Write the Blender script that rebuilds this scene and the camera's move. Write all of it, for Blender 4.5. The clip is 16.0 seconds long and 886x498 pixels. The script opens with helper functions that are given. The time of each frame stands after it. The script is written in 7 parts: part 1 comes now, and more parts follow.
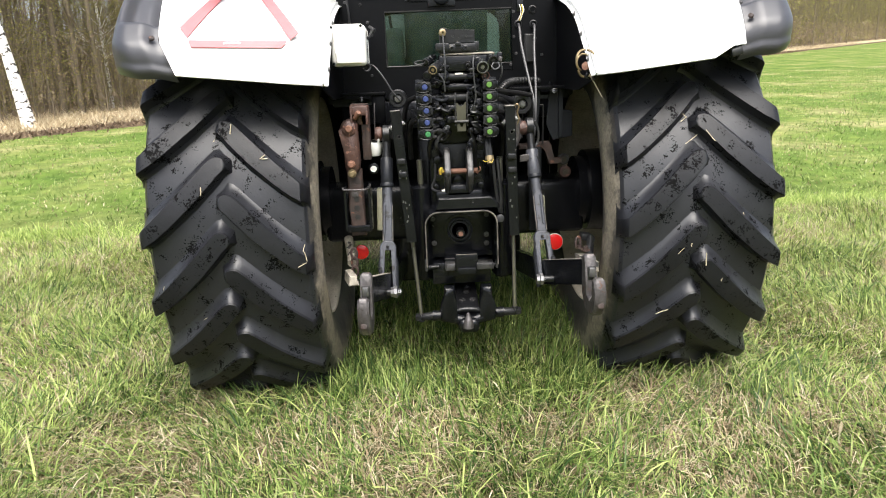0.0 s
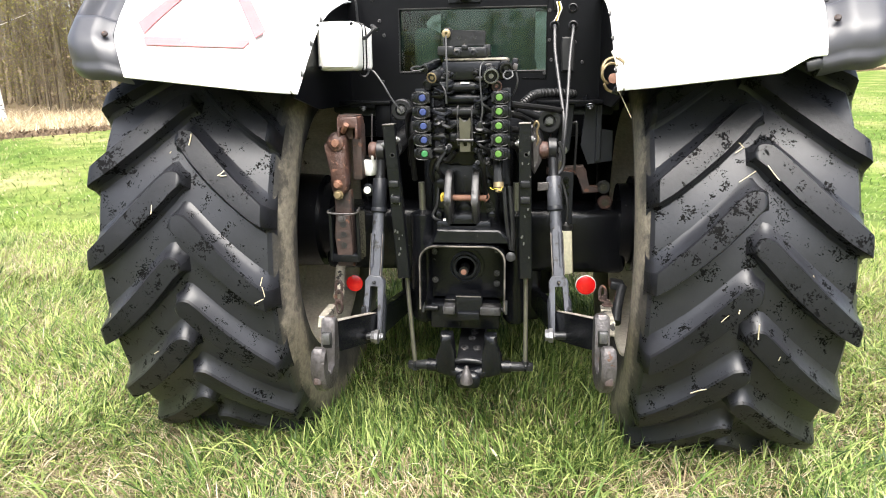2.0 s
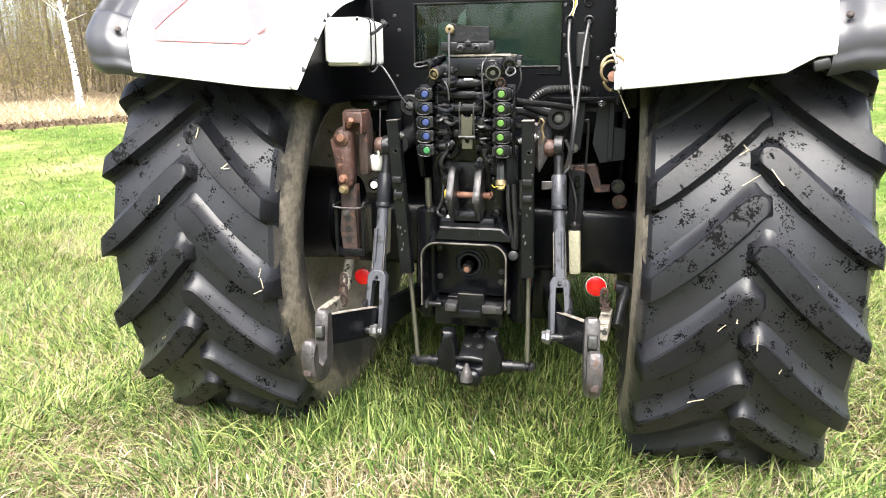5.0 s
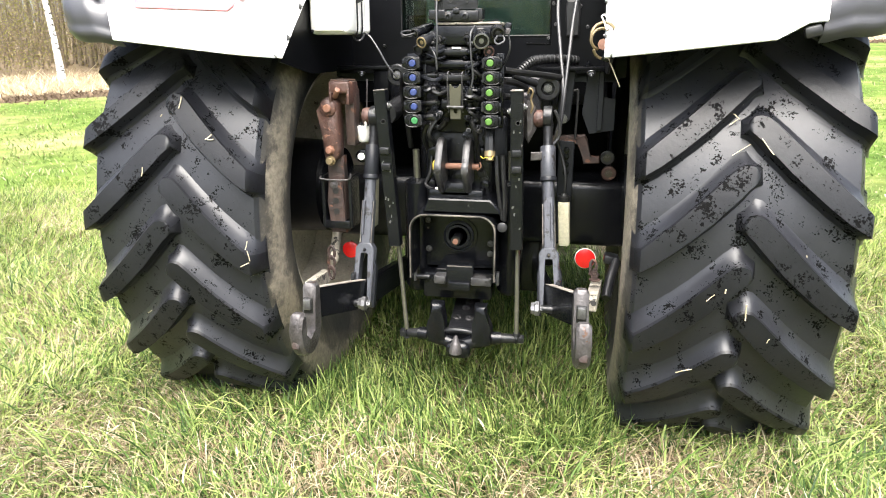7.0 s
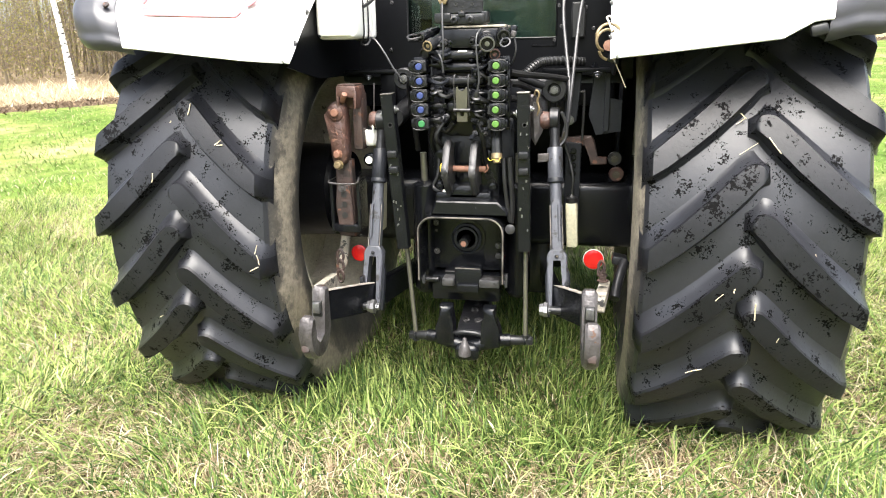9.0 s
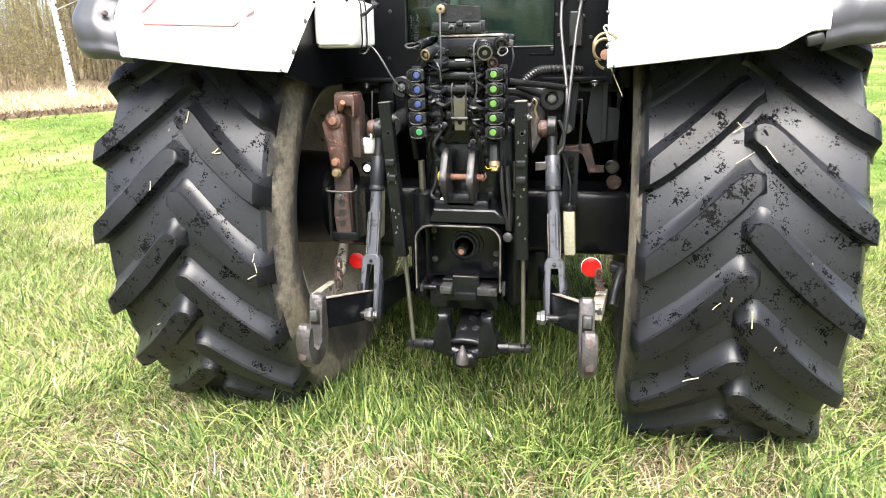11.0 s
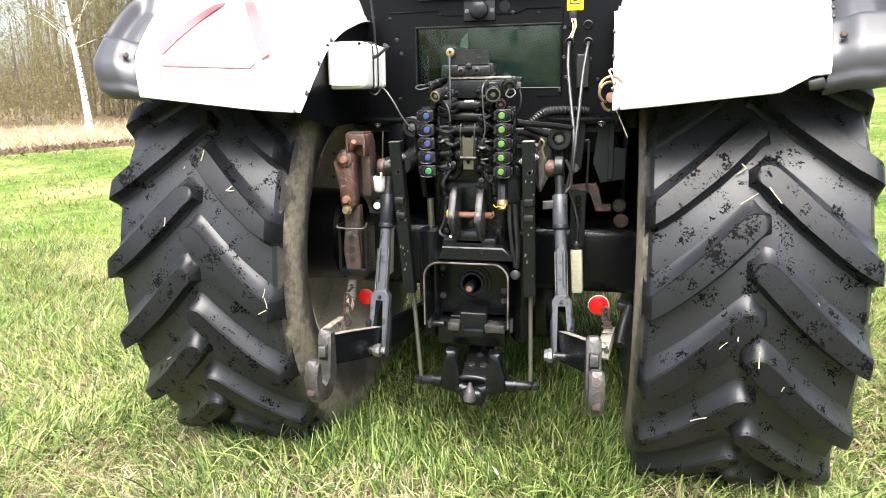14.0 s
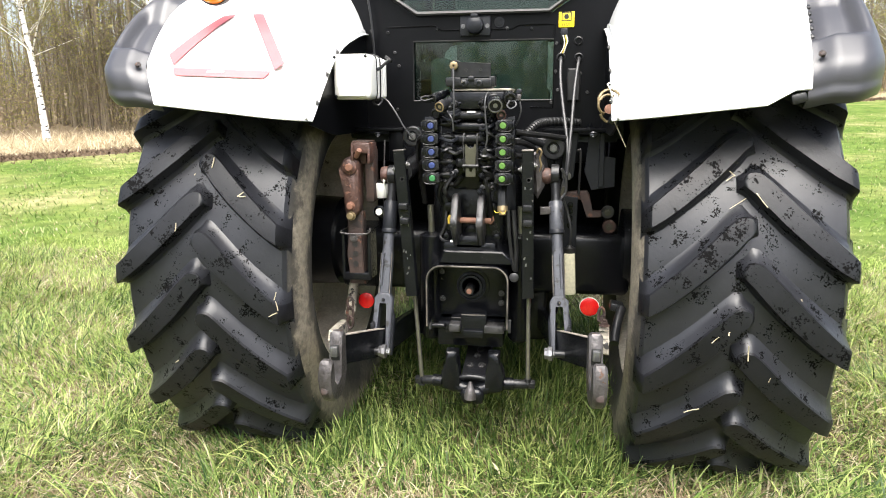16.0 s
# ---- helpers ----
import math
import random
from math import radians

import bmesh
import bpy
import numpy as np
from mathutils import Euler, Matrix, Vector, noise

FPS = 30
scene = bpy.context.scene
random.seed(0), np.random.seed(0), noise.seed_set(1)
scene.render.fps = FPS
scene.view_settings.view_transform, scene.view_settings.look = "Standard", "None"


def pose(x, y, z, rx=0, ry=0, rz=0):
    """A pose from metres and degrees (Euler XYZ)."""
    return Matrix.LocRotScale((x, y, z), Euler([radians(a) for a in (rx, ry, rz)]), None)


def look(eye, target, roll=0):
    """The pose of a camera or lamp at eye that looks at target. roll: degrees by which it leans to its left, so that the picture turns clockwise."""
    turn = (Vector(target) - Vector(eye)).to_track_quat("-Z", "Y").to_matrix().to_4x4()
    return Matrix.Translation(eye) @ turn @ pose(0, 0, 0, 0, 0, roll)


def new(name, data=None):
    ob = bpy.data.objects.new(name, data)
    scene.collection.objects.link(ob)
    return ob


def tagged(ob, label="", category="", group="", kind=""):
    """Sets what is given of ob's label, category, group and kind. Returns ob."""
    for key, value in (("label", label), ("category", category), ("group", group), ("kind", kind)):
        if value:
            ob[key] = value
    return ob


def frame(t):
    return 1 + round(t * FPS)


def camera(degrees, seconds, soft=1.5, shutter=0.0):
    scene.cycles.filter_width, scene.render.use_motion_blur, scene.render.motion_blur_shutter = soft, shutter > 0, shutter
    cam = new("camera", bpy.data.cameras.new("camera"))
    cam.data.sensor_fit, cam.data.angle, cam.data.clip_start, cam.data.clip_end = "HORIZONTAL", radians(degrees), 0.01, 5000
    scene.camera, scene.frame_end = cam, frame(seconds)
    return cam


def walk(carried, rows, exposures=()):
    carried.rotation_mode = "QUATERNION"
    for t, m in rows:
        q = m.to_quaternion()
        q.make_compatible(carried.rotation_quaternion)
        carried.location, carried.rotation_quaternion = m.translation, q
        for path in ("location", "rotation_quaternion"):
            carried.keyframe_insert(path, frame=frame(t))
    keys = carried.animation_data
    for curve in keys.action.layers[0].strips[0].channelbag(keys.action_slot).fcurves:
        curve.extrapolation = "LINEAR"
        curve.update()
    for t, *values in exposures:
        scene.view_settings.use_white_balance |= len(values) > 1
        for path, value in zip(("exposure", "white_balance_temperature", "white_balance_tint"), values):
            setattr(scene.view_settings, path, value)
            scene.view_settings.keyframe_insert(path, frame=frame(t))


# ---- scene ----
cam = camera(65.3, 16.0, soft=1.0)
EXPOSURES = [(0.0, 1.40), (1.0, 1.62), (2.0, 1.92), (4.0, 2.08), (7.0, 2.15), (12.0, 2.2), (13.5, 2.25), (14.5, 1.82), (16.0, 1.72)]
PATH = [
    (0, (-0.167, -3.482, 1.349), (-0.109, -1.543, 0.865), -2.3),
    (0.5, (-0.043, -3.379, 1.357), (-0.09, -1.443, 0.859), -1.1),
    (1, (0.05, -3.233, 1.34), (-0.075, -1.306, 0.821), -0.4),
    (1.5, (0.132, -3.069, 1.345), (-0.033, -1.142, 0.838), 0.2),
    (2, (0.23, -2.995, 1.363), (-0.012, -1.067, 0.892), -0.7),
    (2.5, (0.374, -2.974, 1.384), (-0.013, -1.063, 0.938), 0.1),
    (3, (0.468, -2.977, 1.388), (0.027, -1.078, 0.943), 0.6),
    (3.5, (0.47, -2.976, 1.389), (0.045, -1.074, 0.94), 0.1),
    (4, (0.454, -2.964, 1.387), (0.032, -1.065, 0.925), -0.2),
    (6.5, (0.439, -2.94, 1.367), (0.035, -1.06, 0.817), -0.4),
    (7, (0.44, -2.935, 1.363), (0.055, -1.055, 0.8), -0.3),
    (7.5, (0.438, -2.939, 1.366), (0.039, -1.059, 0.813), -0.5),
    (8, (0.441, -2.938, 1.364), (0.044, -1.059, 0.805), -0.4),
    (8.5, (0.445, -2.939, 1.362), (0.028, -1.064, 0.804), -1.2),
    (9, (0.446, -2.942, 1.364), (0.034, -1.065, 0.809), -1.1),
    (11.5, (0.452, -2.941, 1.37), (0.041, -1.056, 0.841), -1.0),
    (12, (0.451, -2.941, 1.372), (0.034, -1.056, 0.851), -1.1),
    (12.5, (0.449, -2.942, 1.373), (0.031, -1.056, 0.855), -0.9),
    (13, (0.45, -2.943, 1.376), (0.035, -1.052, 0.872), -0.8),
    (13.5, (0.449, -2.945, 1.379), (0.031, -1.049, 0.897), -0.6),
    (14, (0.461, -2.964, 1.383), (0.02, -1.064, 0.945), -0.8),
    (14.5, (0.484, -2.997, 1.382), (0.033, -1.088, 0.991), 0.1),
    (15, (0.487, -3.026, 1.381), (0.043, -1.115, 0.989), 0.2),
    (15.5, (0.425, -3.05, 1.378), (0.075, -1.123, 0.972), 0.8),
    (16, (0.332, -3.1, 1.378), (0.003, -1.169, 0.973), -0.3),
]
walk(cam, [(t, look(eye, target, roll)) for t, eye, target, roll in PATH], EXPOSURES)

# ---- place ----
# ---- light ----
SUN_EL, SUN_AZ = 61.0, 174.0      # degrees; azimuth clockwise from +y
world = bpy.data.worlds.new("overcast_sky")
world.use_nodes = True
scene.world = world
wn, wl = world.node_tree.nodes, world.node_tree.links
wn.clear()
w_sky = wn.new("ShaderNodeTexSky")
w_sky.sky_type = "NISHITA"
w_sky.sun_disc = False
w_sky.sun_elevation, w_sky.sun_rotation = radians(SUN_EL), radians(SUN_AZ)
w_sky.dust_density = 4.0
w_hsv = wn.new("ShaderNodeHueSaturation")
w_hsv.inputs["Saturation"].default_value = 0.6
w_bg = wn.new("ShaderNodeBackground")
w_bg.inputs["Strength"].default_value = 0.12
w_out = wn.new("ShaderNodeOutputWorld")
wl.new(w_sky.outputs[0], w_hsv.inputs["Color"])
wl.new(w_hsv.outputs[0], w_bg.inputs["Color"])
wl.new(w_bg.outputs[0], w_out.inputs["Surface"])

sun = new("sun", bpy.data.lights.new("sun", "SUN"))
sun.data.energy = 3.0
sun.data.angle = radians(60)
sun.data.color = (1.0, 0.96, 0.90)
se, sa = radians(SUN_EL), radians(SUN_AZ)
sun.matrix_world = look((math.sin(sa) * math.cos(se) * 50, math.cos(sa) * math.cos(se) * 50, math.sin(se) * 50), (0, 0, 0))


# ---- materials ----
def material(name, color, rough=0.5, metal=0.0, var=None, scale=8.0, amount=0.6, bump=0.0, bscale=60.0,
             spots=None, sscale=25.0, slevel=0.62, spot_rough=None, island=0.0, coat=0.0, stretch=None, spec=0.5, fine_amount=0.16, patches=0.0):
    """A surface: a base colour varied with a second one by large noise, sharp-edged spots of a third, fine relief."""
    m = bpy.data.materials.new(name)
    m.use_nodes = True
    n, l = m.node_tree.nodes, m.node_tree.links
    b = n["Principled BSDF"]
    b.inputs["Roughness"].default_value, b.inputs["Metallic"].default_value = rough, metal
    b.inputs["Specular IOR Level"].default_value = spec
    if coat:
        b.inputs["Coat Weight"].default_value, b.inputs["Coat Roughness"].default_value = coat, 0.15
    co = n.new("ShaderNodeTexCoord")
    vec = co.outputs["Object"]
    if stretch:
        mp = n.new("ShaderNodeMapping")
        mp.inputs["Scale"].default_value = stretch
        l.new(vec, mp.inputs["Vector"])
        vec = mp.outputs[0]

    def noise_of(s, detail=5.0, r=0.6):
        t = n.new("ShaderNodeTexNoise")
        t.inputs["Scale"].default_value, t.inputs["Detail"].default_value, t.inputs["Roughness"].default_value = s, detail, r
        l.new(vec, t.inputs["Vector"])
        return t.outputs["Fac"]

    def ramp(src, lo, hi):
        r = n.new("ShaderNodeMapRange")
        r.inputs["From Min"].default_value, r.inputs["From Max"].default_value = lo, hi
        l.new(src, r.inputs["Value"])
        return r.outputs[0]

    def mix(f, a, c):
        x = n.new("ShaderNodeMix")
        x.data_type = "RGBA"
        for src, sock in ((f, x.inputs[0]), (a, x.inputs[6]), (c, x.inputs[7])):
            if hasattr(src, "is_linked"):
                l.new(src, sock)
            elif isinstance(src, (int, float)):
                sock.default_value = src
            else:
                sock.default_value = (*src, 1)
        return x.outputs[2]

    col = color
    if var:
        f = ramp(noise_of(scale), 0.5 - 0.25 / max(amount, 0.01), 0.5 + 0.25 / max(amount, 0.01)) if amount > 1 else ramp(noise_of(scale), 0.35, 0.7)
        if amount < 1:
            k = n.new("ShaderNodeMath")
            k.operation = "MULTIPLY"
            k.inputs[1].default_value = amount
            l.new(f, k.inputs[0])
            f = k.outputs[0]
        col = mix(f, color, var)
    fine = mix(ramp(noise_of(scale * 9, 3), 0.3, 0.7), (1 - fine_amount,) * 3, (1 + fine_amount,) * 3)
    mul = n.new("ShaderNodeMix")
    mul.data_type, mul.blend_type = "RGBA", "MULTIPLY"
    mul.inputs[0].default_value = 1.0
    if hasattr(col, "is_linked"):
        l.new(col, mul.inputs[6])
    else:
        mul.inputs[6].default_value = (*col, 1)
    l.new(fine, mul.inputs[7])
    col = mul.outputs[2]
    if spots:
        src = noise_of(sscale, 6, 0.65)
        if patches:
            pa = n.new("ShaderNodeMath")
            pa.operation = "MULTIPLY_ADD"
            pa.inputs[1].default_value = patches
            l.new(noise_of(sscale * 0.12, 3), pa.inputs[0])
            l.new(src, pa.inputs[2])
            src = pa.outputs[0]
        f = ramp(src, slevel + 0.5 * patches, slevel + 0.5 * patches + 0.02)
        col = mix(f, col, spots)
        if spot_rough is not None:
            rr = n.new("ShaderNodeMapRange")
            rr.inputs["To Min"].default_value, rr.inputs["To Max"].default_value = rough, spot_rough
            l.new(f, rr.inputs["Value"])
            l.new(rr.outputs[0], b.inputs["Roughness"])
            dull = n.new("ShaderNodeMapRange")
            dull.inputs["To Min"].default_value, dull.inputs["To Max"].default_value = spec, 0.12
            l.new(f, dull.inputs["Value"])
            l.new(dull.outputs[0], b.inputs["Specular IOR Level"])
    if island:
        g = n.new("ShaderNodeNewGeometry")
        hs = n.new("ShaderNodeHueSaturation")
        rr = n.new("ShaderNodeMapRange")
        rr.inputs["To Min"].default_value, rr.inputs["To Max"].default_value = 1 - island, 1 + island
        l.new(g.outputs["Random Per Island"], rr.inputs["Value"])
        l.new(rr.outputs[0], hs.inputs["Value"])
        l.new(col, hs.inputs["Color"])
        col = hs.outputs[0]
    l.new(col, b.inputs["Base Color"])
    if bump:
        bp = n.new("ShaderNodeBump")
        bp.inputs["Strength"].default_value, bp.inputs["Distance"].default_value = bump, 0.01
        l.new(noise_of(bscale, 6), bp.inputs["Height"])
        l.new(bp.outputs[0], b.inputs["Normal"])
    return m


def leafy(name, a, b, c, through_light=0.35, rough=0.55):
    """Thin leaves or blades: colour by Random Per Island, some light through."""
    m = bpy.data.materials.new(name)
    m.use_nodes = True
    n, l = m.node_tree.nodes, m.node_tree.links
    p = n["Principled BSDF"]
    p.inputs["Roughness"].default_value = rough
    p.inputs["Specular IOR Level"].default_value = 0.25
    g = n.new("ShaderNodeNewGeometry")
    r = n.new("ShaderNodeValToRGB")
    e = r.color_ramp.elements
    e[0].color, e[1].color = (*a, 1), (*c, 1)
    e.new(0.55).color = (*b, 1)
    l.new(g.outputs["Random Per Island"], r.inputs[0])
    l.new(r.outputs[0], p.inputs["Base Color"])
    t = n.new("ShaderNodeBsdfTranslucent")
    l.new(r.outputs[0], t.inputs["Color"])
    x = n.new("ShaderNodeMixShader")
    x.inputs[0].default_value = through_light
    l.new(p.outputs[0], x.inputs[1])
    l.new(t.outputs[0], x.inputs[2])
    l.new(x.outputs[0], n["Material Output"].inputs["Surface"])
    return m


RUBBER = material("tyre_rubber", (0.0105, 0.0111, 0.0140), 0.37, var=(0.0215, 0.0225, 0.0270), scale=4, amount=0.9, bump=0.07, bscale=70, fine_amount=0.10,
                  spots=(0.0008, 0.0008, 0.0010), sscale=150, slevel=0.655, spot_rough=0.75, patches=1.2, spec=0.46)
# Slightly blacker rubber; the rest of its darkness is shade put into the colour.
LUGRUBBER = material("darkened_lug_rubber", (0.0050, 0.0053, 0.0066), 0.42, var=(0.0115, 0.0121, 0.0148), scale=6, amount=0.9, bump=0.10, bscale=65, fine_amount=0.10,
                     spots=(0.0008, 0.0008, 0.0010), sscale=120, slevel=0.642, spot_rough=0.75, spec=0.33, patches=1.2)
SIDEWALL = material("dusty_sidewall", (0.0115, 0.0118, 0.0130), 0.6, var=(0.042, 0.038, 0.032), scale=9, amount=0.9, bump=0.3, bscale=30)


def add_mud_ring(m, cy, cz, r0, r1, mud):
    """A ring of dried mud smeared round a tyre's wall, with a ragged edge."""
    n, l = m.node_tree.nodes, m.node_tree.links
    b = n["Principled BSDF"]
    old = b.inputs["Base Color"].links[0].from_socket
    co = n.new("ShaderNodeTexCoord")
    sub = n.new("ShaderNodeVectorMath")
    sub.operation = "SUBTRACT"
    sub.inputs[1].default_value = (0, cy, cz)
    mul = n.new("ShaderNodeVectorMath")
    mul.operation = "MULTIPLY"
    mul.inputs[1].default_value = (0, 1, 1)
    ln = n.new("ShaderNodeVectorMath")
    ln.operation = "LENGTH"
    l.new(co.outputs["Object"], sub.inputs[0])
    l.new(sub.outputs[0], mul.inputs[0])
    l.new(mul.outputs[0], ln.inputs[0])
    nz = n.new("ShaderNodeTexNoise")
    nz.inputs["Scale"].default_value, nz.inputs["Detail"].default_value, nz.inputs["Roughness"].default_value = 9.0, 7.0, 0.7
    l.new(co.outputs["Object"], nz.inputs["Vector"])
    add = n.new("ShaderNodeMath")
    add.operation = "MULTIPLY_ADD"
    add.inputs[1].default_value = 0.30
    l.new(nz.outputs["Fac"], add.inputs[0])
    l.new(ln.outputs["Value"], add.inputs[2])
    rp = n.new("ShaderNodeValToRGB")
    e = rp.color_ramp.elements
    mr = n.new("ShaderNodeMapRange")
    mr.inputs["From Min"].default_value, mr.inputs["From Max"].default_value = r0 + 0.15, r1 + 0.15
    l.new(add.outputs[0], mr.inputs["Value"])
    l.new(mr.outputs[0], rp.inputs[0])
    e[0].color, e[1].color = (0, 0, 0, 1), (0, 0, 0, 1)
    for pos, v in ((0.30, 0.25), (0.45, 0.9), (0.70, 0.8), (0.85, 0.15)):
        e.new(pos).color = (v, v, v, 1)
    nz2 = n.new("ShaderNodeTexNoise")
    nz2.inputs["Scale"].default_value, nz2.inputs["Detail"].default_value, nz2.inputs["Roughness"].default_value = 45.0, 8.0, 0.72
    l.new(co.outputs["Object"], nz2.inputs["Vector"])
    mr2 = n.new("ShaderNodeMapRange")
    mr2.inputs["From Min"].default_value, mr2.inputs["From Max"].default_value = 0.38, 0.60
    mr2.inputs["To Min"].default_value = 0.5
    l.new(nz2.outputs["Fac"], mr2.inputs["Value"])
    broken = n.new("ShaderNodeMath")
    broken.operation = "MULTIPLY"
    l.new(rp.outputs[0], broken.inputs[0])
    l.new(mr2.outputs[0], broken.inputs[1])
    x = n.new("ShaderNodeMix")
    x.data_type = "RGBA"
    x.inputs[7].default_value = (*mud, 1)
    l.new(broken.outputs[0], x.inputs[0])
    l.new(old, x.inputs[6])
    l.new(x.outputs[2], b.inputs["Base Color"])


add_mud_ring(SIDEWALL, -0.06, 0.745, 0.60, 0.84, (0.27, 0.235, 0.18))
WHITE = material("white_paint", (0.80, 0.80, 0.80), 0.28, var=(0.77, 0.77, 0.765), scale=1.2, amount=0.7, coat=0.3, fine_amount=0.012)
FLANGE = material("silver_white_edge", (0.62, 0.63, 0.64), 0.35, var=(0.5, 0.5, 0.5), scale=5)
PLASTIC = material("grey_plastic", (0.035, 0.035, 0.041), 0.36, var=(0.047, 0.047, 0.053), scale=2.5, bump=0.03, bscale=240, fine_amount=0.04,
                   spots=(0.030, 0.029, 0.030), sscale=26, slevel=0.76, spec=0.6)
PANEL = material("black_panel_paint", (0.0020, 0.0022, 0.0029), 0.34, var=(0.0038, 0.0040, 0.0048), scale=6, bump=0.05, bscale=150,
                 spots=(0.020, 0.019, 0.018), sscale=34, slevel=0.71, spec=0.13)
BLACK = material("black_machine_paint", (0.0034, 0.0038, 0.0050), 0.22, var=(0.0075, 0.0079, 0.0096), scale=12, bump=0.12, bscale=110,
                 spots=(0.085, 0.080, 0.076), sscale=48, slevel=0.69, spec=0.32)
DUSTY = material("dusty_black_iron", (0.0080, 0.0085, 0.0100), 0.28, var=(0.020, 0.0198, 0.0205), scale=14, bump=0.25, bscale=60,
                 spots=(0.10, 0.088, 0.072), sscale=40, slevel=0.67, spec=0.35)
DARKROD = material("dark_rod_paint", (0.0105, 0.0115, 0.0145), 0.38, var=(0.016, 0.0175, 0.0210), scale=12, bump=0.10, bscale=60, spec=0.25)
GREYMET = material("grey_lift_rod_paint", (0.044, 0.0465, 0.056), 0.36, var=(0.074, 0.0765, 0.088), scale=13, bump=0.2, bscale=70,
                   spots=(0.014, 0.013, 0.012), sscale=30, slevel=0.58)
STEEL = material("worn_bare_steel", (0.115, 0.108, 0.110), 0.42, 0.5, var=(0.036, 0.031, 0.029), scale=16, amount=1.4, bump=0.4, bscale=60,
                 spots=(0.085, 0.046, 0.030), sscale=24, slevel=0.61)
EDGE = material("worn_and_highlight_edge", (0.016, 0.015, 0.014), 0.4, 0.3, var=(0.19, 0.17, 0.15), scale=14, amount=1.8, bump=0.3, bscale=80)
WORN = material("worn_grey_iron", (0.024, 0.0238, 0.0255), 0.36, 0.2, var=(0.062, 0.060, 0.060), scale=17, amount=1.3, bump=0.35, bscale=60, spots=(0.008, 0.008, 0.008), sscale=26, slevel=0.58)
DARKRUST = material("dark_rust", (0.045, 0.024, 0.018), 0.6, var=(0.016, 0.012, 0.011), scale=18, amount=1.3, bump=0.4, bscale=60, spots=(0.10, 0.042, 0.024), sscale=26, slevel=0.60)
BARE = material("bare_scuffed_edge", (0.36, 0.325, 0.29), 0.55, 0.15, var=(0.15, 0.125, 0.105), scale=22, amount=1.2, bump=0.2, bscale=90)
CHROME = material("dull_piston_steel", (0.21, 0.205, 0.175), 0.30, 0.7, var=(0.11, 0.105, 0.08), scale=20)
BOLT = material("zinc_bolt", (0.21, 0.21, 0.215), 0.35, 0.8, var=(0.10, 0.094, 0.09), scale=40)
RUST = material("rusty_iron", (0.098, 0.046, 0.034), 0.5, var=(0.022, 0.014, 0.013), scale=13, amount=1.3, bump=0.5, bscale=55,
                spots=(0.19, 0.095, 0.065), sscale=30, slevel=0.60)
RUSTBOLT = material("rusty_bolt", (0.20, 0.095, 0.060), 0.65, var=(0.11, 0.055, 0.036), scale=30, bump=0.3)
TANKW = material("white_tank_plastic", (0.80, 0.795, 0.77), 0.38, var=(0.78, 0.75, 0.68), scale=6, fine_amount=0.03)
YELLOWED = material("yellowed_plastic", (0.50, 0.48, 0.35), 0.5, var=(0.42, 0.39, 0.26), scale=9)
RIM = material("cream_rim_paint", (0.60, 0.56, 0.48), 0.55, var=(0.33, 0.28, 0.21), scale=9, bump=0.1, spots=(0.12, 0.10, 0.08), sscale=22, slevel=0.66)
HOSE = material("black_hose_rubber", (0.0060, 0.0062, 0.0068), 0.42, var=(0.018, 0.0178, 0.0178), scale=25)
CABLE = material("grey_cable_sheath", (0.026, 0.027, 0.030), 0.40, var=(0.055, 0.054, 0.054), scale=20)
BLUE = material("blue_cap_plastic", (0.016, 0.032, 0.13), 0.5, var=(0.028, 0.038, 0.09), scale=60)
GREEN = material("green_cap_plastic", (0.060, 0.165, 0.022), 0.5, var=(0.075, 0.125, 0.030), scale=60)
TEAL = material("deep_green_cap_plastic", (0.022, 0.15, 0.045), 0.5, var=(0.025, 0.11, 0.035), scale=60)
RED = material("red_reflector", (0.75, 0.012, 0.012), 0.25, var=(0.62, 0.012, 0.012), scale=30, coat=0.5)
ORANGE = material("amber_lamp_lens", (0.80, 0.20, 0.01), 0.2, var=(0.7, 0.14, 0.01), scale=30, coat=0.6)
FADED = material("faded_red_tape", (0.43, 0.10, 0.11), 0.5, var=(0.48, 0.15, 0.155), scale=7, fine_amount=0.03)
YELLOW = material("yellow_sticker", (0.85, 0.66, 0.01), 0.45, var=(0.8, 0.6, 0.02), scale=30)
INK = material("black_ink", (0.01, 0.01, 0.01), 0.5)
CREAM = material("dusty_cream_deposit", (0.36, 0.33, 0.27), 0.7, var=(0.12, 0.105, 0.085), scale=22, amount=1.4, bump=0.4, spots=(0.015, 0.014, 0.013), sscale=26, slevel=0.57)
BRASS = material("dusty_brass", (0.26, 0.20, 0.11), 0.45, 0.6, var=(0.14, 0.11, 0.07), scale=40)
OLIVE = material("olive_zinc_plate", (0.085, 0.082, 0.058), 0.4, 0.5, var=(0.05, 0.048, 0.035), scale=25)
WIREY = material("yellow_wire", (0.55, 0.40, 0.05), 0.5)
WIREW = material("white_wire", (0.72, 0.70, 0.62), 0.5)
SEATM = material("cab_seat_cloth", (0.10, 0.13, 0.12), 0.8, var=(0.16, 0.20, 0.18), scale=9)
CABM = material("cab_lining", (0.022, 0.026, 0.024), 0.7, var=(0.08, 0.09, 0.085), scale=6)
STRAWM = material("dry_straw", (0.46, 0.41, 0.29), 0.7, var=(0.34, 0.27, 0.16), scale=50)


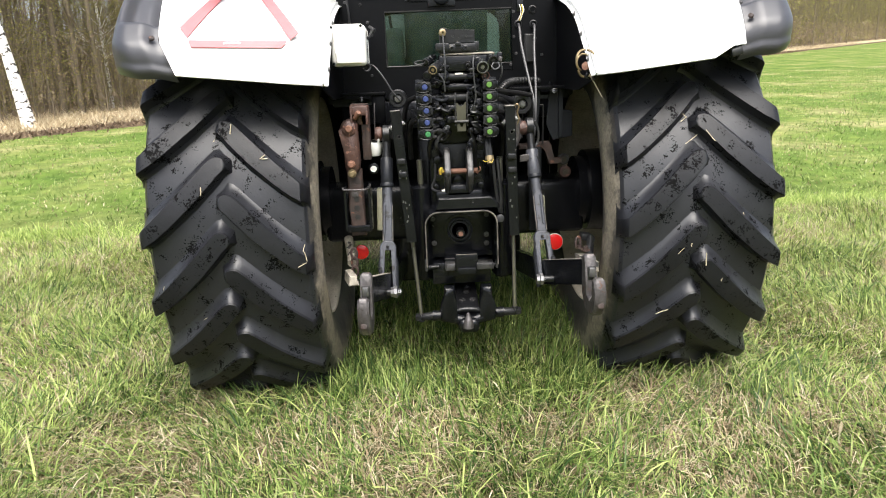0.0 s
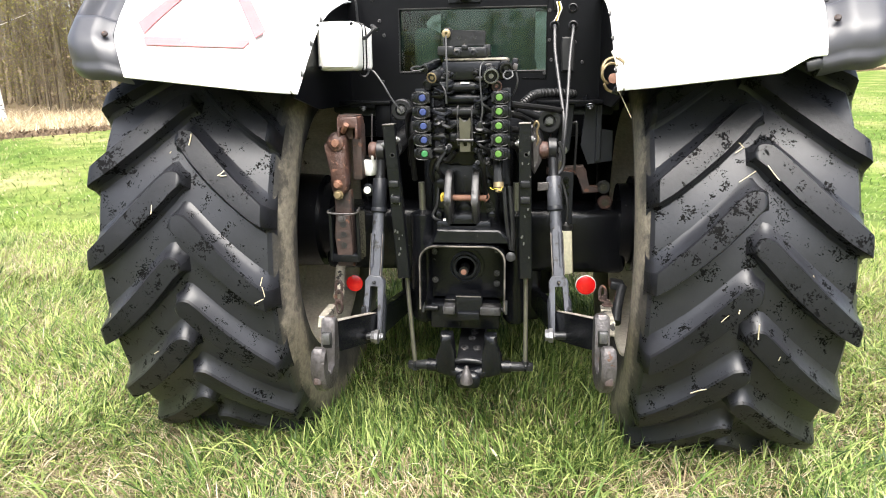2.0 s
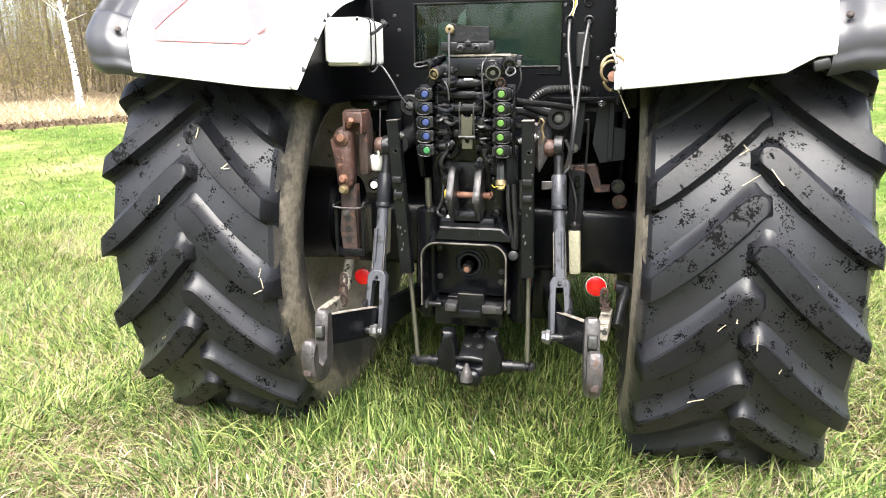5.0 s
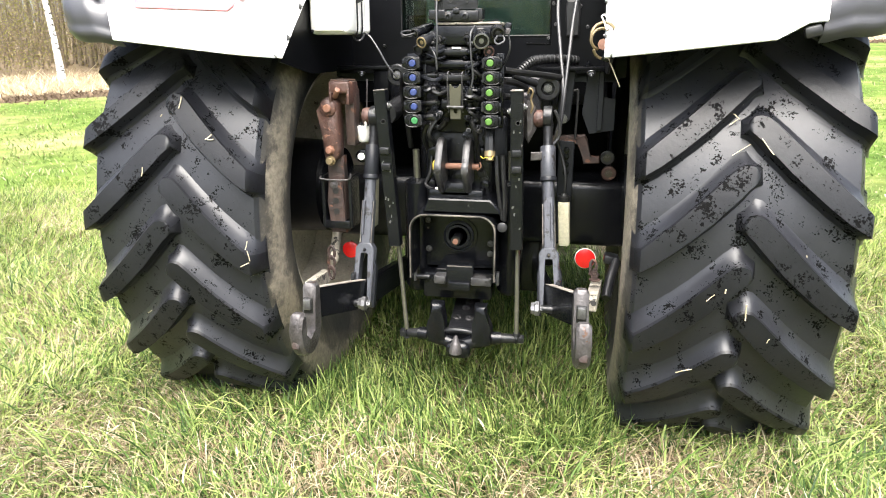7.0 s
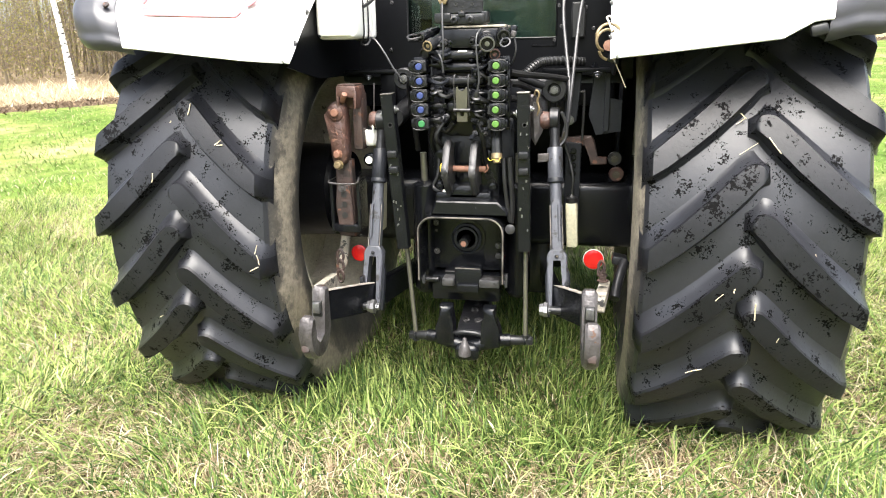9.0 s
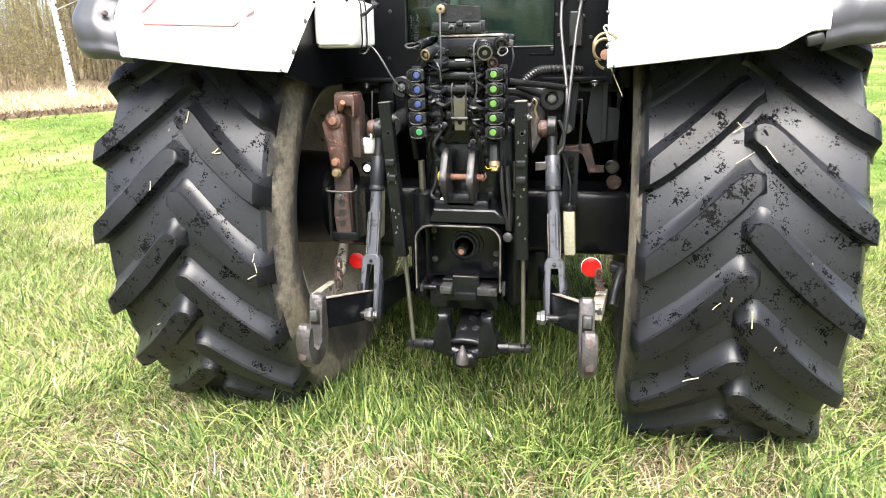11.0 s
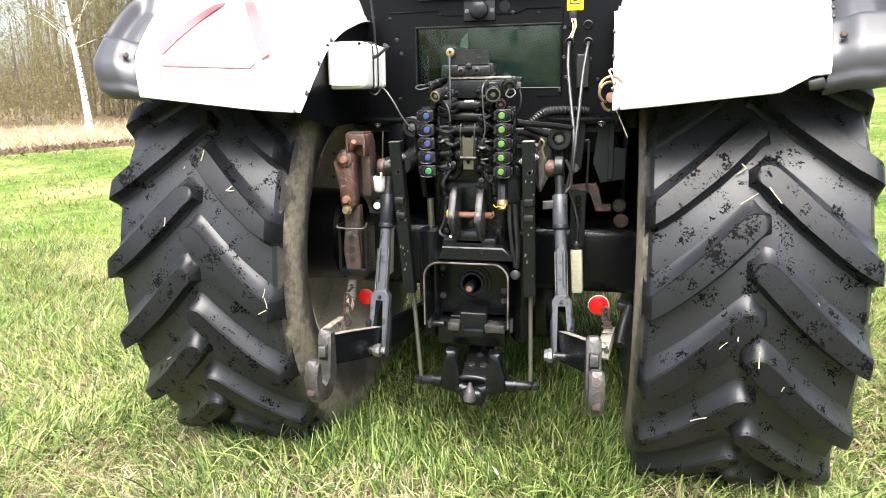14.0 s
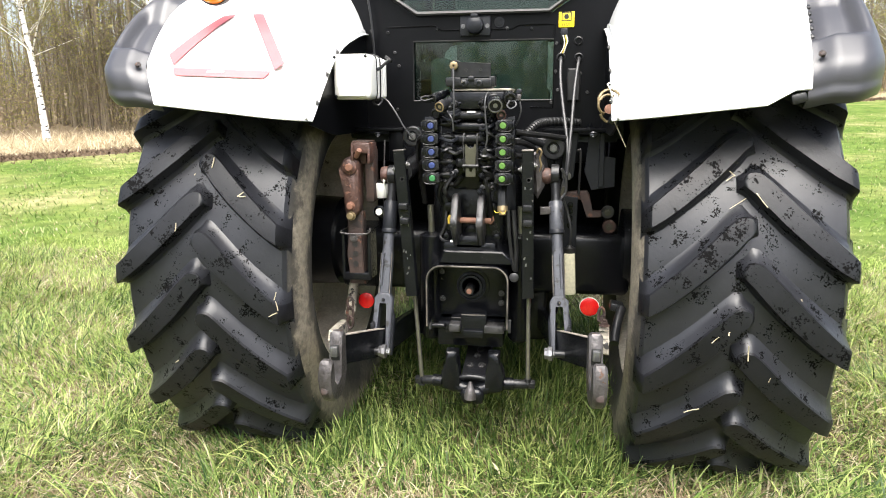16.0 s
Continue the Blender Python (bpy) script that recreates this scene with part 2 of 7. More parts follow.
def glass_material():
    m = bpy.data.materials.new("tinted_cab_glass")
    m.use_nodes = True
    b = m.node_tree.nodes["Principled BSDF"]
    b.inputs["Base Color"].default_value = (0.15, 0.235, 0.205, 1)
    b.inputs["Transmission Weight"].default_value = 1.0
    b.inputs["Roughness"].default_value = 0.03
    b.inputs["IOR"].default_value = 1.45
    return m


GLASS = glass_material()


# ---- building tools ----
def part(name, bm, mat, parent=None, label="", smooth=40):
    me = bpy.data.meshes.new(name)
    bmesh.ops.recalc_face_normals(bm, faces=bm.faces)
    bm.to_mesh(me)
    bm.free()
    me.materials.append(mat)
    if smooth:
        me.polygons.foreach_set("use_smooth", [True] * len(me.polygons))
        me.set_sharp_from_angle(angle=radians(smooth))
    ob = new(name, me)
    if parent:
        ob.parent = parent
    if label:
        ob["label"] = label
    return ob


def thing(name, label, category, group="", kind="", at=(0, 0, 0)):
    ob = new(name)
    ob.location = at
    ob.empty_display_size = 0.1
    return tagged(ob, label, category, group, kind)


def B():
    return bmesh.new()


def box(bm, c, s, rot=(0, 0, 0), bev=0.004, seg=2):
    """A bevelled box: centre, full sizes, degrees."""
    r = bmesh.ops.create_cube(bm, size=1.0)
    vs = r["verts"]
    bmesh.ops.scale(bm, vec=s, verts=vs)
    if bev:
        es = list({e for v in vs for e in v.link_edges})
        q = bmesh.ops.bevel(bm, geom=es, offset=min(bev, min(s) * 0.45), segments=seg, affect="EDGES", profile=0.5)
        vs = list({v for f in q["faces"] for v in f.verts} | {v for v in vs if v.is_valid})
    bmesh.ops.transform(bm, matrix=pose(*c, *rot), verts=vs)
    return bm


def rod(bm, a, b, r, r2=None, n=16, bev=0.0):
    """A solid round bar from a to b."""
    a, b = Vector(a), Vector(b)
    d = b - a
    m = Matrix.Translation((a + b) / 2) @ d.to_track_quat("Z", "Y").to_matrix().to_4x4()
    q = bmesh.ops.create_cone(bm, cap_ends=True, segments=n, radius1=r, radius2=r if r2 is None else r2, depth=d.length, matrix=m)
    if bev:
        vs = set(q["verts"])
        es = [e for e in {e for v in vs for e in v.link_edges} if any(len(f.verts) == n for f in e.link_faces)]
        bmesh.ops.bevel(bm, geom=es, offset=bev, segments=2, affect="EDGES", profile=0.5)
    return bm


def lathe(bm, a, d, prof, n=24):
    """Turn a profile of (along, radius) round the axis from a in direction d."""
    a, d = Vector(a), Vector(d).normalized()
    q = d.to_track_quat("Z", "Y")
    rings = []
    for h, r in prof:
        rings.append([bm.verts.new(a + q @ Vector((r * math.cos(t), r * math.sin(t), h))) for t in (2 * math.pi * i / n for i in range(n))])
    for p0, p1 in zip(rings, rings[1:]):
        for i in range(n):
            bm.faces.new((p0[i], p0[(i + 1) % n], p1[(i + 1) % n], p1[i]))
    if prof[0][1] > 1e-4:
        bm.faces.new(rings[0])
    if prof[-1][1] > 1e-4:
        bm.faces.new(rings[-1][::-1])
    return bm


def spline(pts, k=6):
    """A smooth line through points."""
    P = [Vector(p) for p in pts]
    P = [2 * P[0] - P[1]] + P + [2 * P[-1] - P[-2]]
    out = []
    for i in range(1, len(P) - 2):
        for j in range(k):
            t = j / k
            a, b, c, d = P[i - 1:i + 3]
            out.append(0.5 * (2 * b + (c - a) * t + (2 * a - 5 * b + 4 * c - d) * t * t + (3 * b - a - 3 * c + d) * t ** 3))
    out.append(P[-2])
    return out


def hose(bm, pts, r, n=8, k=6, smooth=True):
    """A tube along a smooth line."""
    P = spline(pts, k) if smooth else [Vector(p) for p in pts]
    rings = []
    up = Vector((0.31, 0.17, 0.93))
    for i, p in enumerate(P):
        d = (P[min(i + 1, len(P) - 1)] - P[max(i - 1, 0)]).normalized()
        s = d.cross(up)
        s = s.normalized() if s.length > 0.05 else d.orthogonal().normalized()
        u = s.cross(d)
        up = u
        rings.append([bm.verts.new(p + r * (math.cos(t) * s + math.sin(t) * u)) for t in (2 * math.pi * j / n for j in range(n))])
    for p0, p1 in zip(rings, rings[1:]):
        for i in range(n):
            bm.faces.new((p0[i], p0[(i + 1) % n], p1[(i + 1) % n], p1[i]))
    bm.faces.new(rings[0])
    bm.faces.new(rings[-1])
    return bm


def plate(bm, outline, thick, m, bev=0.003):
    """A flat plate: an outline in its own x, z, thickness along its own y, placed by the pose m."""
    lo = [bm.verts.new(m @ Vector((x, -thick / 2, z))) for x, z in outline]
    hi = [bm.verts.new(m @ Vector((x, thick / 2, z))) for x, z in outline]
    fs = [bm.faces.new(lo), bm.faces.new(hi[::-1])]
    k = len(outline)
    for i in range(k):
        fs.append(bm.faces.new((lo[i], hi[i], hi[(i + 1) % k], lo[(i + 1) % k])))
    if bev:
        es = list({e for f in fs[:2] for e in f.edges})
        bmesh.ops.bevel(bm, geom=es, offset=bev, segments=1, affect="EDGES")
    return bm


def arcpts(cx, cz, r, a0, a1, n=10):
    return [(cx + r * math.cos(radians(a0 + (a1 - a0) * i / n)), cz + r * math.sin(radians(a0 + (a1 - a0) * i / n))) for i in range(n + 1)]


def sheet(bm, rows, thick=0.0):
    """A grid of points as a surface; thick: an offset copy closes it to a shell."""
    V = [[bm.verts.new(p) for p in row] for row in rows]
    fs = []
    for r0, r1 in zip(V, V[1:]):
        for i in range(len(r0) - 1):
            fs.append(bm.faces.new((r0[i], r0[i + 1], r1[i + 1], r1[i])))
    if thick:
        bmesh.ops.recalc_face_normals(bm, faces=fs)
        bmesh.ops.solidify(bm, geom=fs, thickness=thick)
    return bm


def hexbolt(bm, c, d, r=0.012, h=0.010):
    c, d = Vector(c), Vector(d).normalized()
    lathe(bm, c, d, [(0, r * 1.5), (h * 0.25, r * 1.5), (h * 0.25, r * 1.4)], 14)
    rod(bm, c + d * h * 0.2, c + d * h, r, n=6)
    rod(bm, c + d * h * 0.9, c + d * h * 1.5, r * 0.5, n=10)
    return bm

# ---- tractor: wheels ----
AXLE_Y, AXLE_Z, R_TIP, R_BASE = -0.06, 0.745, 0.905, 0.857
GUARD_Z = 0.80      # height of the mudguards' own centre
tractor = thing("tractor", "large tractor with white mudguards and black rear hitch parked on grass", "tractor")


def settle(p):
    """The tyre's foot: flattened on the soil and bulged a little."""
    x, y, z = p
    if z < 0.0:
        z *= 0.30
    return Vector((x, y, z))


def on_tyre(cx, u, deg, r):
    a = radians(deg)
    return settle((cx + u, AXLE_Y - r * math.cos(a), AXLE_Z + r * math.sin(a)))


def crown(u):
    """Drop of the tread from its middle to its shoulders."""
    return 0.020 * (abs(u) / 0.315) ** 2.4


TYRE_PROFILE = [(-0.262, 0.520), (-0.279, 0.536), (-0.295, 0.562), (-0.312, 0.606), (-0.325, 0.660), (-0.330, 0.710), (-0.326, 0.755), (-0.316, 0.795), (-0.302, 0.826)]


def build_wheel(cx, side, phase_out, phase_in):
    """side: -1 left, 1 right; phases: degrees of one outer and one inner lug tip."""
    prof = list(TYRE_PROFILE)
    k = 12
    for i in range(k + 1):
        u = -0.290 + 0.58 * i / k
        prof.append((u, R_BASE - crown(u)))
    prof += [(-u, r) for u, r in reversed(TYRE_PROFILE)]
    bm = B()
    n = 120
    V = [[bm.verts.new(on_tyre(cx, u, 360 * j / n, r)) for u, r in prof] for j in range(n)]
    for j in range(n):
        a, b = V[j], V[(j + 1) % n]
        for i in range(len(prof) - 1):
            bm.faces.new((a[i], a[i + 1], b[i + 1], b[i]))
    tyre = part("rear_tyre", bm, RUBBER, tractor, "worn black rubber tractor tyre with chevron lugs")
    tyre.data.materials.append(SIDEWALL)
    for p in tyre.data.polygons:
        c = p.center
        r = math.hypot(c.y - AXLE_Y, c.z - AXLE_Z)
        if r < 0.815:
            p.material_index = 1
    for s, phase in ((-1, phase_out if side < 0 else phase_in), (1, phase_out if side > 0 else phase_in)):
        for i in range(20):
            tread_lug(tyre, cx, s, phase + 18 * i)
    # rim: barrel, beads and dished centre
    bm = B()
    inb = -side
    rp = [(0.268, 0.536), (0.276, 0.530), (0.274, 0.520), (0.258, 0.510), (0.22, 0.503), (0.15, 0.487), (0.05, 0.472), (-0.05, 0.472), (-0.15, 0.487), (-0.22, 0.503), (-0.258, 0.510), (-0.274, 0.520), (-0.268, 0.536)]
    m = 64
    rows = [[Vector((cx + inb * u, AXLE_Y - r * math.cos(t), AXLE_Z + r * math.sin(t))) for t in (2 * math.pi * j / m for j in range(m + 1))] for u, r in rp]
    sheet(bm, rows)
    part("wheel_rim", bm, RIM, tractor, "cream painted steel wheel rim with mud stains")
    bm = B()
    dish = [(0.005, 0.472), (-0.015, 0.42), (-0.050, 0.33), (-0.060, 0.25), (-0.060, 0.15), (-0.060, 0.02)]
    rows = [[Vector((cx + inb * u, AXLE_Y - r * math.cos(t), AXLE_Z + r * math.sin(t))) for t in (2 * math.pi * j / m for j in range(m + 1))] for u, r in dish]
    sheet(bm, rows, 0.012)
    part("wheel_disc", bm, RIM, tractor)
    return tyre


def tread_lug(tyre, cx, s, tip):
    """One lug bar: from a rounded tip at the tread's middle down and out to the shoulder, in wide moulded fillets."""
    bm = B()
    secs = []
    #        u       top edge  bottom edge (degrees below tip)
    line = [(-0.018, 1.7, 2.5, 0.005), (-0.013, 0.9, 3.0, 0.001), (-0.003, 0.25, 3.6, 0.0), (0.014, 0.0, 4.6, 0.0), (0.034, 0.3, 6.1, 0.0), (0.056, 1.5, 7.6, 0.0), (0.10, 4.4, 10.6, 0.0), (0.15, 7.7, 13.5, 0.0),
            (0.20, 10.8, 16.3, 0.0), (0.25, 13.7, 18.8, 0.0), (0.288, 15.9, 20.3, 0.0)]
    if s * cx > 0:
        line += [(0.306, 16.8, 21.0, 0.003), (0.314, 17.2, 21.2, 0.012), (0.321, 17.4, 21.2, 0.055), (0.328, 17.5, 21.1, 0.110)]
    else:
        line += [(0.297, 16.2, 20.3, 0.012), (0.305, 16.6, 20.4, 0.045), (0.312, 16.8, 20.3, 0.086)]
    for i, (u, hi, lo, sink) in enumerate(line):
        top = R_TIP - crown(u) * 0.5 - sink
        base = R_BASE - crown(min(u, 0.29)) - 0.004 if u < 0.29 else R_BASE - 0.022 - (u - 0.29) * 1.3
        w = 1.0 if u > 0.0 else 0.6
        rise = max(top - base, 0.006)
        pts = [(hi - 5.2 * w, base - 0.003), (hi - 3.0 * w, base + rise * 0.09), (hi - 1.35 * w, base + rise * 0.36), (hi - 0.30, base + rise * 0.84), (hi + 0.05, top), (hi * 0.5 + lo * 0.5, top + 0.001),
               (lo - 0.05, top), (lo + 0.12, base + rise * 0.90), (lo + 0.55 * w, base + rise * 0.36), (lo + 1.2 * w, base + rise * 0.10), (lo + 2.2 * w, base - 0.003)]
        back = {0: 0.020, 1: 0.012, 2: 0.007, 8: 0.007, 9: 0.012, 10: 0.020}
        uu = [u - back.setdefault(j, 0.0) if i == 0 else u for j in range(11)]
        secs.append([bm.verts.new(on_tyre(cx, s * uu[j], tip - a, r)) for j, (a, r) in enumerate(pts)])
    for a, b in zip(secs, secs[1:]):
        for j in range(10):
            f = bm.faces.new((a[j], a[j + 1], b[j + 1], b[j]))
            f.material_index = 0 if 3 <= j <= 7 else 1
    bm.faces.new(secs[0])
    bm.faces.new(secs[-1])
    lug = part("tread_lug", bm, LUGRUBBER, tyre, smooth=42)
    lug.data.materials.append(RUBBER)
    return lug


WHEEL_LEFT, WHEEL_RIGHT = -0.900, 0.904
build_wheel(WHEEL_LEFT, -1, 4.6, 13.6)
build_wheel(WHEEL_RIGHT, 1, 10.4, 1.3)


# ---- tractor: mudguards ----
def arc_point(x, deg, r):
    a = radians(deg)
    return Vector((x, AXLE_Y - r * math.cos(a), GUARD_Z + r * math.sin(a)))


def lip(deg):
    """Radius of the mudguard's edge on the cab side."""
    return float(np.interp(deg, [30, 33, 37, 45, 54, 61, 71, 90, 140], [0.985, 0.982, 0.962, 0.944, 0.936, 0.920, 0.897, 0.885, 0.885]))


def seam_x(side, deg):
    """Where white paint meets the grey corner."""
    return float(np.interp(deg, [33, 38, 42, 60, 90], [1.000, 1.045, 1.080, 1.110, 1.10] if side < 0 else [1.025, 1.040, 1.048, 1.085, 1.08]))


def shell(bm, rows, hub_x, t):
    """A closed shell: the grid and a copy of it moved t towards the axle."""
    def inner(p):
        d = Vector((0, p.y - AXLE_Y, p.z - AXLE_Z)).normalized()
        return p - d * t
    a = [[bm.verts.new(p) for p in r] for r in rows]
    b = [[bm.verts.new(inner(p)) for p in r] for r in rows]
    for g in (a, b):
        for r0, r1 in zip(g, g[1:]):
            for i in range(len(r0) - 1):
                bm.faces.new((r0[i], r0[i + 1], r1[i + 1], r1[i]))
    m, k = len(a), len(a[0])
    loop = [(0, i) for i in range(k)] + [(j, k - 1) for j in range(1, m)] + [(m - 1, i) for i in range(k - 2, -1, -1)] + [(j, 0) for j in range(m - 2, 0, -1)]
    for (j0, i0), (j1, i1) in zip(loop, loop[1:] + loop[:1]):
        bm.faces.new((a[j0][i0], a[j1][i1], b[j1][i1], b[j0][i0]))
    return bm


def fender(side):
    """White mudguard: bowed round the wheel, stepping in to a lip on the cab side, with the plastic corner outside."""
    fs = [0.0, 0.01, 0.022, 0.04, 0.06, 0.085, 0.11, 0.135, 0.165, 0.23, 0.32, 0.45, 0.60, 0.78, 0.92, 1.0]

    def skin(f, deg):
        x0, x1 = 0.503, seam_x(side, deg)
        u = f * (x1 - x0)
        a, b = lip(deg), 1.057 + 0.02 * math.sin(radians(deg))
        k = min(1.0, u / 0.125)
        return side * (x0 + u), a + (b - a) * math.sin(k * math.pi / 2) ** 0.8

    def foot(f):       # the lower edge runs straight
        z = 1.334 + 0.054 * f + (0.034 * min(1.0, max(0.0, (f - 0.80) / 0.12)) if side > 0 else 0.0)
        d = 33.0
        for _ in range(6):
            d = math.degrees(math.asin(min(1, (z - GUARD_Z) / skin(f, d)[1])))
        return d
    feet = [foot(f) for f in fs]
    bm = B()
    rows = []
    for i in range(41):
        row = []
        for f, lo in zip(fs, feet):
            deg = lo + (138 - lo) * (i / 40) ** 1.25
            x, r = skin(f, deg)
            row.append(arc_point(x, deg, r))
        rows.append(row)
    shell(bm, rows, 0, 0.006)
    guard = part("mudguard", bm, WHITE, tractor, "white painted mudguard over the rear tyre", smooth=60)
    bm = B()
    rows = [[arc_point(side * 0.5035, d, lip(d) + 0.010), arc_point(side * 0.500, d, lip(d) - 0.008), arc_point(side * 0.484, d, lip(d) - 0.012)] for d in range(33, 100, 3)]
    sheet(bm, rows, 0.004)
    part("edge_flange", bm, FLANGE, guard, "silver flange along the mudguard edge")
    for d in (38, 47, 56):
        part("flange_bolt", hexbolt(B(), arc_point(side * 0.487, d, lip(d)), (-side, 0, 0), 0.007, 0.006), BOLT, guard)
    # inner wall under the lip
    bm = B()
    rows = [[arc_point(side * 0.507, d, lip(d) - 0.006), Vector((side * 0.507, AXLE_Y - (lip(d) - 0.006) * math.cos(radians(d)), 1.318 - 0.045 * min(1.0, (d - 35) / 20)))] for d in range(35, 140, 3)]
    sheet(bm, rows, 0.008)
    part("inner_wall", bm, PANEL, guard, "black inner wall of the mudguard")
    # grey corner
    bm = B()
    gs = [i / 26 for i in range(27)]
    degs = [35.2 + 0.6 * i for i in range(53)] + [66.4 + 3 * i for i in range(1, 21)]

    def soft(v):
        v = max(0.0, min(1.0, v))
        return v * v * (3 - 2 * v)

    rows = []
    for d0 in degs:
        row = []
        for g in gs:
            lift = 7.0 * max(0.0, (g - 0.45) / 0.55) ** 2 * max(0.0, 1 - (d0 - 35.2) / 30)
            deg = d0 + lift
            x0, x1 = seam_x(side, deg) + 0.001, 1.272 + 0.02 * math.sin(math.pi * min(1, max(0, (deg - 33) / 40)))
            v = g * (x1 - x0)
            r = 1.058 + 0.02 * math.sin(radians(deg)) + 0.026 * soft(g / 0.3) - 0.110 * max(0, (g - 0.50) / 0.50) ** 2.2
            r -= 0.070 * max(0.0, (40.6 - d0) / 5.4) ** 2
            r += 0.012 * soft((36.4 - d0) / 0.7)
            pocket = soft((deg - 45.2) / 2.6) * soft((64 - deg) / 7.0) * soft((0.74 - g) / 0.26) * soft((g + 0.02) / 0.05)
            r -= 0.056 * pocket
            row.append(arc_point(side * (x0 + v), deg, r))
        rows.append(row)
    shell(bm, rows, 0, 0.030)
    corner = part("corner_guard", bm, PLASTIC, tractor, "weathered grey plastic mudguard corner with a sunk pocket", smooth=60)
    bm = B()
    sx = seam_x(side, 41.3) + 0.020
    p = arc_point(side * sx, 41.3, 1.094)
    nrm = p - arc_point(side * sx, 41.3, 0.9)
    lathe(bm, p - nrm.normalized() * 0.006, nrm, [(0, 0.010), (0.007, 0.010), (0.009, 0.007), (0.007, 0.004), (0.007, 0.001)], 14)
    part("corner_screw", bm, DARKRUST, corner)
    if side > 0:
        bm = B()
        box(bm, arc_point(1.000, 34.4, 1.052), (0.044, 0.02, 0.030), (0, -14, 0), 0.008)
        part("corner_bracket", bm, HOSE, corner, "black rubber bracket under the corner")
        for d in (46, 48, 50, 52, 54):
            part("seam_clip", box(B(), arc_point(seam_x(1, d) + 0.001, d, 1.079), (0.010, 0.008, 0.020), (-d, 0, 0), 0.003), HOSE, corner)
    return guard


guard_left = fender(-1)
guard_right = fender(1)


def tape(bm, corners, k=12, lift=0.0065):
    """A strip stuck on the left mudguard: four corners as (x, degrees)."""
    (a, b, c, d) = corners
    rows = []
    for i in range(k + 1):
        f = i / k
        row = []
        for g in (0.0, 0.5, 1.0):
            x = (a[0] + (b[0] - a[0]) * f) * (1 - g) + (d[0] + (c[0] - d[0]) * f) * g
            t = (a[1] + (b[1] - a[1]) * f) * (1 - g) + (d[1] + (c[1] - d[1]) * f) * g
            row.append(arc_point(x, t, 1.057 + 0.02 * math.sin(radians(t)) + lift))
        rows.append(row)
    return sheet(bm, rows, 0.0015)


part("warning_tape", tape(B(), [(-1.008, 44.6), (-0.882, 56.4), (-0.836, 57.0), (-0.975, 41.9)]), FADED, guard_left, "faded red tape of a warning triangle")
part("warning_tape", tape(B(), [(-0.733, 56.8), (-0.577, 41.9), (-0.606, 40.4), (-0.773, 56.9)]), FADED, guard_left)
part("warning_tape", tape(B(), [(-0.972, 41.3), (-0.616, 40.1), (-0.636, 38.5), (-0.958, 39.5)]), FADED, guard_left)
part("tape_mark", tape(B(), [(-0.842, 40.35), (-0.782, 40.25), (-0.782, 39.85), (-0.842, 39.95)], 3, 0.0076), WHITE, guard_left, "white printed bars")

# lamps on the left mudguard
bm = B()
lathe(bm, (-0.853, -0.760, 1.790), (0.0, -1, 0.12), [(-0.03, 0.060), (0.0, 0.072), (0.014, 0.072)], 28)
lamp = part("lamp_housing", bm, HOSE, guard_left, "black lamp housing")
bm = B()
lathe(bm, (-0.853, -0.774, 1.792), (0.0, -1, 0.12), [(-0.004, 0.069), (0.018, 0.066), (0.028, 0.050), (0.032, 0.02), (0.033, 0.001)], 28)
part("rear_lamp", bm, ORANGE, guard_left, "amber round rear lamp")
bm = B()
lathe(bm, (-0.728, -0.772, 1.778), (0.0, -1, 0.12), [(-0.01, 0.034), (0.010, 0.034), (0.014, 0.030), (0.015, 0.001)], 24)
part("round_reflector", bm, RED, guard_left, "round red reflector")

# ---- tractor: cab rear ----
PY = -0.15
bm = B()
# wall round the low window, with the opening through it
WX, WZ0, WZ1 = 0.292, 1.400, 1.642
xs = [-0.56, -WX, WX, 0.52]
zs = [1.26, WZ0, WZ1, 1.745]
for i in range(3):
    for j in range(3):
        if not (i == 1 and j == 1):
            x0, x1, z0, z1 = xs[i], xs[i + 1], zs[j], zs[j + 1]
            box(bm, ((x0 + x1) / 2, PY + 0.03, (z0 + z1) / 2), (x1 - x0, 0.06, z1 - z0), bev=0)
bmesh.ops.remove_doubles(bm, verts=bm.verts, dist=0.0005)
part("cab_rear_wall", bm, PANEL, tractor, "black painted rear wall of the cab")
bm = B()
box(bm, (0, PY + 0.02, (WZ0 + WZ1) / 2), (2 * WX + 0.01, 0.006, WZ1 - WZ0 + 0.01), bev=0)
low_pane = part("low_window_pane", bm, GLASS, tractor, "small tinted window pane low in the cab wall", smooth=0)
low_pane.visible_shadow = False
# cab behind the wall: low lining, corner posts, panes all round
bm = B()
for sx in (-1, 1):
    box(bm, (sx * 0.56, 0.75, 1.39), (0.05, 1.75, 0.30), bev=0.01)
box(bm, (0, 1.62, 1.42), (1.12, 0.05, 0.36), bev=0.01)
box(bm, (0, 0.75, 1.25), (1.12, 1.75, 0.05), bev=0.01)
part("cab_shell", bm, CABM, tractor, "dark plain cab shell")
for sx in (-1, 1):
    for y in (0.55, 1.62):
        part("cab_post", box(B(), (sx * 0.56, y, 2.12), (0.06, 0.06, 1.20), bev=0.012), PANEL, tractor)
    pn = part("side_pane", box(B(), (sx * 0.56, 0.75, 2.12), (0.006, 1.66, 1.18), bev=0), GLASS, tractor, smooth=0)
    pn.visible_shadow = False
pn = part("front_pane", box(B(), (0, 1.62, 2.15), (1.04, 0.006, 1.12), bev=0), GLASS, tractor, smooth=0)
pn.visible_shadow = False
# Block added high enough to shut out sky light behind the low window.
bm = B()
box(bm, (0, 1.42, 1.62), (0.98, 0.30, 0.56), (-8, 0, 0), 0.06, 3)
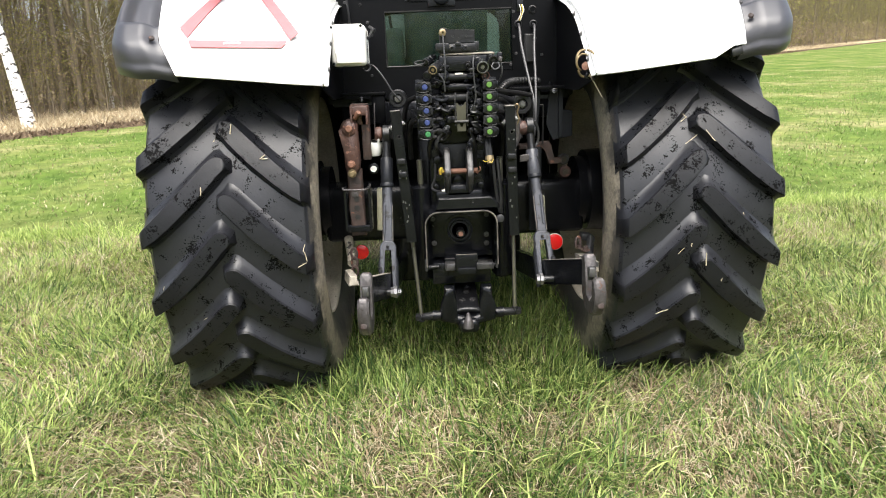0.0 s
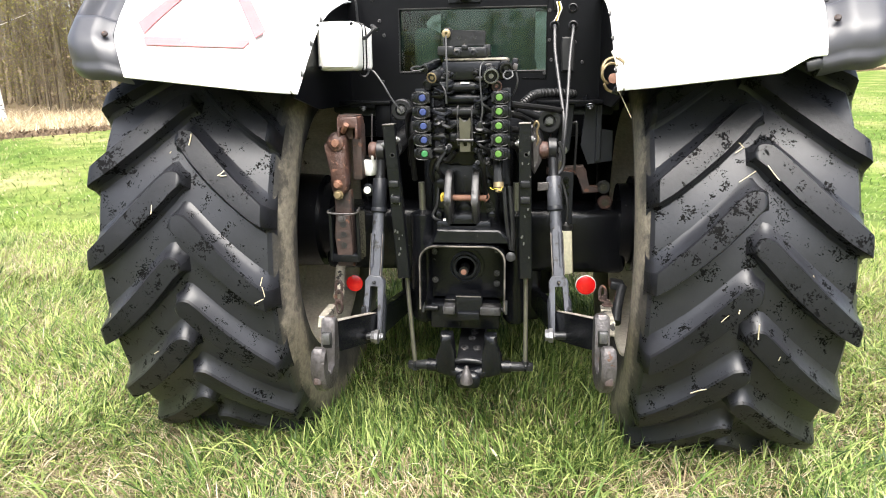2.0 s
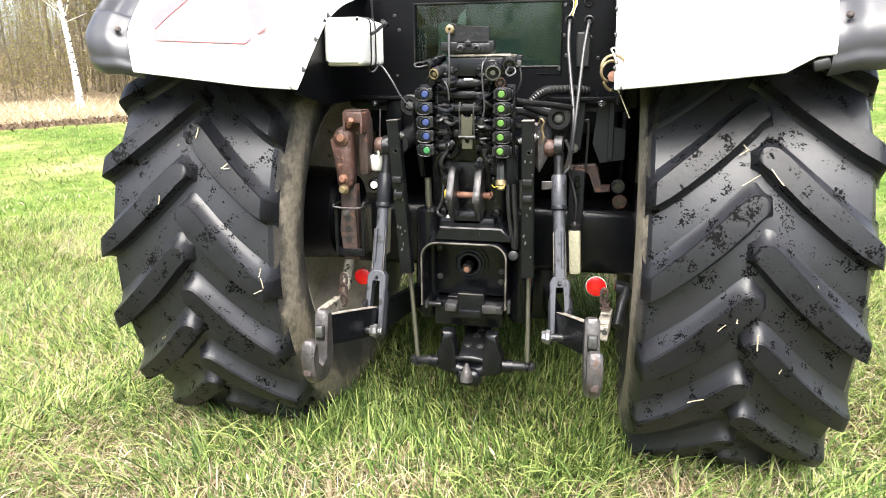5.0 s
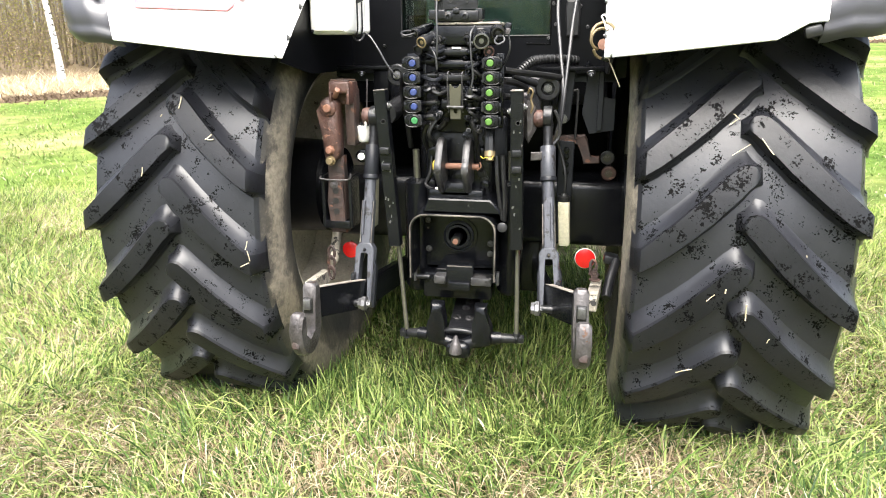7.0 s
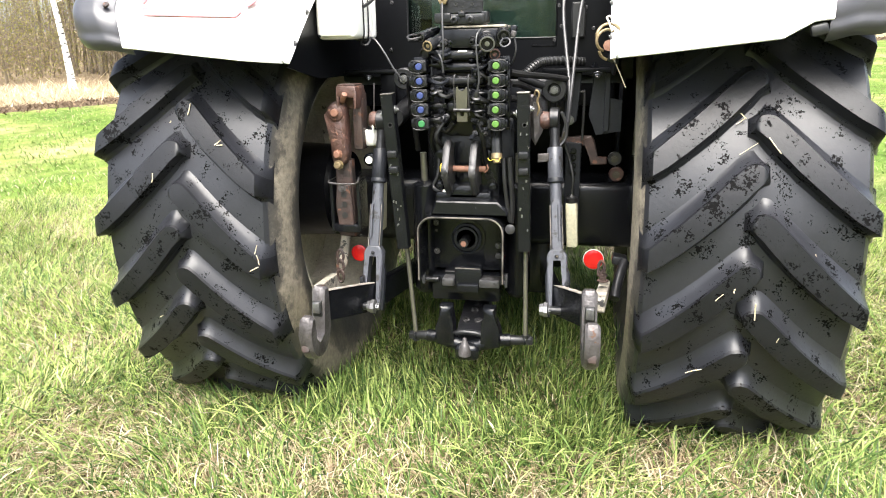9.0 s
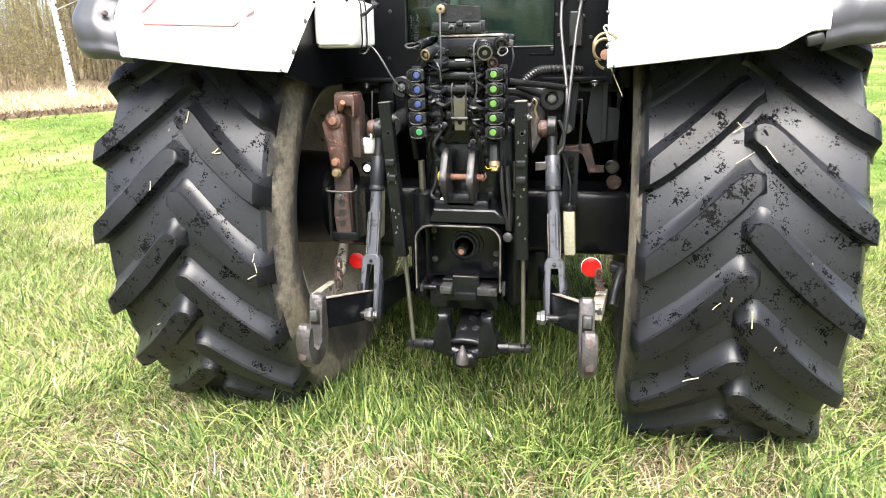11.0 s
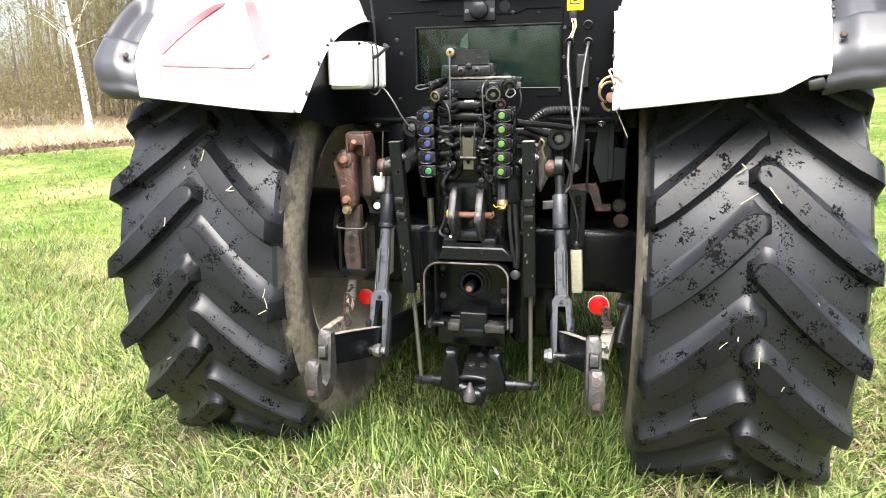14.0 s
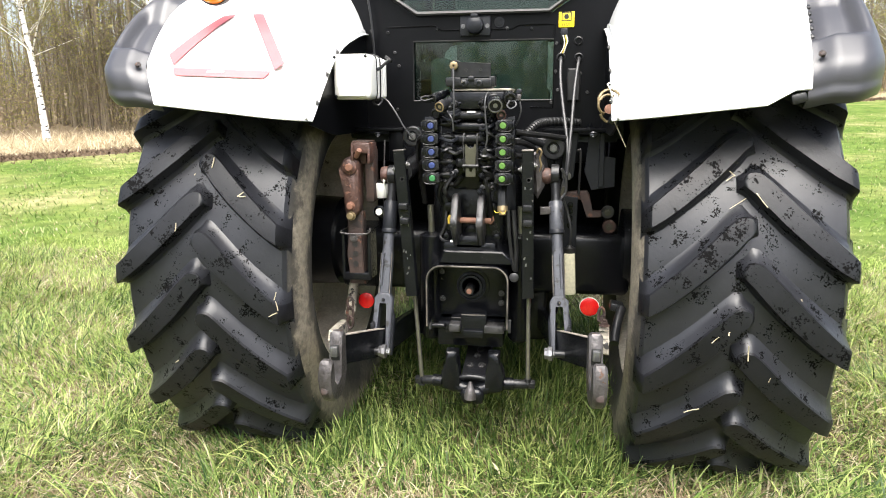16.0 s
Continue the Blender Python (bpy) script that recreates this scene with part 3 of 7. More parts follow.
box(bm, (0.02, 1.30, 1.86), (0.46, 0.12, 0.16), (-20, 0, 0), 0.04, 3)
part("dashboard", bm, CABM, tractor, "dark high block in the dashboard's place, hiding the sky")
bm = B()
rod(bm, (0.0, 1.15, 1.30), (0.0, 0.98, 1.72), 0.03)
hose(bm, [(0.19 * math.cos(a), 0.97 + 0.08 * math.sin(a), 1.74 + 0.17 * math.sin(a)) for a in (2 * math.pi * k / 16 for k in range(17))], 0.014, 8, 1, smooth=False)
part("steering_wheel", bm, HOSE, tractor, "black steering wheel")
bm = B()
box(bm, (-0.36, 0.75, 1.55), (0.14, 0.6, 0.10), bev=0.02)
for k in range(4):
    rod(bm, (-0.40 + 0.04 * k, 0.55, 1.58), (-0.41 + 0.04 * k, 0.50, 1.68), 0.008, n=8)
part("lever_console", bm, CABM, tractor, "console with levers")
bm = B()
box(bm, (0, 0.72, 2.78), (1.35, 2.0, 0.14), bev=0.05, seg=3)
part("cab_roof", bm, WHITE, tractor, "white cab roof")
SCREEN = [(-0.40, 2.70), (-0.46, 1.845), (-0.385, 1.825), (-0.262, 1.748), (0.262, 1.748), (0.375, 1.825), (0.46, 1.845), (0.40, 2.70)]
bm = B()
plate(bm, SCREEN, 0.008, pose(0, PY - 0.018, 0), bev=0)
pane = part("rear_screen", bm, GLASS, tractor, "large tinted rear screen of the cab", smooth=0)
pane.visible_shadow = False
bm = B()
hose(bm, [(x, PY - 0.020, z) for x, z in ((-0.47, 2.3), (-0.462, 1.85), (-0.39, 1.828), (-0.27, 1.750), (0.27, 1.750), (0.38, 1.828), (0.462, 1.85), (0.47, 2.3))], 0.010, 8, 1, smooth=False)
part("screen_seal", bm, HOSE, tractor, "black rubber seal of the rear screen")
for sx in (-1, 1):
    bm = B()
    plate(bm, [(sx * 0.56, 1.745), (sx * 0.28, 1.745), (sx * 0.40, 1.822), (sx * 0.475, 1.845), (sx * 0.475, 2.72), (sx * 0.56, 2.72)], 0.06, pose(0, PY + 0.03, 0), bev=0)
    part("cab_pillar", bm, PANEL, tractor, "black cab corner post")
# seat and gear seen dimly through the low window
bm = B()
box(bm, (0.02, 0.55, 1.68), (0.46, 0.14, 0.74), (12, 0, 0), 0.05, 3)
box(bm, (0.02, 0.64, 2.12), (0.26, 0.10, 0.20), (12, 0, 0), 0.04, 3)
box(bm, (0.02, 0.80, 1.42), (0.48, 0.50, 0.14), (0, 0, 0), 0.05, 3)
box(bm, (-0.27, 0.55, 1.50), (0.10, 0.35, 0.22), (0, 0, 0), 0.03, 3)
part("cab_seat", bm, SEATM, tractor, "greenish cloth driver seat")

# ---- tractor: chassis ----
bm = B()
box(bm, (0, 0.20, 0.82), (0.34, 1.20, 0.62), bev=0.03)
box(bm, (0, -0.42, 0.70), (0.27, 0.10, 0.26), bev=0.012)
# Unseen block added ahead, in the engine's place, to keep light out below.
box(bm, (0, 1.7, 0.95), (0.5, 2.4, 0.55), bev=0.05)
box(bm, (0, 0.1, 1.18), (0.70, 0.5, 0.14), bev=0.02)
part("gear_housing", bm, BLACK, tractor, "oily black gear housing")
# Dark blocks added under the cab to close see-through gaps that let light through.
part("underbody", box(B(), (0, 0.70, 0.93), (1.10, 0.9, 0.62), bev=0.03), PANEL, tractor, "dark block in the underbody's place, closing gaps below the cab")
part("low_gap_block", box(B(), (0, 0.34, 0.55), (0.64, 0.30, 0.27), bev=0.03), BLACK, tractor)
part("cab_mount", box(B(), (0, 0.10, 1.20), (1.04, 0.44, 0.12), bev=0.01), PANEL, tractor)
part("front_gap_block", box(B(), (0, 1.22, 0.92), (1.50, 0.10, 0.90), bev=0.02), PANEL, tractor)
for sx in (-1, 1):
    part("link_gap_block", box(B(), (sx * 0.24, 0.12, 0.56), (0.20, 0.26, 0.26), bev=0.02), PANEL, tractor)
bm = B()
# Plain bonnet, out of view, added to block light from ahead.
box(bm, (0, 2.0, 1.45), (0.8, 1.7, 0.6), bev=0.10, seg=3)
part("bonnet", bm, WHITE, tractor, "plain white stand-in bonnet, unseen, that blocks light")
for sx in (-1, 1):
    bm = B()
    box(bm, (sx * 0.40, -0.06, 0.715), (0.46, 0.27, 0.265), bev=0.03, seg=3)
    lathe(bm, (sx * 0.60, AXLE_Y, 0.77), (sx, 0, 0), [(0, 0.17), (0.05, 0.17), (0.05, 0.20), (0.24, 0.21), (0.25, 0.12)], 36)
    part("axle_housing", bm, BLACK, tractor, "black axle housing")

# ---- tractor: hydraulics ----
def P(name, bm, mat, label="", parent=None, smooth=40):
    return part(name, bm, mat, parent or tractor, label, smooth)


def bolt(c, d=(0, -1, 0), r=0.008, h=0.008, mat=None, parent=None, name="bolt"):
    return P(name, hexbolt(B(), c, d, r, h), mat or BOLT, parent=parent)


bm = B()
plate(bm, [(-0.062, 1.475), (0.080, 1.475), (0.080, 1.525), (-0.028, 1.527), (-0.038, 1.537), (-0.056, 1.537), (-0.062, 1.528)], 0.006, pose(0, -0.600, 0))
bracket = P("top_bracket", bm, DUSTY, "dusty black bracket plate above the valves")
for x in (-0.008, 0.045):
    P("bracket_hole", lathe(B(), (x, -0.6035, 1.503), (0, -1, 0), [(0, 0.006), (0.002, 0.006), (0.002, 0.004), (-0.002, 0.003)], 12), INK, parent=bracket)
bm = B()
lathe(bm, (-0.049, -0.598, 1.517), (0, -1, 0), [(0, 0.012), (0.012, 0.012), (0.012, 0.015), (0.024, 0.015), (0.026, 0.012), (0.026, 0.005), (0.012, 0.004)], 8)
P("brass_fitting", bm, BRASS, "tarnished brass fitting")
bm = B()
box(bm, (0.010, -0.56, 1.457), (0.150, 0.10, 0.034), bev=0.005)
box(bm, (-0.052, -0.585, 1.462), (0.055, 0.06, 0.030), bev=0.004)
box(bm, (0.012, -0.605, 1.472), (0.022, 0.03, 0.016), bev=0.003)
box(bm, (0.085, -0.575, 1.463), (0.022, 0.06, 0.036), bev=0.004)
ctrl = P("control_block", bm, DUSTY, "dusty black hydraulic control block")
for x in (-0.014, 0.040):
    P("port_plug", lathe(B(), (x, -0.608, 1.455), (0, -1, 0), [(0, 0.013), (0.010, 0.013), (0.012, 0.010), (0.012, 0.006), (0.004, 0.005)], 14), DUSTY, parent=ctrl)
bm = B()
box(bm, (0.050, -0.53, 1.434), (0.215, 0.15, 0.008), bev=0.003)
box(bm, (0.150, -0.575, 1.420), (0.018, 0.05, 0.030), bev=0.004)
P("dust_ledge", bm, CREAM, "ledge covered with cream dust")
bm = B()
box(bm, (0.040, -0.525, 1.398), (0.215, 0.15, 0.064), bev=0.008)
box(bm, (0.005, -0.45, 1.25), (0.150, 0.16, 0.36), bev=0.01)
P("valve_manifold", bm, BLACK, "black valve manifold")
for i, z in enumerate((1.345, 1.305, 1.262, 1.220, 1.175)):
    bm = B()
    box(bm, (0.012, -0.545, z), (0.165 - 0.012 * i, 0.10, 0.034), bev=0.011, seg=3)
    box(bm, (0.012, -0.590, z), (0.120 - 0.012 * i, 0.03, 0.022), bev=0.006)
    sl = P("valve_section", bm, BLACK if i % 2 else DUSTY, "black cast valve section")
    for x in (-0.052, 0.074):
        P("socket_screw", lathe(B(), (x, -0.592, z + 0.003), (0, -1, 0), [(0, 0.007), (0.010, 0.007), (0.010, 0.004), (0.006, 0.003)], 10), BLACK, parent=sl)
bm = B()
box(bm, (0.012, -0.607, 1.357), (0.030, 0.002, 0.006), bev=0)
P("maker_plate", bm, WIREW, "tiny pale plate")


def coupling(tip, back, r, mat, face, name="quick_coupling", label="grimy quick coupling"):
    """A stepped round coupling from back to its open end at tip."""
    tip, back = Vector(tip), Vector(back)
    d = tip - back
    h = d.length
    bm = B()
    lathe(bm, back, d, [(0, r * 0.72), (h * 0.3, r * 0.72), (h * 0.32, r * 0.95), (h * 0.55, r * 0.95), (h * 0.57, r * 0.85), (h * 0.75, r * 0.85), (h * 0.77, r), (h * 0.97, r), (h, r * 0.93)], 20)
    c = P(name, bm, mat, label)
    bm = B()
    lathe(bm, back + d * 0.985, d, [(0, r * 0.9), (0.006, r * 0.9), (0.007, r * 0.74), (-0.008, r * 0.66), (-0.008, r * 0.4), (0.002, r * 0.34), (0.003, r * 0.01)], 20)
    P("coupling_face", bm, face, parent=c)
    return c


coupling((0.103, -0.665, 1.378), (0.078, -0.53, 1.415), 0.028, BLACK, BOLT, label="grimy quick coupling with a bright steel ring")
coupling((-0.094, -0.655, 1.375), (-0.048, -0.54, 1.408), 0.020, DUSTY, BRASS)
coupling((-0.122, -0.630, 1.404), (-0.085, -0.55, 1.428), 0.017, BLACK, HOSE)
coupling((0.150, -0.620, 1.402), (0.128, -0.52, 1.432), 0.024, BLACK, HOSE)
coupling((-0.118, -0.600, 1.352), (-0.095, -0.53, 1.368), 0.019, DUSTY, HOSE)
coupling((0.118, -0.600, 1.345), (0.095, -0.53, 1.355), 0.020, DUSTY, RUST)
bm = B()
hose(bm, [(-0.122, -0.630, 1.404), (-0.150, -0.645, 1.397), (-0.165, -0.640, 1.405), (-0.150, -0.625, 1.412), (-0.128, -0.62, 1.41)], 0.0035)
P("cap_strap", bm, HOSE)
bm = B()
box(bm, (0.178, -0.585, 1.418), (0.020, 0.03, 0.036), (0, 12, 0), 0.004)
plug = P("wire_plug", bm, BLACK, "black wire plug with a metal clip")
bm = B()
box(bm, (0.180, -0.605, 1.408), (0.016, 0.012, 0.020), (0, 12, 0), 0.003)
P("plug_clip", bm, STEEL, parent=plug)
for pts in ([(0.182, -0.60, 1.398), (0.188, -0.60, 1.36), (0.175, -0.58, 1.32), (0.150, -0.54, 1.285)],
            [(0.150, -0.63, 1.395), (0.142, -0.64, 1.378), (0.155, -0.645, 1.368), (0.172, -0.64, 1.378), (0.168, -0.63, 1.392), (0.152, -0.62, 1.394)],
            [(-0.049, -0.628, 1.508), (-0.047, -0.64, 1.46), (-0.044, -0.65, 1.40), (-0.046, -0.645, 1.34), (-0.050, -0.62, 1.325)],
            [(-0.070, -0.63, 1.360), (-0.052, -0.64, 1.330), (-0.048, -0.635, 1.29)],
            [(0.075, -0.62, 1.425), (0.066, -0.65, 1.400), (0.068, -0.655, 1.34), (0.074, -0.65, 1.27), (0.068, -0.645, 1.235)]):
    P("thin_cable", hose(B(), pts, 0.0032, 6), CABLE)
P("hanging_cap", lathe(B(), (0.064, -0.645, 1.205), (0.1, -0.5, 0.9), [(0, 0.016), (0.006, 0.017), (0.010, 0.011), (0.022, 0.009), (0.03, 0.004)], 14), HOSE, "black rubber dust cap on a cable")
P("hanging_cap", lathe(B(), (-0.078, -0.640, 1.225), (-0.2, -0.6, 0.8), [(0, 0.013), (0.005, 0.014), (0.009, 0.008), (0.02, 0.007)], 14), DUSTY)


def coupler(x, z, side, cap):
    """A flap-topped remote coupler: body, octagon collar, coloured disc, hinge."""
    bm = B()
    box(bm, (x, -0.600, z), (0.056, 0.080, 0.0435), bev=0.006)
    box(bm, (x + side * 0.030, -0.615, z), (0.010, 0.040, 0.030), bev=0.004)
    c = P("remote_coupler", bm, BLACK, "black remote coupler with a coloured dust cap")
    bm = B()
    lathe(bm, (x - side * 0.004, -0.640, z), (0, -1, 0), [(0, 0.0195), (0.009, 0.0190), (0.010, 0.0165), (0.003, 0.0150)], 18)
    P("collar", bm, DUSTY, parent=c)
    for dz in (-0.0195, 0.0195):
        P("flap_rim", hose(B(), [(x + side * 0.026, -0.642, z + dz * 0.75), (x + side * 0.016, -0.648, z + dz), (x - side * 0.010, -0.648, z + dz * 1.02), (x - side * 0.024, -0.644, z + dz * 0.6)], 0.0016, 5, 3), WORN, parent=c)
    bm = B()
    lathe(bm, (x - side * 0.004, -0.640, z), (0, -1, 0), [(0, 0.0118), (0.008, 0.0118), (0.0105, 0.0095), (0.011, 0.0005)], 16)
    P("dust_cap", bm, cap, parent=c)
    bm = B()
    for dz in (-0.009, 0.009):
        rod(bm, (x - side * 0.026, -0.642, z + dz), (x - side * 0.026, -0.652, z + dz), 0.005, n=8)
    box(bm, (x - side * 0.026, -0.645, z), (0.007, 0.012, 0.030), bev=0.002)
    P("hinge", bm, DUSTY, parent=c)
    return c


for i in range(5):
    z = 1.3095 - 0.0467 * i
    coupler(-0.133 + 0.0012 * i, z, -1, BLUE if i < 4 else TEAL)
    coupler(0.133 - 0.0004 * i, z, 1, GREEN)
    for sx in (-1, 1):
        bm = B()
        lathe(bm, (sx * 0.060, -0.55, z + 0.004), (sx, -0.12, 0), [(0, 0.012), (0.012, 0.012), (0.012, 0.018), (0.026, 0.018), (0.026, 0.013), (0.062, 0.013)], 12)
        P("pipe_fitting", bm, DUSTY)
for sx in (-1, 1):
    bm = B()
    box(bm, (sx * 0.133, -0.560, 1.2175), (0.066, 0.012, 0.245), bev=0.003)
    P("coupler_rail", bm, BLACK, "black rail that holds the couplers")

# small fittings and short pipes round the valve stack
crng = random.Random(5)
for i in range(34):
    sx = crng.choice((-1, 1))
    x, z = sx * crng.uniform(0.035, 0.098), crng.uniform(1.06, 1.40)
    y = -0.585 - 0.03 * crng.random()
    r = crng.uniform(0.006, 0.013)
    d = (crng.uniform(-0.8, 0.8), -1, crng.uniform(-0.6, 0.4))
    P("small_fitting", lathe(B(), (x, y, z), d, [(0, r), (r * 0.9, r), (r * 0.9, r * 0.75), (r * 1.9, r * 0.7), (r * 2.0, r * 0.4), (r * 1.3, r * 0.3)], 8 if i % 2 else 14), (BLACK, DUSTY, DARKROD, BLACK, DUSTY, WORN)[i % 6])
for i in range(16):
    sx = crng.choice((-1, 1))
    x0, x1 = sx * crng.uniform(0.02, 0.06), sx * crng.uniform(0.085, 0.105)
    z0 = crng.uniform(1.08, 1.39)
    z1 = z0 + crng.uniform(-0.08, 0.04)
    P("short_pipe", hose(B(), [(x0, -0.585, z0), (x0 + (x1 - x0) * 0.3, -0.62 - 0.02 * crng.random(), z0 - 0.01), (x1, -0.615, (z0 + z1) / 2), (x1 + sx * 0.005, -0.575, z1)], crng.uniform(0.004, 0.0085), 8), (HOSE, DARKROD, BLACK)[i % 3])

# spring clip below the valves
bm = B()
plate(bm, [(-0.004, 1.170), (0.032, 1.170), (0.034, 1.225), (0.033, 1.243)] + arcpts(0.014, 1.243, 0.014, 0, -180, 8) + [(-0.005, 1.243), (-0.006, 1.225)], 0.005, pose(0, -0.640, 0), 0.001)
clip = P("clip_plate", bm, OLIVE, "olive zinc spring clip")
bm = B()
plate(bm, [(-0.004, 1.128), (0.032, 1.128), (0.034, 1.172), (0.022, 1.172), (0.021, 1.145), (0.008, 1.145), (0.006, 1.172), (-0.006, 1.172)], 0.010, pose(0, -0.632, 0), 0.002)
P("clip_foot", bm, OLIVE, parent=clip)
for x in (-0.010, 0.038):
    P("clip_prong", hose(B(), [(x, -0.630, 1.150), (x, -0.646, 1.21), (x, -0.650, 1.272), (x + 0.003, -0.640, 1.282), (x + 0.005, -0.630, 1.272)], 0.0026, 6), WORN, parent=clip)
P("clip_pin", rod(B(), (-0.014, -0.640, 1.168), (0.042, -0.640, 1.168), 0.006, n=10), WORN, parent=clip)

# hoses behind
for pts, r in (([(0.165, -0.55, 1.285), (0.22, -0.50, 1.275), (0.30, -0.40, 1.262), (0.36, -0.34, 1.25)], 0.011),
               ([(0.165, -0.56, 1.25), (0.20, -0.50, 1.24), (0.24, -0.42, 1.20), (0.25, -0.35, 1.10)], 0.011),
               ([(0.165, -0.56, 1.20), (0.20, -0.52, 1.19), (0.23, -0.45, 1.15), (0.24, -0.38, 1.05)], 0.011),
               ([(0.165, -0.56, 1.15), (0.19, -0.53, 1.13), (0.20, -0.46, 1.08), (0.20, -0.40, 0.98)], 0.011),
               ([(-0.165, -0.56, 1.27), (-0.20, -0.50, 1.25), (-0.22, -0.42, 1.18), (-0.22, -0.35, 1.05)], 0.011),
               ([(-0.165, -0.56, 1.18), (-0.19, -0.52, 1.16), (-0.20, -0.45, 1.10), (-0.20, -0.40, 1.0)], 0.011),
               ([(-0.03, -0.56, 1.12), (-0.06, -0.54, 1.09), (-0.10, -0.54, 1.10), (-0.12, -0.52, 1.05), (-0.11, -0.46, 0.98)], 0.010),
               ([(-0.06, -0.55, 1.13), (-0.09, -0.57, 1.08), (-0.085, -0.56, 1.05), (-0.07, -0.50, 1.02)], 0.008),
               ([(0.05, -0.55, 1.13), (0.07, -0.56, 1.07), (0.075, -0.52, 0.98), (0.09, -0.48, 0.90)], 0.009),
               ([(0.145, -0.57, 1.00), (0.150, -0.58, 0.93), (0.158, -0.575, 0.85), (0.170, -0.575, 0.775)], 0.007),
               ([(0.165, -0.56, 1.00), (0.172, -0.57, 0.92), (0.178, -0.57, 0.84), (0.175, -0.57, 0.77)], 0.009),
               ([(-0.095, -0.50, 1.02), (-0.10, -0.52, 0.93), (-0.115, -0.53, 0.885), (-0.085, -0.545, 0.870), (-0.06, -0.55, 0.872)], 0.0055)):
    P("hydraulic_hose", hose(B(), pts, r), HOSE, "black hydraulic hose" if r > 0.0095 else "")
bm = B()
lathe(bm, (-0.075, -0.548, 0.872), (1, 0, 0), [(0, 0.007), (0.012, 0.009), (0.022, 0.009)], 6)
P("pipe_nut", bm, WIREW)
# hanging coupler with a yellow tie
bm = B()
hose(bm, [(0.122, -0.57, 1.10), (0.124, -0.595, 1.06), (0.126, -0.605, 1.02)], 0.017)
hc = P("hanging_hose_end", bm, HOSE, "hanging hose end with brass fitting")
P("hose_nut", lathe(B(), (0.127, -0.607, 1.02), (0.05, -0.3, -1), [(0, 0.019), (0.018, 0.019), (0.018, 0.013), (0.032, 0.013), (0.034, 0.007)], 12), BRASS, parent=hc)
P("yellow_tie", hose(B(), [(0.098, -0.622, 1.006), (0.108, -0.634, 1.000), (0.122, -0.638, 1.004), (0.134, -0.634, 0.996), (0.142, -0.625, 1.008)], 0.0014, 6), WIREY, parent=hc)
P("round_plug", lathe(B(), (0.171, -0.565, 0.748), (0, -1, 0), [(0, 0.012), (0.01, 0.012), (0.01, 0.0175), (0.016, 0.0175), (0.018, 0.015), (0.0185, 0.001)], 18), CABLE, "grey round plug")

# ---- tractor: top link and power shaft ----
bm = B()
box(bm, (0, -0.46, 0.94), (0.25, 0.07, 0.36), bev=0.02)
box(bm, (0, -0.50, 0.845), (0.20, 0.12, 0.06), bev=0.012)
box(bm, (0, -0.515, 0.87), (0.125, 0.09, 0.06), bev=0.015)
P("top_link_base", bm, BLACK, "black cast base of the top link")
for x in (-0.049, 0.046):
    bm = B()
    out = [(-0.05, 0.865)] + arcpts(-0.075, 0.955, 0.050, 200, 160, 4) + arcpts(-0.045, 1.025, 0.035, 160, 0, 8) + [(0.02, 0.94), (0.03, 0.865)]
    plate(bm, [(a, b) for a, b in out], 0.024, pose(x, -0.52, 0, 0, 0, 90), 0.006)
    P("top_link_lug", bm, WORN, "worn iron lug of the top link")
for x, z, rr in ((-0.085, 1.000, 0.020), (0.082, 1.000, 0.020), (-0.098, 0.885, 0.016), (0.098, 0.885, 0.016), (0.0, 0.905, 0.026)):
    P("casting_boss", lathe(B(), (x, -0.485, z), (0, -1, 0), [(0, rr * 1.2), (0.012, rr * 1.1), (0.014, rr), (0.030, rr * 0.9), (0.032, rr * 0.5)], 14), BLACK)
P("top_link_pin", rod(B(), (-0.085, -0.545, 0.955), (0.082, -0.545, 0.955), 0.0115, bev=0.002), RUSTBOLT, "rusty top link pin")
P("pin_clip", hose(B(), [(-0.077, -0.56, 0.945), (-0.078, -0.562, 0.965), (-0.072, -0.560, 0.972), (-0.066, -0.56, 0.955)], 0.005, 6), WIREY)
P("pin_ring", hose(B(), [(0.078, -0.56, 0.945), (0.092, -0.57, 0.960), (0.088, -0.57, 0.975)], 0.003, 6), RUSTBOLT)
for x, z in ((-0.085, 0.925), (0.085, 0.925), (0.095, 0.90), (-0.1, 1.03), (0.1, 1.05)):
    bolt((x, -0.495, z), r=0.011, mat=DUSTY)

SHW, SHT, SHB, SHR = 0.152, 0.795, 0.560, 0.055
sh = [(-SHW, SHB)] + arcpts(-SHW + SHR, SHT - SHR, SHR, 180, 90, 6) + arcpts(SHW - SHR, SHT - SHR, SHR, 90, 0, 6) + [(SHW, SHB)]
bm = B()
sheet(bm, [[Vector((x, y, z + (y + 0.62) * 0.12)) for x, z in sh] for y in (-0.63, -0.55, -0.42)], 0.006)
shield = P("shaft_shield", bm, BLACK, "black steel shield over the power take-off")
P("shield_edge", hose(B(), [(x, -0.632, z) for x, z in sh], 0.0032, 6, 1, smooth=False), EDGE, "half worn shield edge", parent=shield)
bm = B()
plate(bm, [(-0.11, 0.80), (0.165, 0.80), (0.165, 0.815), (0.13, 0.85), (-0.09, 0.85)], 0.16, pose(0, -0.53, 0.0), 0.005)
P("shield_top", bm, BLACK, parent=shield)
bm = B()
box(bm, (0.0, -0.47, 0.68), (0.29, 0.03, 0.235), bev=0.004)
lathe(bm, (0, -0.485, 0.687), (0, -1, 0), [(0, 0.072), (0.006, 0.070), (0.007, 0.060)], 32)
P("shaft_housing", bm, BLACK, "oily black power take-off housing")
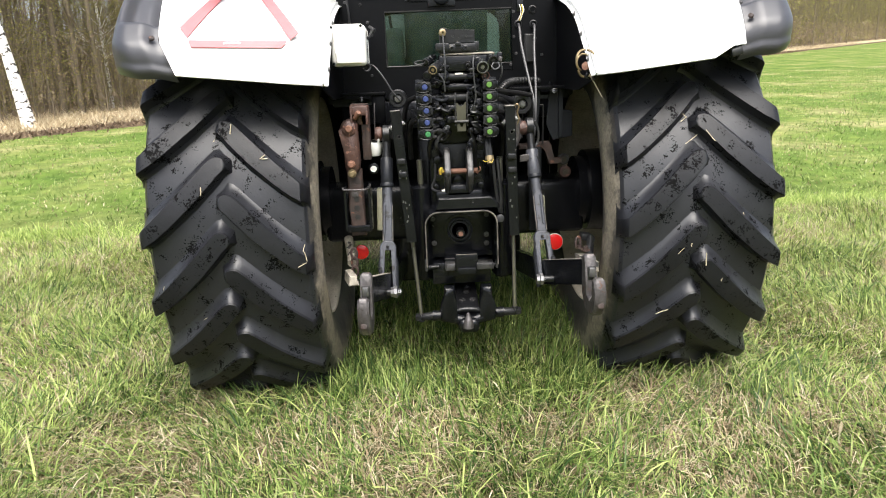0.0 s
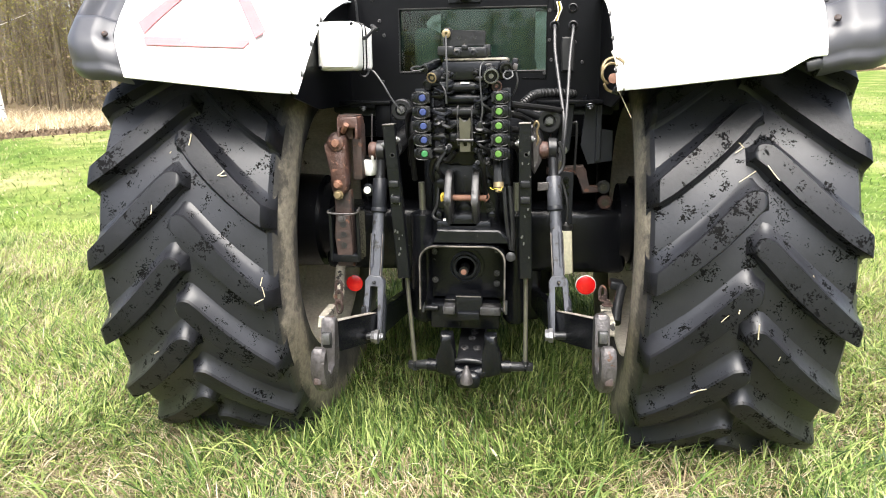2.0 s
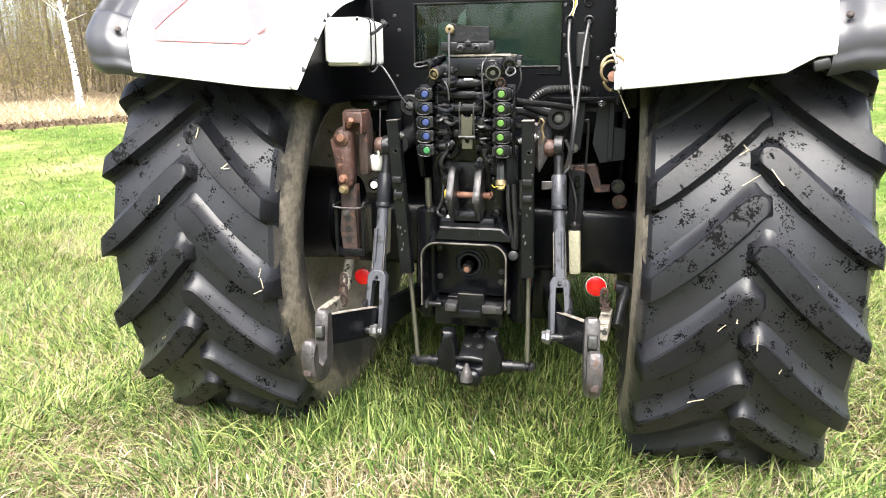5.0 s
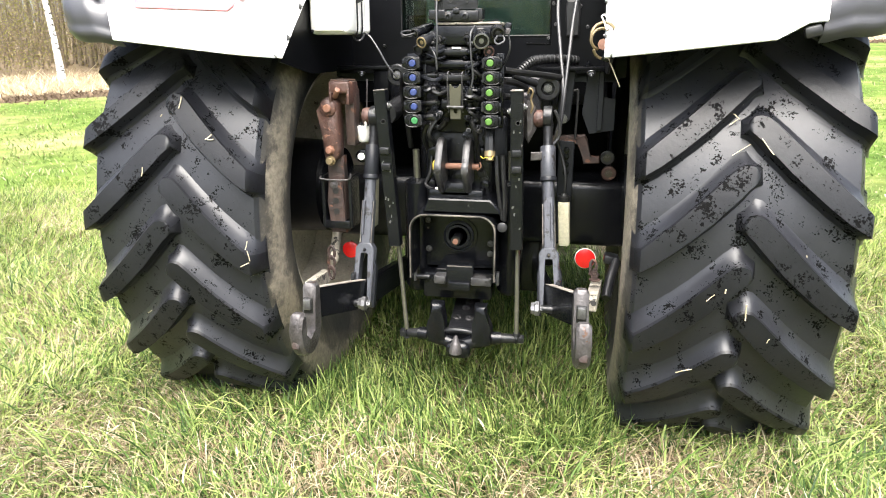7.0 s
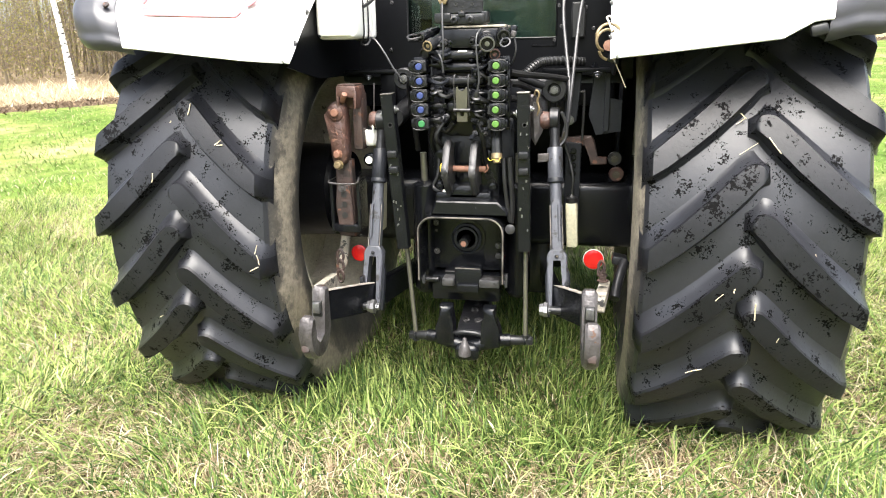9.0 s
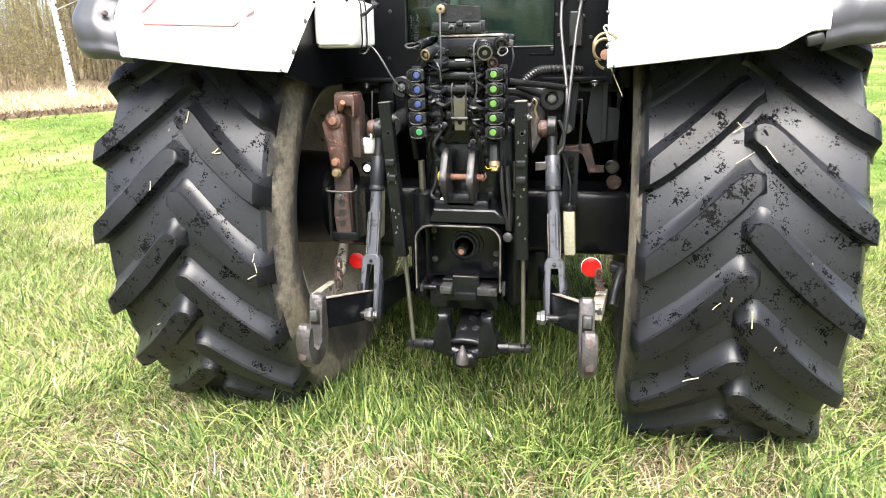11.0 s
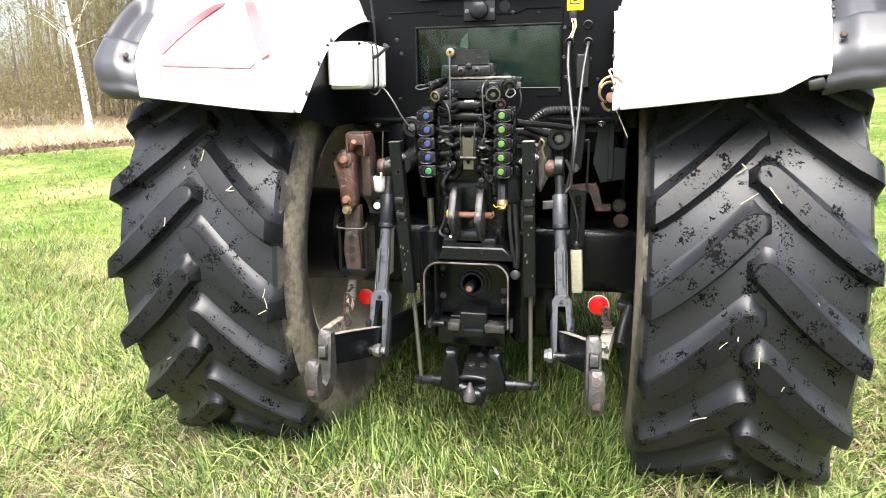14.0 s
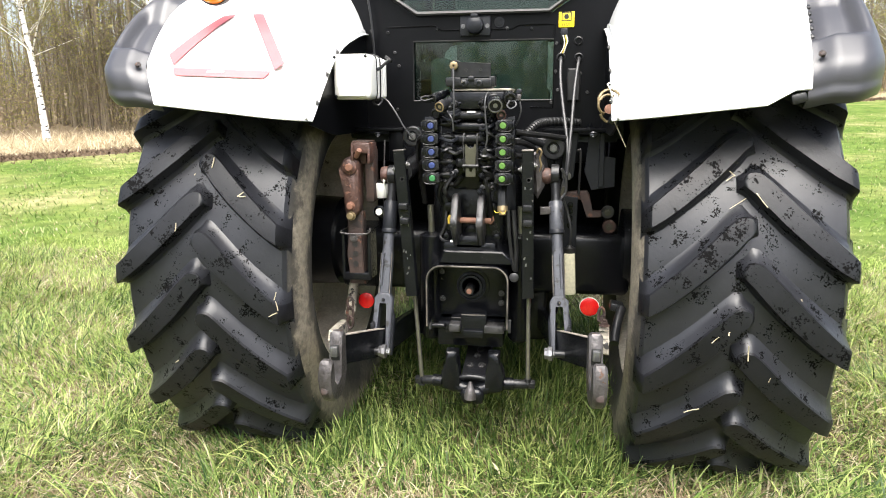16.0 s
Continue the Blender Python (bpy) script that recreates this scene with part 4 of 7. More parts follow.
P("shaft_ring", lathe(B(), (0, -0.492, 0.687), (0, -1, 0), [(0, 0.058), (0.010, 0.057), (0.012, 0.052), (0.004, 0.050), (0.004, 0.046), (0.016, 0.044), (0.017, 0.036), (-0.004, 0.031)], 32), DARKROD, "dark round seal ring")
bm = B()
prof = []
for i in range(24):
    t = 2 * math.pi * i / 24
    r = 0.0185 if i % 2 else 0.0160
    prof.append((r * math.cos(t), r * math.sin(t)))
plate(bm, prof, 0.12, pose(0, -0.50, 0.685), 0.002)
P("power_shaft", bm, DUSTY, "splined power take-off shaft")
P("shaft_end", lathe(B(), (0, -0.561, 0.683), (0, -1, 0), [(0, 0.011), (0.003, 0.0105), (0.004, 0.001)], 14), RUSTBOLT)
for x, z in ((-0.115, 0.63), (0.118, 0.62), (0.118, 0.66), (-0.118, 0.74), (0.12, 0.75)):
    bolt((x, -0.487, z), r=0.008, mat=WORN)
bm = B()
box(bm, (-0.01, -0.50, 0.552), (0.130, 0.10, 0.045), bev=0.006)
box(bm, (-0.01, -0.545, 0.520), (0.100, 0.06, 0.05), bev=0.006)
box(bm, (0.0, -0.47, 0.50), (0.26, 0.12, 0.10), bev=0.01)
P("hitch_frame", bm, BLACK, "black hitch frame")
for z, x0, x1 in ((0.574, -0.07, 0.055), (0.548, -0.045, 0.035)):
    P("bright_edge", rod(B(), (x0, -0.556, z), (x1, -0.556, z), 0.0022, n=6), STEEL)
for sx in (-1, 1):
    P("latch_pin", rod(B(), (sx * 0.10, -0.54, 0.535), (sx * 0.16, -0.54, 0.535), 0.010, n=12, bev=0.002), DUSTY)
    P("latch_lever", box(B(), (sx * 0.155, -0.545, 0.545), (0.010, 0.02, 0.05), bev=0.002), CABLE)

# ---- tractor: lifting cylinders and pick-up hitch ----
for x in (-0.163, 0.188):
    bm = B()
    lathe(bm, (x, -0.46, 0.46), (0, 0, 1), [(0, 0.030), (0.02, 0.046), (0.30, 0.046), (0.42, 0.047), (0.425, 0.040), (0.435, 0.016)], 24)
    c = P("lift_cylinder", bm, BLACK, "black hydraulic lift cylinder")
    P("piston_rod", rod(B(), (x, -0.46, 0.89), (x - 0.002, -0.465, 1.00), 0.0125, n=16), CHROME, "dull steel piston rod", parent=c)
for top, bot, end in (((-0.254, -0.60, 1.220), (-0.212, -0.575, 0.672), (-0.187, -0.565, 0.315)), ((0.215, -0.60, 1.222), (0.226, -0.575, 0.680), (0.230, -0.565, 0.332))):
    top, bot, end = Vector(top), Vector(bot), Vector(end)
    d = (bot - top)
    m = Matrix.Translation(top) @ Matrix.Rotation(math.atan2(-d.x, -d.z), 4, "Y")
    ln = d.length
    w = 0.019
    bm = B()
    for sx in (-1, 1):
        plate(bm, [(sx * w - 0.002, -ln), (sx * w + 0.002, -ln), (sx * w + 0.002, 0), (sx * w - 0.002, 0)], 0.040, m, 0.001)
    for yy in (-0.018, 0.018):
        plate(bm, [(-w, -ln), (w, -ln), (w, 0), (-w, 0)], 0.004, m @ pose(0, yy, 0), 0.0005)
    bar = P("hitch_lift_bar", bm, BLACK, "scratched black square tube of the hitch lift")
    for z in (-0.105, -0.160):
        P("bar_notch", box(B(), m @ Vector((0, -0.026, z - 0.10)), (0.034, 0.014, 0.024), bev=0.005), DUSTY, parent=bar)
    P("bar_hole", lathe(B(), m @ Vector((0.004, -0.020, -0.105)), (0, -1, 0), [(0, 0.0085), (0.0015, 0.0085), (0.0015, 0.006), (-0.002, 0.005)], 12), INK, parent=bar)
    for k in range(9):
        P("paint_chip", box(B(), m @ Vector((random.uniform(-0.015, 0.015), -0.0205, -random.uniform(0.05, 0.5))), (random.uniform(0.002, 0.006), 0.0012, random.uniform(0.004, 0.012)), (0, random.uniform(-40, 40), 0), 0), BOLT, parent=bar)
    bolt(m @ Vector((-0.022, -0.0, -0.068)), (-1, 0, 0), 0.010, 0.008, parent=bar)
    bolt(m @ Vector((0.022, -0.0, -0.055)), (1, 0, 0), 0.010, 0.008, parent=bar)
    P("hitch_lift_rod", rod(B(), bot + Vector((0, 0, 0.03)), end, 0.0082, n=14), CHROME, "dull steel rod of the hitch lift")
    P("tube_rim", hose(B(), [m @ Vector(q) for q in ((-w, -0.019, 0), (w, -0.019, 0), (w, 0.019, 0), (-w, 0.019, 0), (-w, -0.019, 0))], 0.0028, 6, 1, smooth=False), EDGE, parent=bar)
    for sx in (-1, 1):
        P("tube_edge", rod(B(), m @ Vector((sx * w, -0.0185, -0.01)), m @ Vector((sx * w, -0.0185, -ln)), 0.0012, n=6), EDGE, parent=bar)
    P("rod_eye", lathe(B(), end + Vector((-0.0, 0.0, 0.012)), (0, 0, -1), [(0, 0.013), (0.03, 0.016), (0.035, 0.010)], 14), DUSTY)
DOWN = -0.147      # the pick-up hitch hangs this far below its latch
bm = B()
horn = [(-0.063, 0.606), (-0.018, 0.606), (-0.016, 0.585), (-0.022, 0.540), (-0.010, 0.490), (0.004, 0.450), (-0.030, 0.438), (-0.078, 0.452), (-0.084, 0.480), (-0.070, 0.515), (-0.064, 0.560)]
for sx, x in ((1, -0.020), (-1, 0.061)):
    plate(bm, [(sx * a, b + DOWN) for a, b in horn], 0.056, pose(x, -0.592, 0), 0.010)
hose(bm, [(x, y, z + DOWN) for x, y, z in ((-0.135, -0.580, 0.470), (-0.085, -0.588, 0.470), (-0.050, -0.596, 0.462), (0.020, -0.600, 0.444), (0.090, -0.596, 0.463), (0.126, -0.588, 0.472), (0.175, -0.580, 0.473))], 0.024, 14)
box(bm, (0.020, -0.612, 0.432 + DOWN), (0.092, 0.058, 0.066), (10, 0, 0), 0.022, 3)
yk = P("pickup_yoke", bm, BLACK, "glossy black iron yoke of the lowered pick-up hitch", smooth=60)
for a, b in (((-0.11, -0.578, 0.470), (-0.205, -0.560, 0.458)), ((0.15, -0.578, 0.472), (0.250, -0.560, 0.466))):
    a, b = Vector(a) + Vector((0, 0, DOWN)), Vector(b) + Vector((0, 0, DOWN))
    bm = B()
    rod(bm, a, b, 0.0200, 0.0155, n=18, bev=0.003)
    e = (b - a).normalized()
    rod(bm, b - e * 0.014, b + e * 0.006, 0.018, n=6, bev=0.002)
    P("yoke_pin", bm, DUSTY, "dark iron pin")
    P("pin_collar", lathe(B(), b - e * 0.026, e, [(0, 0.0155), (0.001, 0.0195), (0.006, 0.0195), (0.007, 0.0155)], 18), BLACK)
bm = B()
hose(bm, [(-0.058, -0.585, 0.476 + DOWN), (-0.020, -0.588, 0.492 + DOWN), (0.020, -0.590, 0.496 + DOWN), (0.062, -0.588, 0.490 + DOWN), (0.098, -0.585, 0.474 + DOWN)], 0.011, 10)
P("yoke_bridge", bm, DUSTY, "worn iron bridge between the yoke's horns")
bm = B()
box(bm, (0.020, -0.565, 0.560), (0.100, 0.05, 0.080), bev=0.006)
box(bm, (0.020, -0.592, 0.525), (0.080, 0.02, 0.030), bev=0.004)
lt = P("latch_block", bm, BLACK, "black latch block above the lowered yoke")
P("latch_edge", rod(B(), (-0.025, -0.590, 0.598), (0.065, -0.590, 0.598), 0.0025, n=6), EDGE, parent=lt)
for x, w in ((-0.052, 0.044), (0.100, 0.074)):
    P("latch_rail", box(B(), (x, -0.570, 0.545), (w, 0.06, 0.030), bev=0.004), WORN, "worn iron latch rail", parent=lt)
bm = B()
lathe(bm, (0.016, -0.648, 0.428 + DOWN), (0, 0.10, 1), [(0, 0.022), (0.012, 0.024), (0.034, 0.018), (0.055, 0.010), (0.066, 0.007), (0.070, 0.001)], 18)
P("hitch_pin", bm, STEEL, "bright worn hitch pin")
bm = B()
arm_m = pose(0.022, -0.325, 0.395, 16, 0, 0)
plate(bm, [(-0.048, -0.025), (0.048, -0.025), (0.048, 0.025), (-0.048, 0.025)], 0.52, arm_m, 0.008)
arm = P("hitch_arm", bm, DUSTY, "dusty black arm of the pick-up hitch")
for x, y in ((-0.024, -0.19), (0.024, -0.19), (0.0, -0.125), (0.008, -0.085)):
    P("arm_bolt", lathe(B(), arm_m @ Vector((x, y, 0.024)), arm_m.to_3x3() @ Vector((0, 0, 1)), [(0, 0.015), (0.006, 0.015), (0.008, 0.012), (0.008, 0.006), (0.004, 0.005)], 14), WORN, parent=arm)
bm = B()
box(bm, (0.0, 0.05, 0.42), (0.10, 0.75, 0.07), bev=0.012)
P("drawbar", bm, BLACK, "black drawbar beam")

# ---- tractor: lift rods and lower links ----
def lift_rod(top, bot, flip):
    top, bot = Vector(top), Vector(bot)
    d = bot - top
    L = d.length
    u = d.normalized()
    m = Matrix.Translation(top) @ Matrix.Rotation(math.atan2(-d.x, -d.z), 4, "Y") @ Matrix.Rotation(math.atan2(d.y, -d.z), 4, "X")
    root = P("lift_rod", lathe(B(), top + u * 0.10, u, [(0, 0.0235), (0.004, 0.0265), (0.115, 0.0265), (0.12, 0.0235)], 20), DARKROD if flip > 0 else GREYMET, "grey painted lift rod with a slotted fork")
    bm = B()
    lathe(bm, top + u * 0.02, u, [(0, 0.020), (0.05, 0.016), (0.09, 0.019)], 16)
    lathe(bm, top + Vector((-flip * 0.016, 0, 0)), (flip, 0, 0), [(0, 0.034), (0.003, 0.038), (0.029, 0.038), (0.032, 0.034)], 22)
    P("rod_eye", bm, DUSTY, parent=root)
    P("inner_tube", rod(B(), top + u * 0.20, top + u * 0.33, 0.0205, n=18), GREYMET, parent=root)
    bm = B()
    plate(bm, [(-0.018, -0.30), (-0.010, -0.275), (0.014, -0.275), (0.021, -0.30), (0.021, -0.455), (-0.018, -0.455)], 0.040, m, 0.005)
    P("rod_body", bm, GREYMET, parent=root)
    P("body_rib", rod(B(), m @ Vector((-flip * 0.012, -0.024, -0.30)), m @ Vector((-flip * 0.012, -0.024, -0.42)), 0.006, n=10), GREYMET, parent=root)
    bm = B()
    w = 0.034
    fork = [(-w, -L), (-w, -0.47), (-w + 0.014, -0.45), (w - 0.014, -0.45), (w, -0.47), (w, -L), (w - 0.017, -L), (w - 0.017, -0.485), (-w + 0.017, -0.485), (-w + 0.017, -L)]
    plate(bm, fork, 0.045, m, 0.004)
    P("rod_fork", bm, GREYMET, parent=root)
    bm = B()
    box(bm, m @ Vector((flip * -0.030, -0.02, -L + 0.05)), (0.014, 0.03, 0.11), bev=0.003)
    P("fork_plate", bm, DUSTY, parent=root)
    for k in (-1, 1):
        P("fork_cheek", plate(B(), [(k * (w - 0.004), -L - 0.02), (k * (w + 0.008), -L - 0.02), (k * (w + 0.008), -0.54), (k * (w - 0.004), -0.50)], 0.026, m @ pose(0, 0.010, 0), 0.003), DARKROD, parent=root)
    # Thin pale rods that paint the highlight along the body's edges.
    P("body_highlight", rod(B(), m @ Vector((-0.019, -0.021, -0.30)), m @ Vector((-0.019, -0.021, -0.45)), 0.0022, n=6), EDGE, parent=root)
    P("body_highlight", rod(B(), m @ Vector((0.022, -0.021, -0.30)), m @ Vector((0.022, -0.021, -0.45)), 0.0018, n=6), EDGE, parent=root)
    P("tube_collar", lathe(B(), top + u * 0.205, u, [(0, 0.0265), (0.004, 0.0285), (0.014, 0.0285), (0.018, 0.0245)], 20), DARKROD, parent=root)
    P("grease_nut", lathe(B(), m @ Vector((0, -0.024, -0.475)), (0, -1, 0), [(0, 0.007), (0.006, 0.006), (0.01, 0.003)], 8), DUSTY, parent=root)


lift_rod((-0.298, -0.53, 1.122), (-0.320, -0.68, 0.475), 1)
lift_rod((0.312, -0.50, 1.127), (0.352, -0.68, 0.487), -1)
for sx, x in ((-1, -0.330), (1, 0.282)):
    bm = B()
    lathe(bm, (x - 0.018, -0.515, 1.123), (1, 0, 0), [(0, 0.020), (0.003, 0.027), (0.012, 0.030), (0.026, 0.030), (0.034, 0.024), (0.036, 0.015)], 20)
    P("rusty_bearing", bm, RUST, "rust-red lift arm bearing")
bm = B()
hose(bm, [(0.245, -0.50, 1.135), (0.25, -0.45, 1.135), (0.24, -0.30, 1.17), (0.22, -0.05, 1.18)], 0.036, 10)
P("lift_arm", bm, DUSTY, "heavy dusty lift arm")
bm = B()
plate(bm, [(0.228, 1.345), (0.246, 1.350), (0.262, 1.29), (0.275, 1.285), (0.275, 1.225), (0.250, 1.175), (0.236, 1.20)], 0.05, pose(0, -0.515, -0.137), 0.012)
P("lift_arm_end", bm, STEEL, "worn iron end of the lift arm")
bm = B()
hose(bm, [(-0.262, -0.50, 1.128), (-0.26, -0.45, 1.13), (-0.24, -0.30, 1.17), (-0.22, -0.05, 1.18)], 0.034, 10)
P("lift_arm", bm, DUSTY, "heavy dusty lift arm")
P("lock_spring", hose(B(), [(0.245, -0.535, 1.208), (0.252, -0.545, 1.225), (0.262, -0.545, 1.213), (0.256, -0.54, 1.188), (0.262, -0.54, 1.163), (0.252, -0.535, 1.133)], 0.004, 6), BRASS)
bm = B()
plate(bm, [(0.262, 1.120), (0.300, 1.124), (0.300, 1.152), (0.262, 1.150)], 0.008, pose(0, -0.555, -0.137), 0.002)
P("rod_handle", bm, STEEL, "small bare steel handle")


def lower_link(pivot, pin, claw, sx):
    """Lower link: deep plate from the pivot past the lift-rod pin, with an open worn claw at its end; first claw axis forward, second up."""
    pivot, pin, claw = Vector(pivot), Vector(pin), Vector(claw)

    def ring(c, h, t):
        return [c + Vector((dx * t, 0, dz * h)) for dx, dz in ((-1, -1), (1, -1), (1, 1), (-1, 1))]
    tail = claw + Vector((-sx * 0.004, 0.055, 0.036))
    secs = [ring(pivot, 0.045, 0.016), ring(pivot.lerp(pin, 0.6), 0.050, 0.016), ring(pin, 0.052, 0.016), ring(pin.lerp(tail, 0.5), 0.052, 0.016), ring(tail, 0.050, 0.015)]
    bm = B()
    V = [[bm.verts.new(p) for p in s] for s in secs]
    for a, b in zip(V, V[1:]):
        for i in range(4):
            bm.faces.new((a[i], a[(i + 1) % 4], b[(i + 1) % 4], b[i]))
    bm.faces.new(V[0])
    bm.faces.new(V[-1])
    bmesh.ops.bevel(bm, geom=list(bm.edges), offset=0.004, segments=2, affect="EDGES")
    link = P("lower_link", bm, BLACK, "scuffed black lower link arm, lowered", smooth=50)
    bm = B()
    top = [s[3].lerp(s[2], f) + Vector((0, 0, 0.0030)) for s in secs[2:] for f in (0.08, 0.92)]
    sheet(bm, [[top[0], top[1]], [top[2], top[3]], [top[4], top[5]]], 0.0022)
    P("worn_edge", bm, BARE, "bare worn upper edge of the link", parent=link)
    rise = math.atan2(tail.z - pin.z, pin.y - tail.y)
    turn = math.atan2(tail.x - pin.x, pin.y - tail.y) * 0.35
    m = Matrix.Translation(claw) @ Matrix.Rotation(turn, 4, "Z") @ Matrix.Rotation(-rise * 0.35, 4, "X") @ Matrix.Rotation(radians(90), 4, "Z")
    out = ([(0.030, 0.098), (0.038, 0.110), (0.066, 0.110), (0.076, 0.100), (0.078, -0.030)] + arcpts(0.008, -0.045, 0.070, -12, -168, 14)
           + [(-0.061, -0.020), (-0.059, 0.020), (-0.050, 0.034), (-0.032, 0.036), (-0.023, 0.024), (-0.025, -0.020)] + arcpts(0.003, -0.040, 0.028, 180, 360, 10) + [(0.032, -0.010)])
    bm = B()
    plate(bm, out, 0.044, m, 0.009)
    hook = P("claw", bm, STEEL, "worn bare steel claw at the link's end", parent=link)
    P("claw_latch", box(B(), m @ Vector((0.024, 0, 0.045)), (0.024, 0.018, 0.036), bev=0.004), BOLT, "bright square claw latch", parent=hook)
    P("latch_slot", box(B(), m @ Vector((0.029, 0, 0.040)), (0.030, 0.006, 0.052), bev=0.002), INK, parent=hook)
    P("rust_smear", box(B(), m @ Vector((-0.056, 0, -0.062)), (0.026, 0.012, 0.030), (-20, 0, 0), 0.006), DARKRUST, parent=hook)
    bm = B()
    a = pin + Vector((-0.050, -0.085, -0.004))
    rod(bm, a, a + Vector((0.10, 0, 0)), 0.013, n=14, bev=0.003)
    P("link_pin", bm, DUSTY, parent=link)
    bm = B()
    lathe(bm, a + Vector((0.062 if sx < 0 else -0.004, 0, 0)), (1, 0, 0), [(0, 0.020), (0.012, 0.022), (0.014, 0.026), (0.026, 0.026), (0.030, 0.014), (0.042, 0.012)], 8)
    P("pin_nut", bm, BOLT, parent=link)
    return link


lower_link((-0.245, -0.02, 0.45), (-0.318, -0.68, 0.503), (-0.388, -1.055, 0.545), -1)
lower_link((0.245, -0.02, 0.45), (0.348, -0.68, 0.528), (0.461, -1.055, 0.578), 1)
# stabilisers
bm = B()
hose(bm, [(0.570, -0.56, 0.640), (0.556, -0.60, 0.610), (0.545, -0.64, 0.575), (0.538, -0.68, 0.545)], 0.017, 10)
box(bm, (0.553, -0.53, 0.640), (0.050, 0.06, 0.030), (0, 10, 0), 0.006)
P("stabiliser_bar", bm, DUSTY, "bent dirty stabiliser bar")
bm = B()
plate(bm, [(-0.017, -0.020), (0.017, -0.020), (0.017, 0.020), (-0.017, 0.020)], 0.36, pose(0.494, -0.79, 0.595, -9, 0, -4), 0.005)
fork = P("stabiliser_fork", bm, CREAM, "mud-coated iron stabiliser fork")
for y in (-0.68, -0.78):
    P("fork_bolt", hexbolt(B(), (0.494, y, 0.625 + (y + 0.68) * -0.15), (0, 0, 1), 0.012, 0.014), DARKRUST, parent=fork)
P("fork_shackle", hose(B(), [(0.482, -0.66, 0.625), (0.482, -0.655, 0.655), (0.490, -0.655, 0.668), (0.500, -0.655, 0.655), (0.500, -0.66, 0.625)], 0.006, 6), DARKRUST, "rusty shackle", parent=fork)
bm = B()
plate(bm, [(-0.020, -0.020), (0.020, -0.020), (0.014, 0.020), (-0.014, 0.020)], 0.30, pose(-0.468, -0.73, 0.560, -10, 0, 10), 0.005)
fork = P("stabiliser_fork", bm, CREAM, "mud-coated iron stabiliser fork")
for k in range(3):
    P("chain_link", hose(B(), [Vector((-0.462 + 0.012 * math.cos(t), -0.60 - 0.004 * k, 0.628 - 0.038 * k + 0.024 * math.sin(t))) for t in (2 * math.pi * q / 12 for q in range(13))], 0.006, 6, 1, smooth=False), DARKRUST, "rusty chain link", parent=fork)
bm = B()
hose(bm, [(-0.500, -0.42, 0.655), (-0.494, -0.46, 0.630), (-0.482, -0.52, 0.590), (-0.478, -0.56, 0.575)], 0.020, 10)
P("stabiliser_bar", bm, CREAM, "mud-coated stabiliser bar")
for sx in (-1, 1):
    bm = B()
    box(bm, (sx * 0.24, -0.05, 0.50), (0.10, 0.22, 0.28), bev=0.02)
    P("link_mount", bm, BLACK, "black lower link mount")

# ---- tractor: left side ----
bm = B()
box(bm, (-0.402, -0.56, 1.228), (0.074, 0.10, 0.040), (0, 2, 0), 0.006)
for x, w in ((-0.434, 0.010), (-0.370, 0.010)):
    box(bm, (x, -0.56, 1.200), (w, 0.10, 0.060), (0, 2, 0), 0.003)
box(bm, (-0.402, -0.535, 1.195), (0.060, 0.05, 0.060), bev=0.003)
blk = P("rusty_block", bm, RUST, "rust-brown iron block on an upright")
P("block_rim", box(B(), (-0.402, -0.56, 1.2505), (0.064, 0.086, 0.006), (0, 2, 0), 0.002), DARKRUST, parent=blk)
bm = B()
box(bm, (-0.382, -0.525, 1.12), (0.034, 0.07, 0.20), bev=0.005)
P("upright", bm, DARKRUST, parent=blk)
bm = B()
o = [(-0.474, 1.000), (-0.478, 1.150)] + arcpts(-0.446, 1.158, 0.036, 170, 10, 10) + [(-0.413, 1.140), (-0.408, 1.02), (-0.413, 0.985), (-0.440, 0.965), (-0.468, 0.975)]
plate(bm, o, 0.055, pose(0, -0.575, 0), 0.012)
plate(bm, arcpts(-0.446, 1.156, 0.030, 0, 345, 14), 0.012, pose(0, -0.604, 0), 0.004)
P("rusty_plate", bm, RUST, "rust-brown iron plate with three bolts", smooth=55)
bm = B()
plate(bm, [(-0.468, 0.70), (-0.470, 0.985), (-0.408, 0.985), (-0.404, 0.70)], 0.045, pose(0, -0.555, 0), 0.006)
P("rusty_bar", bm, DARKRUST, "dark rusty bar below the plate")
for z, r, mt in ((1.156, 0.016, RUSTBOLT), (1.010, 0.014, RUSTBOLT), (0.972, 0.015, BRASS)):
    bm = B()
    lathe(bm, (-0.446, -0.600, z), (0, -1, 0), [(0, r * 1.25), (0.004, r * 1.25), (0.004, r), (0.018, r * 0.95), (0.021, r * 0.75), (0.0215, 0.001)], 8)
    P("rusty_bolt", bm, mt)
P("slant_bolt", rod(B(), (-0.420, -0.60, 1.195), (-0.400, -0.625, 1.222), 0.010, n=10, bev=0.002), RUSTBOLT)
bm = B()
for a, b in (((-0.490, 0.725), (-0.478, 0.915)), ((-0.388, 0.725), (-0.376, 0.915))):
    plate(bm, [(a[0], a[1]), (a[0] + 0.012, a[1]), (b[0], b[1]), (a[0], b[1])], 0.09, pose(0, -0.55, 0), 0.002)
box(bm, (-0.432, -0.55, 0.735), (0.105, 0.09, 0.03), bev=0.004)
P("link_bracket", bm, BLACK, "black open bracket")
P("bracket_edge", hose(B(), [(-0.487, -0.598, 0.915), (-0.487, -0.600, 0.905), (-0.432, -0.603, 0.902), (-0.384, -0.600, 0.905), (-0.374, -0.598, 0.925)], 0.0035, 6), STEEL, "worn bright bracket edge")
bm = B()
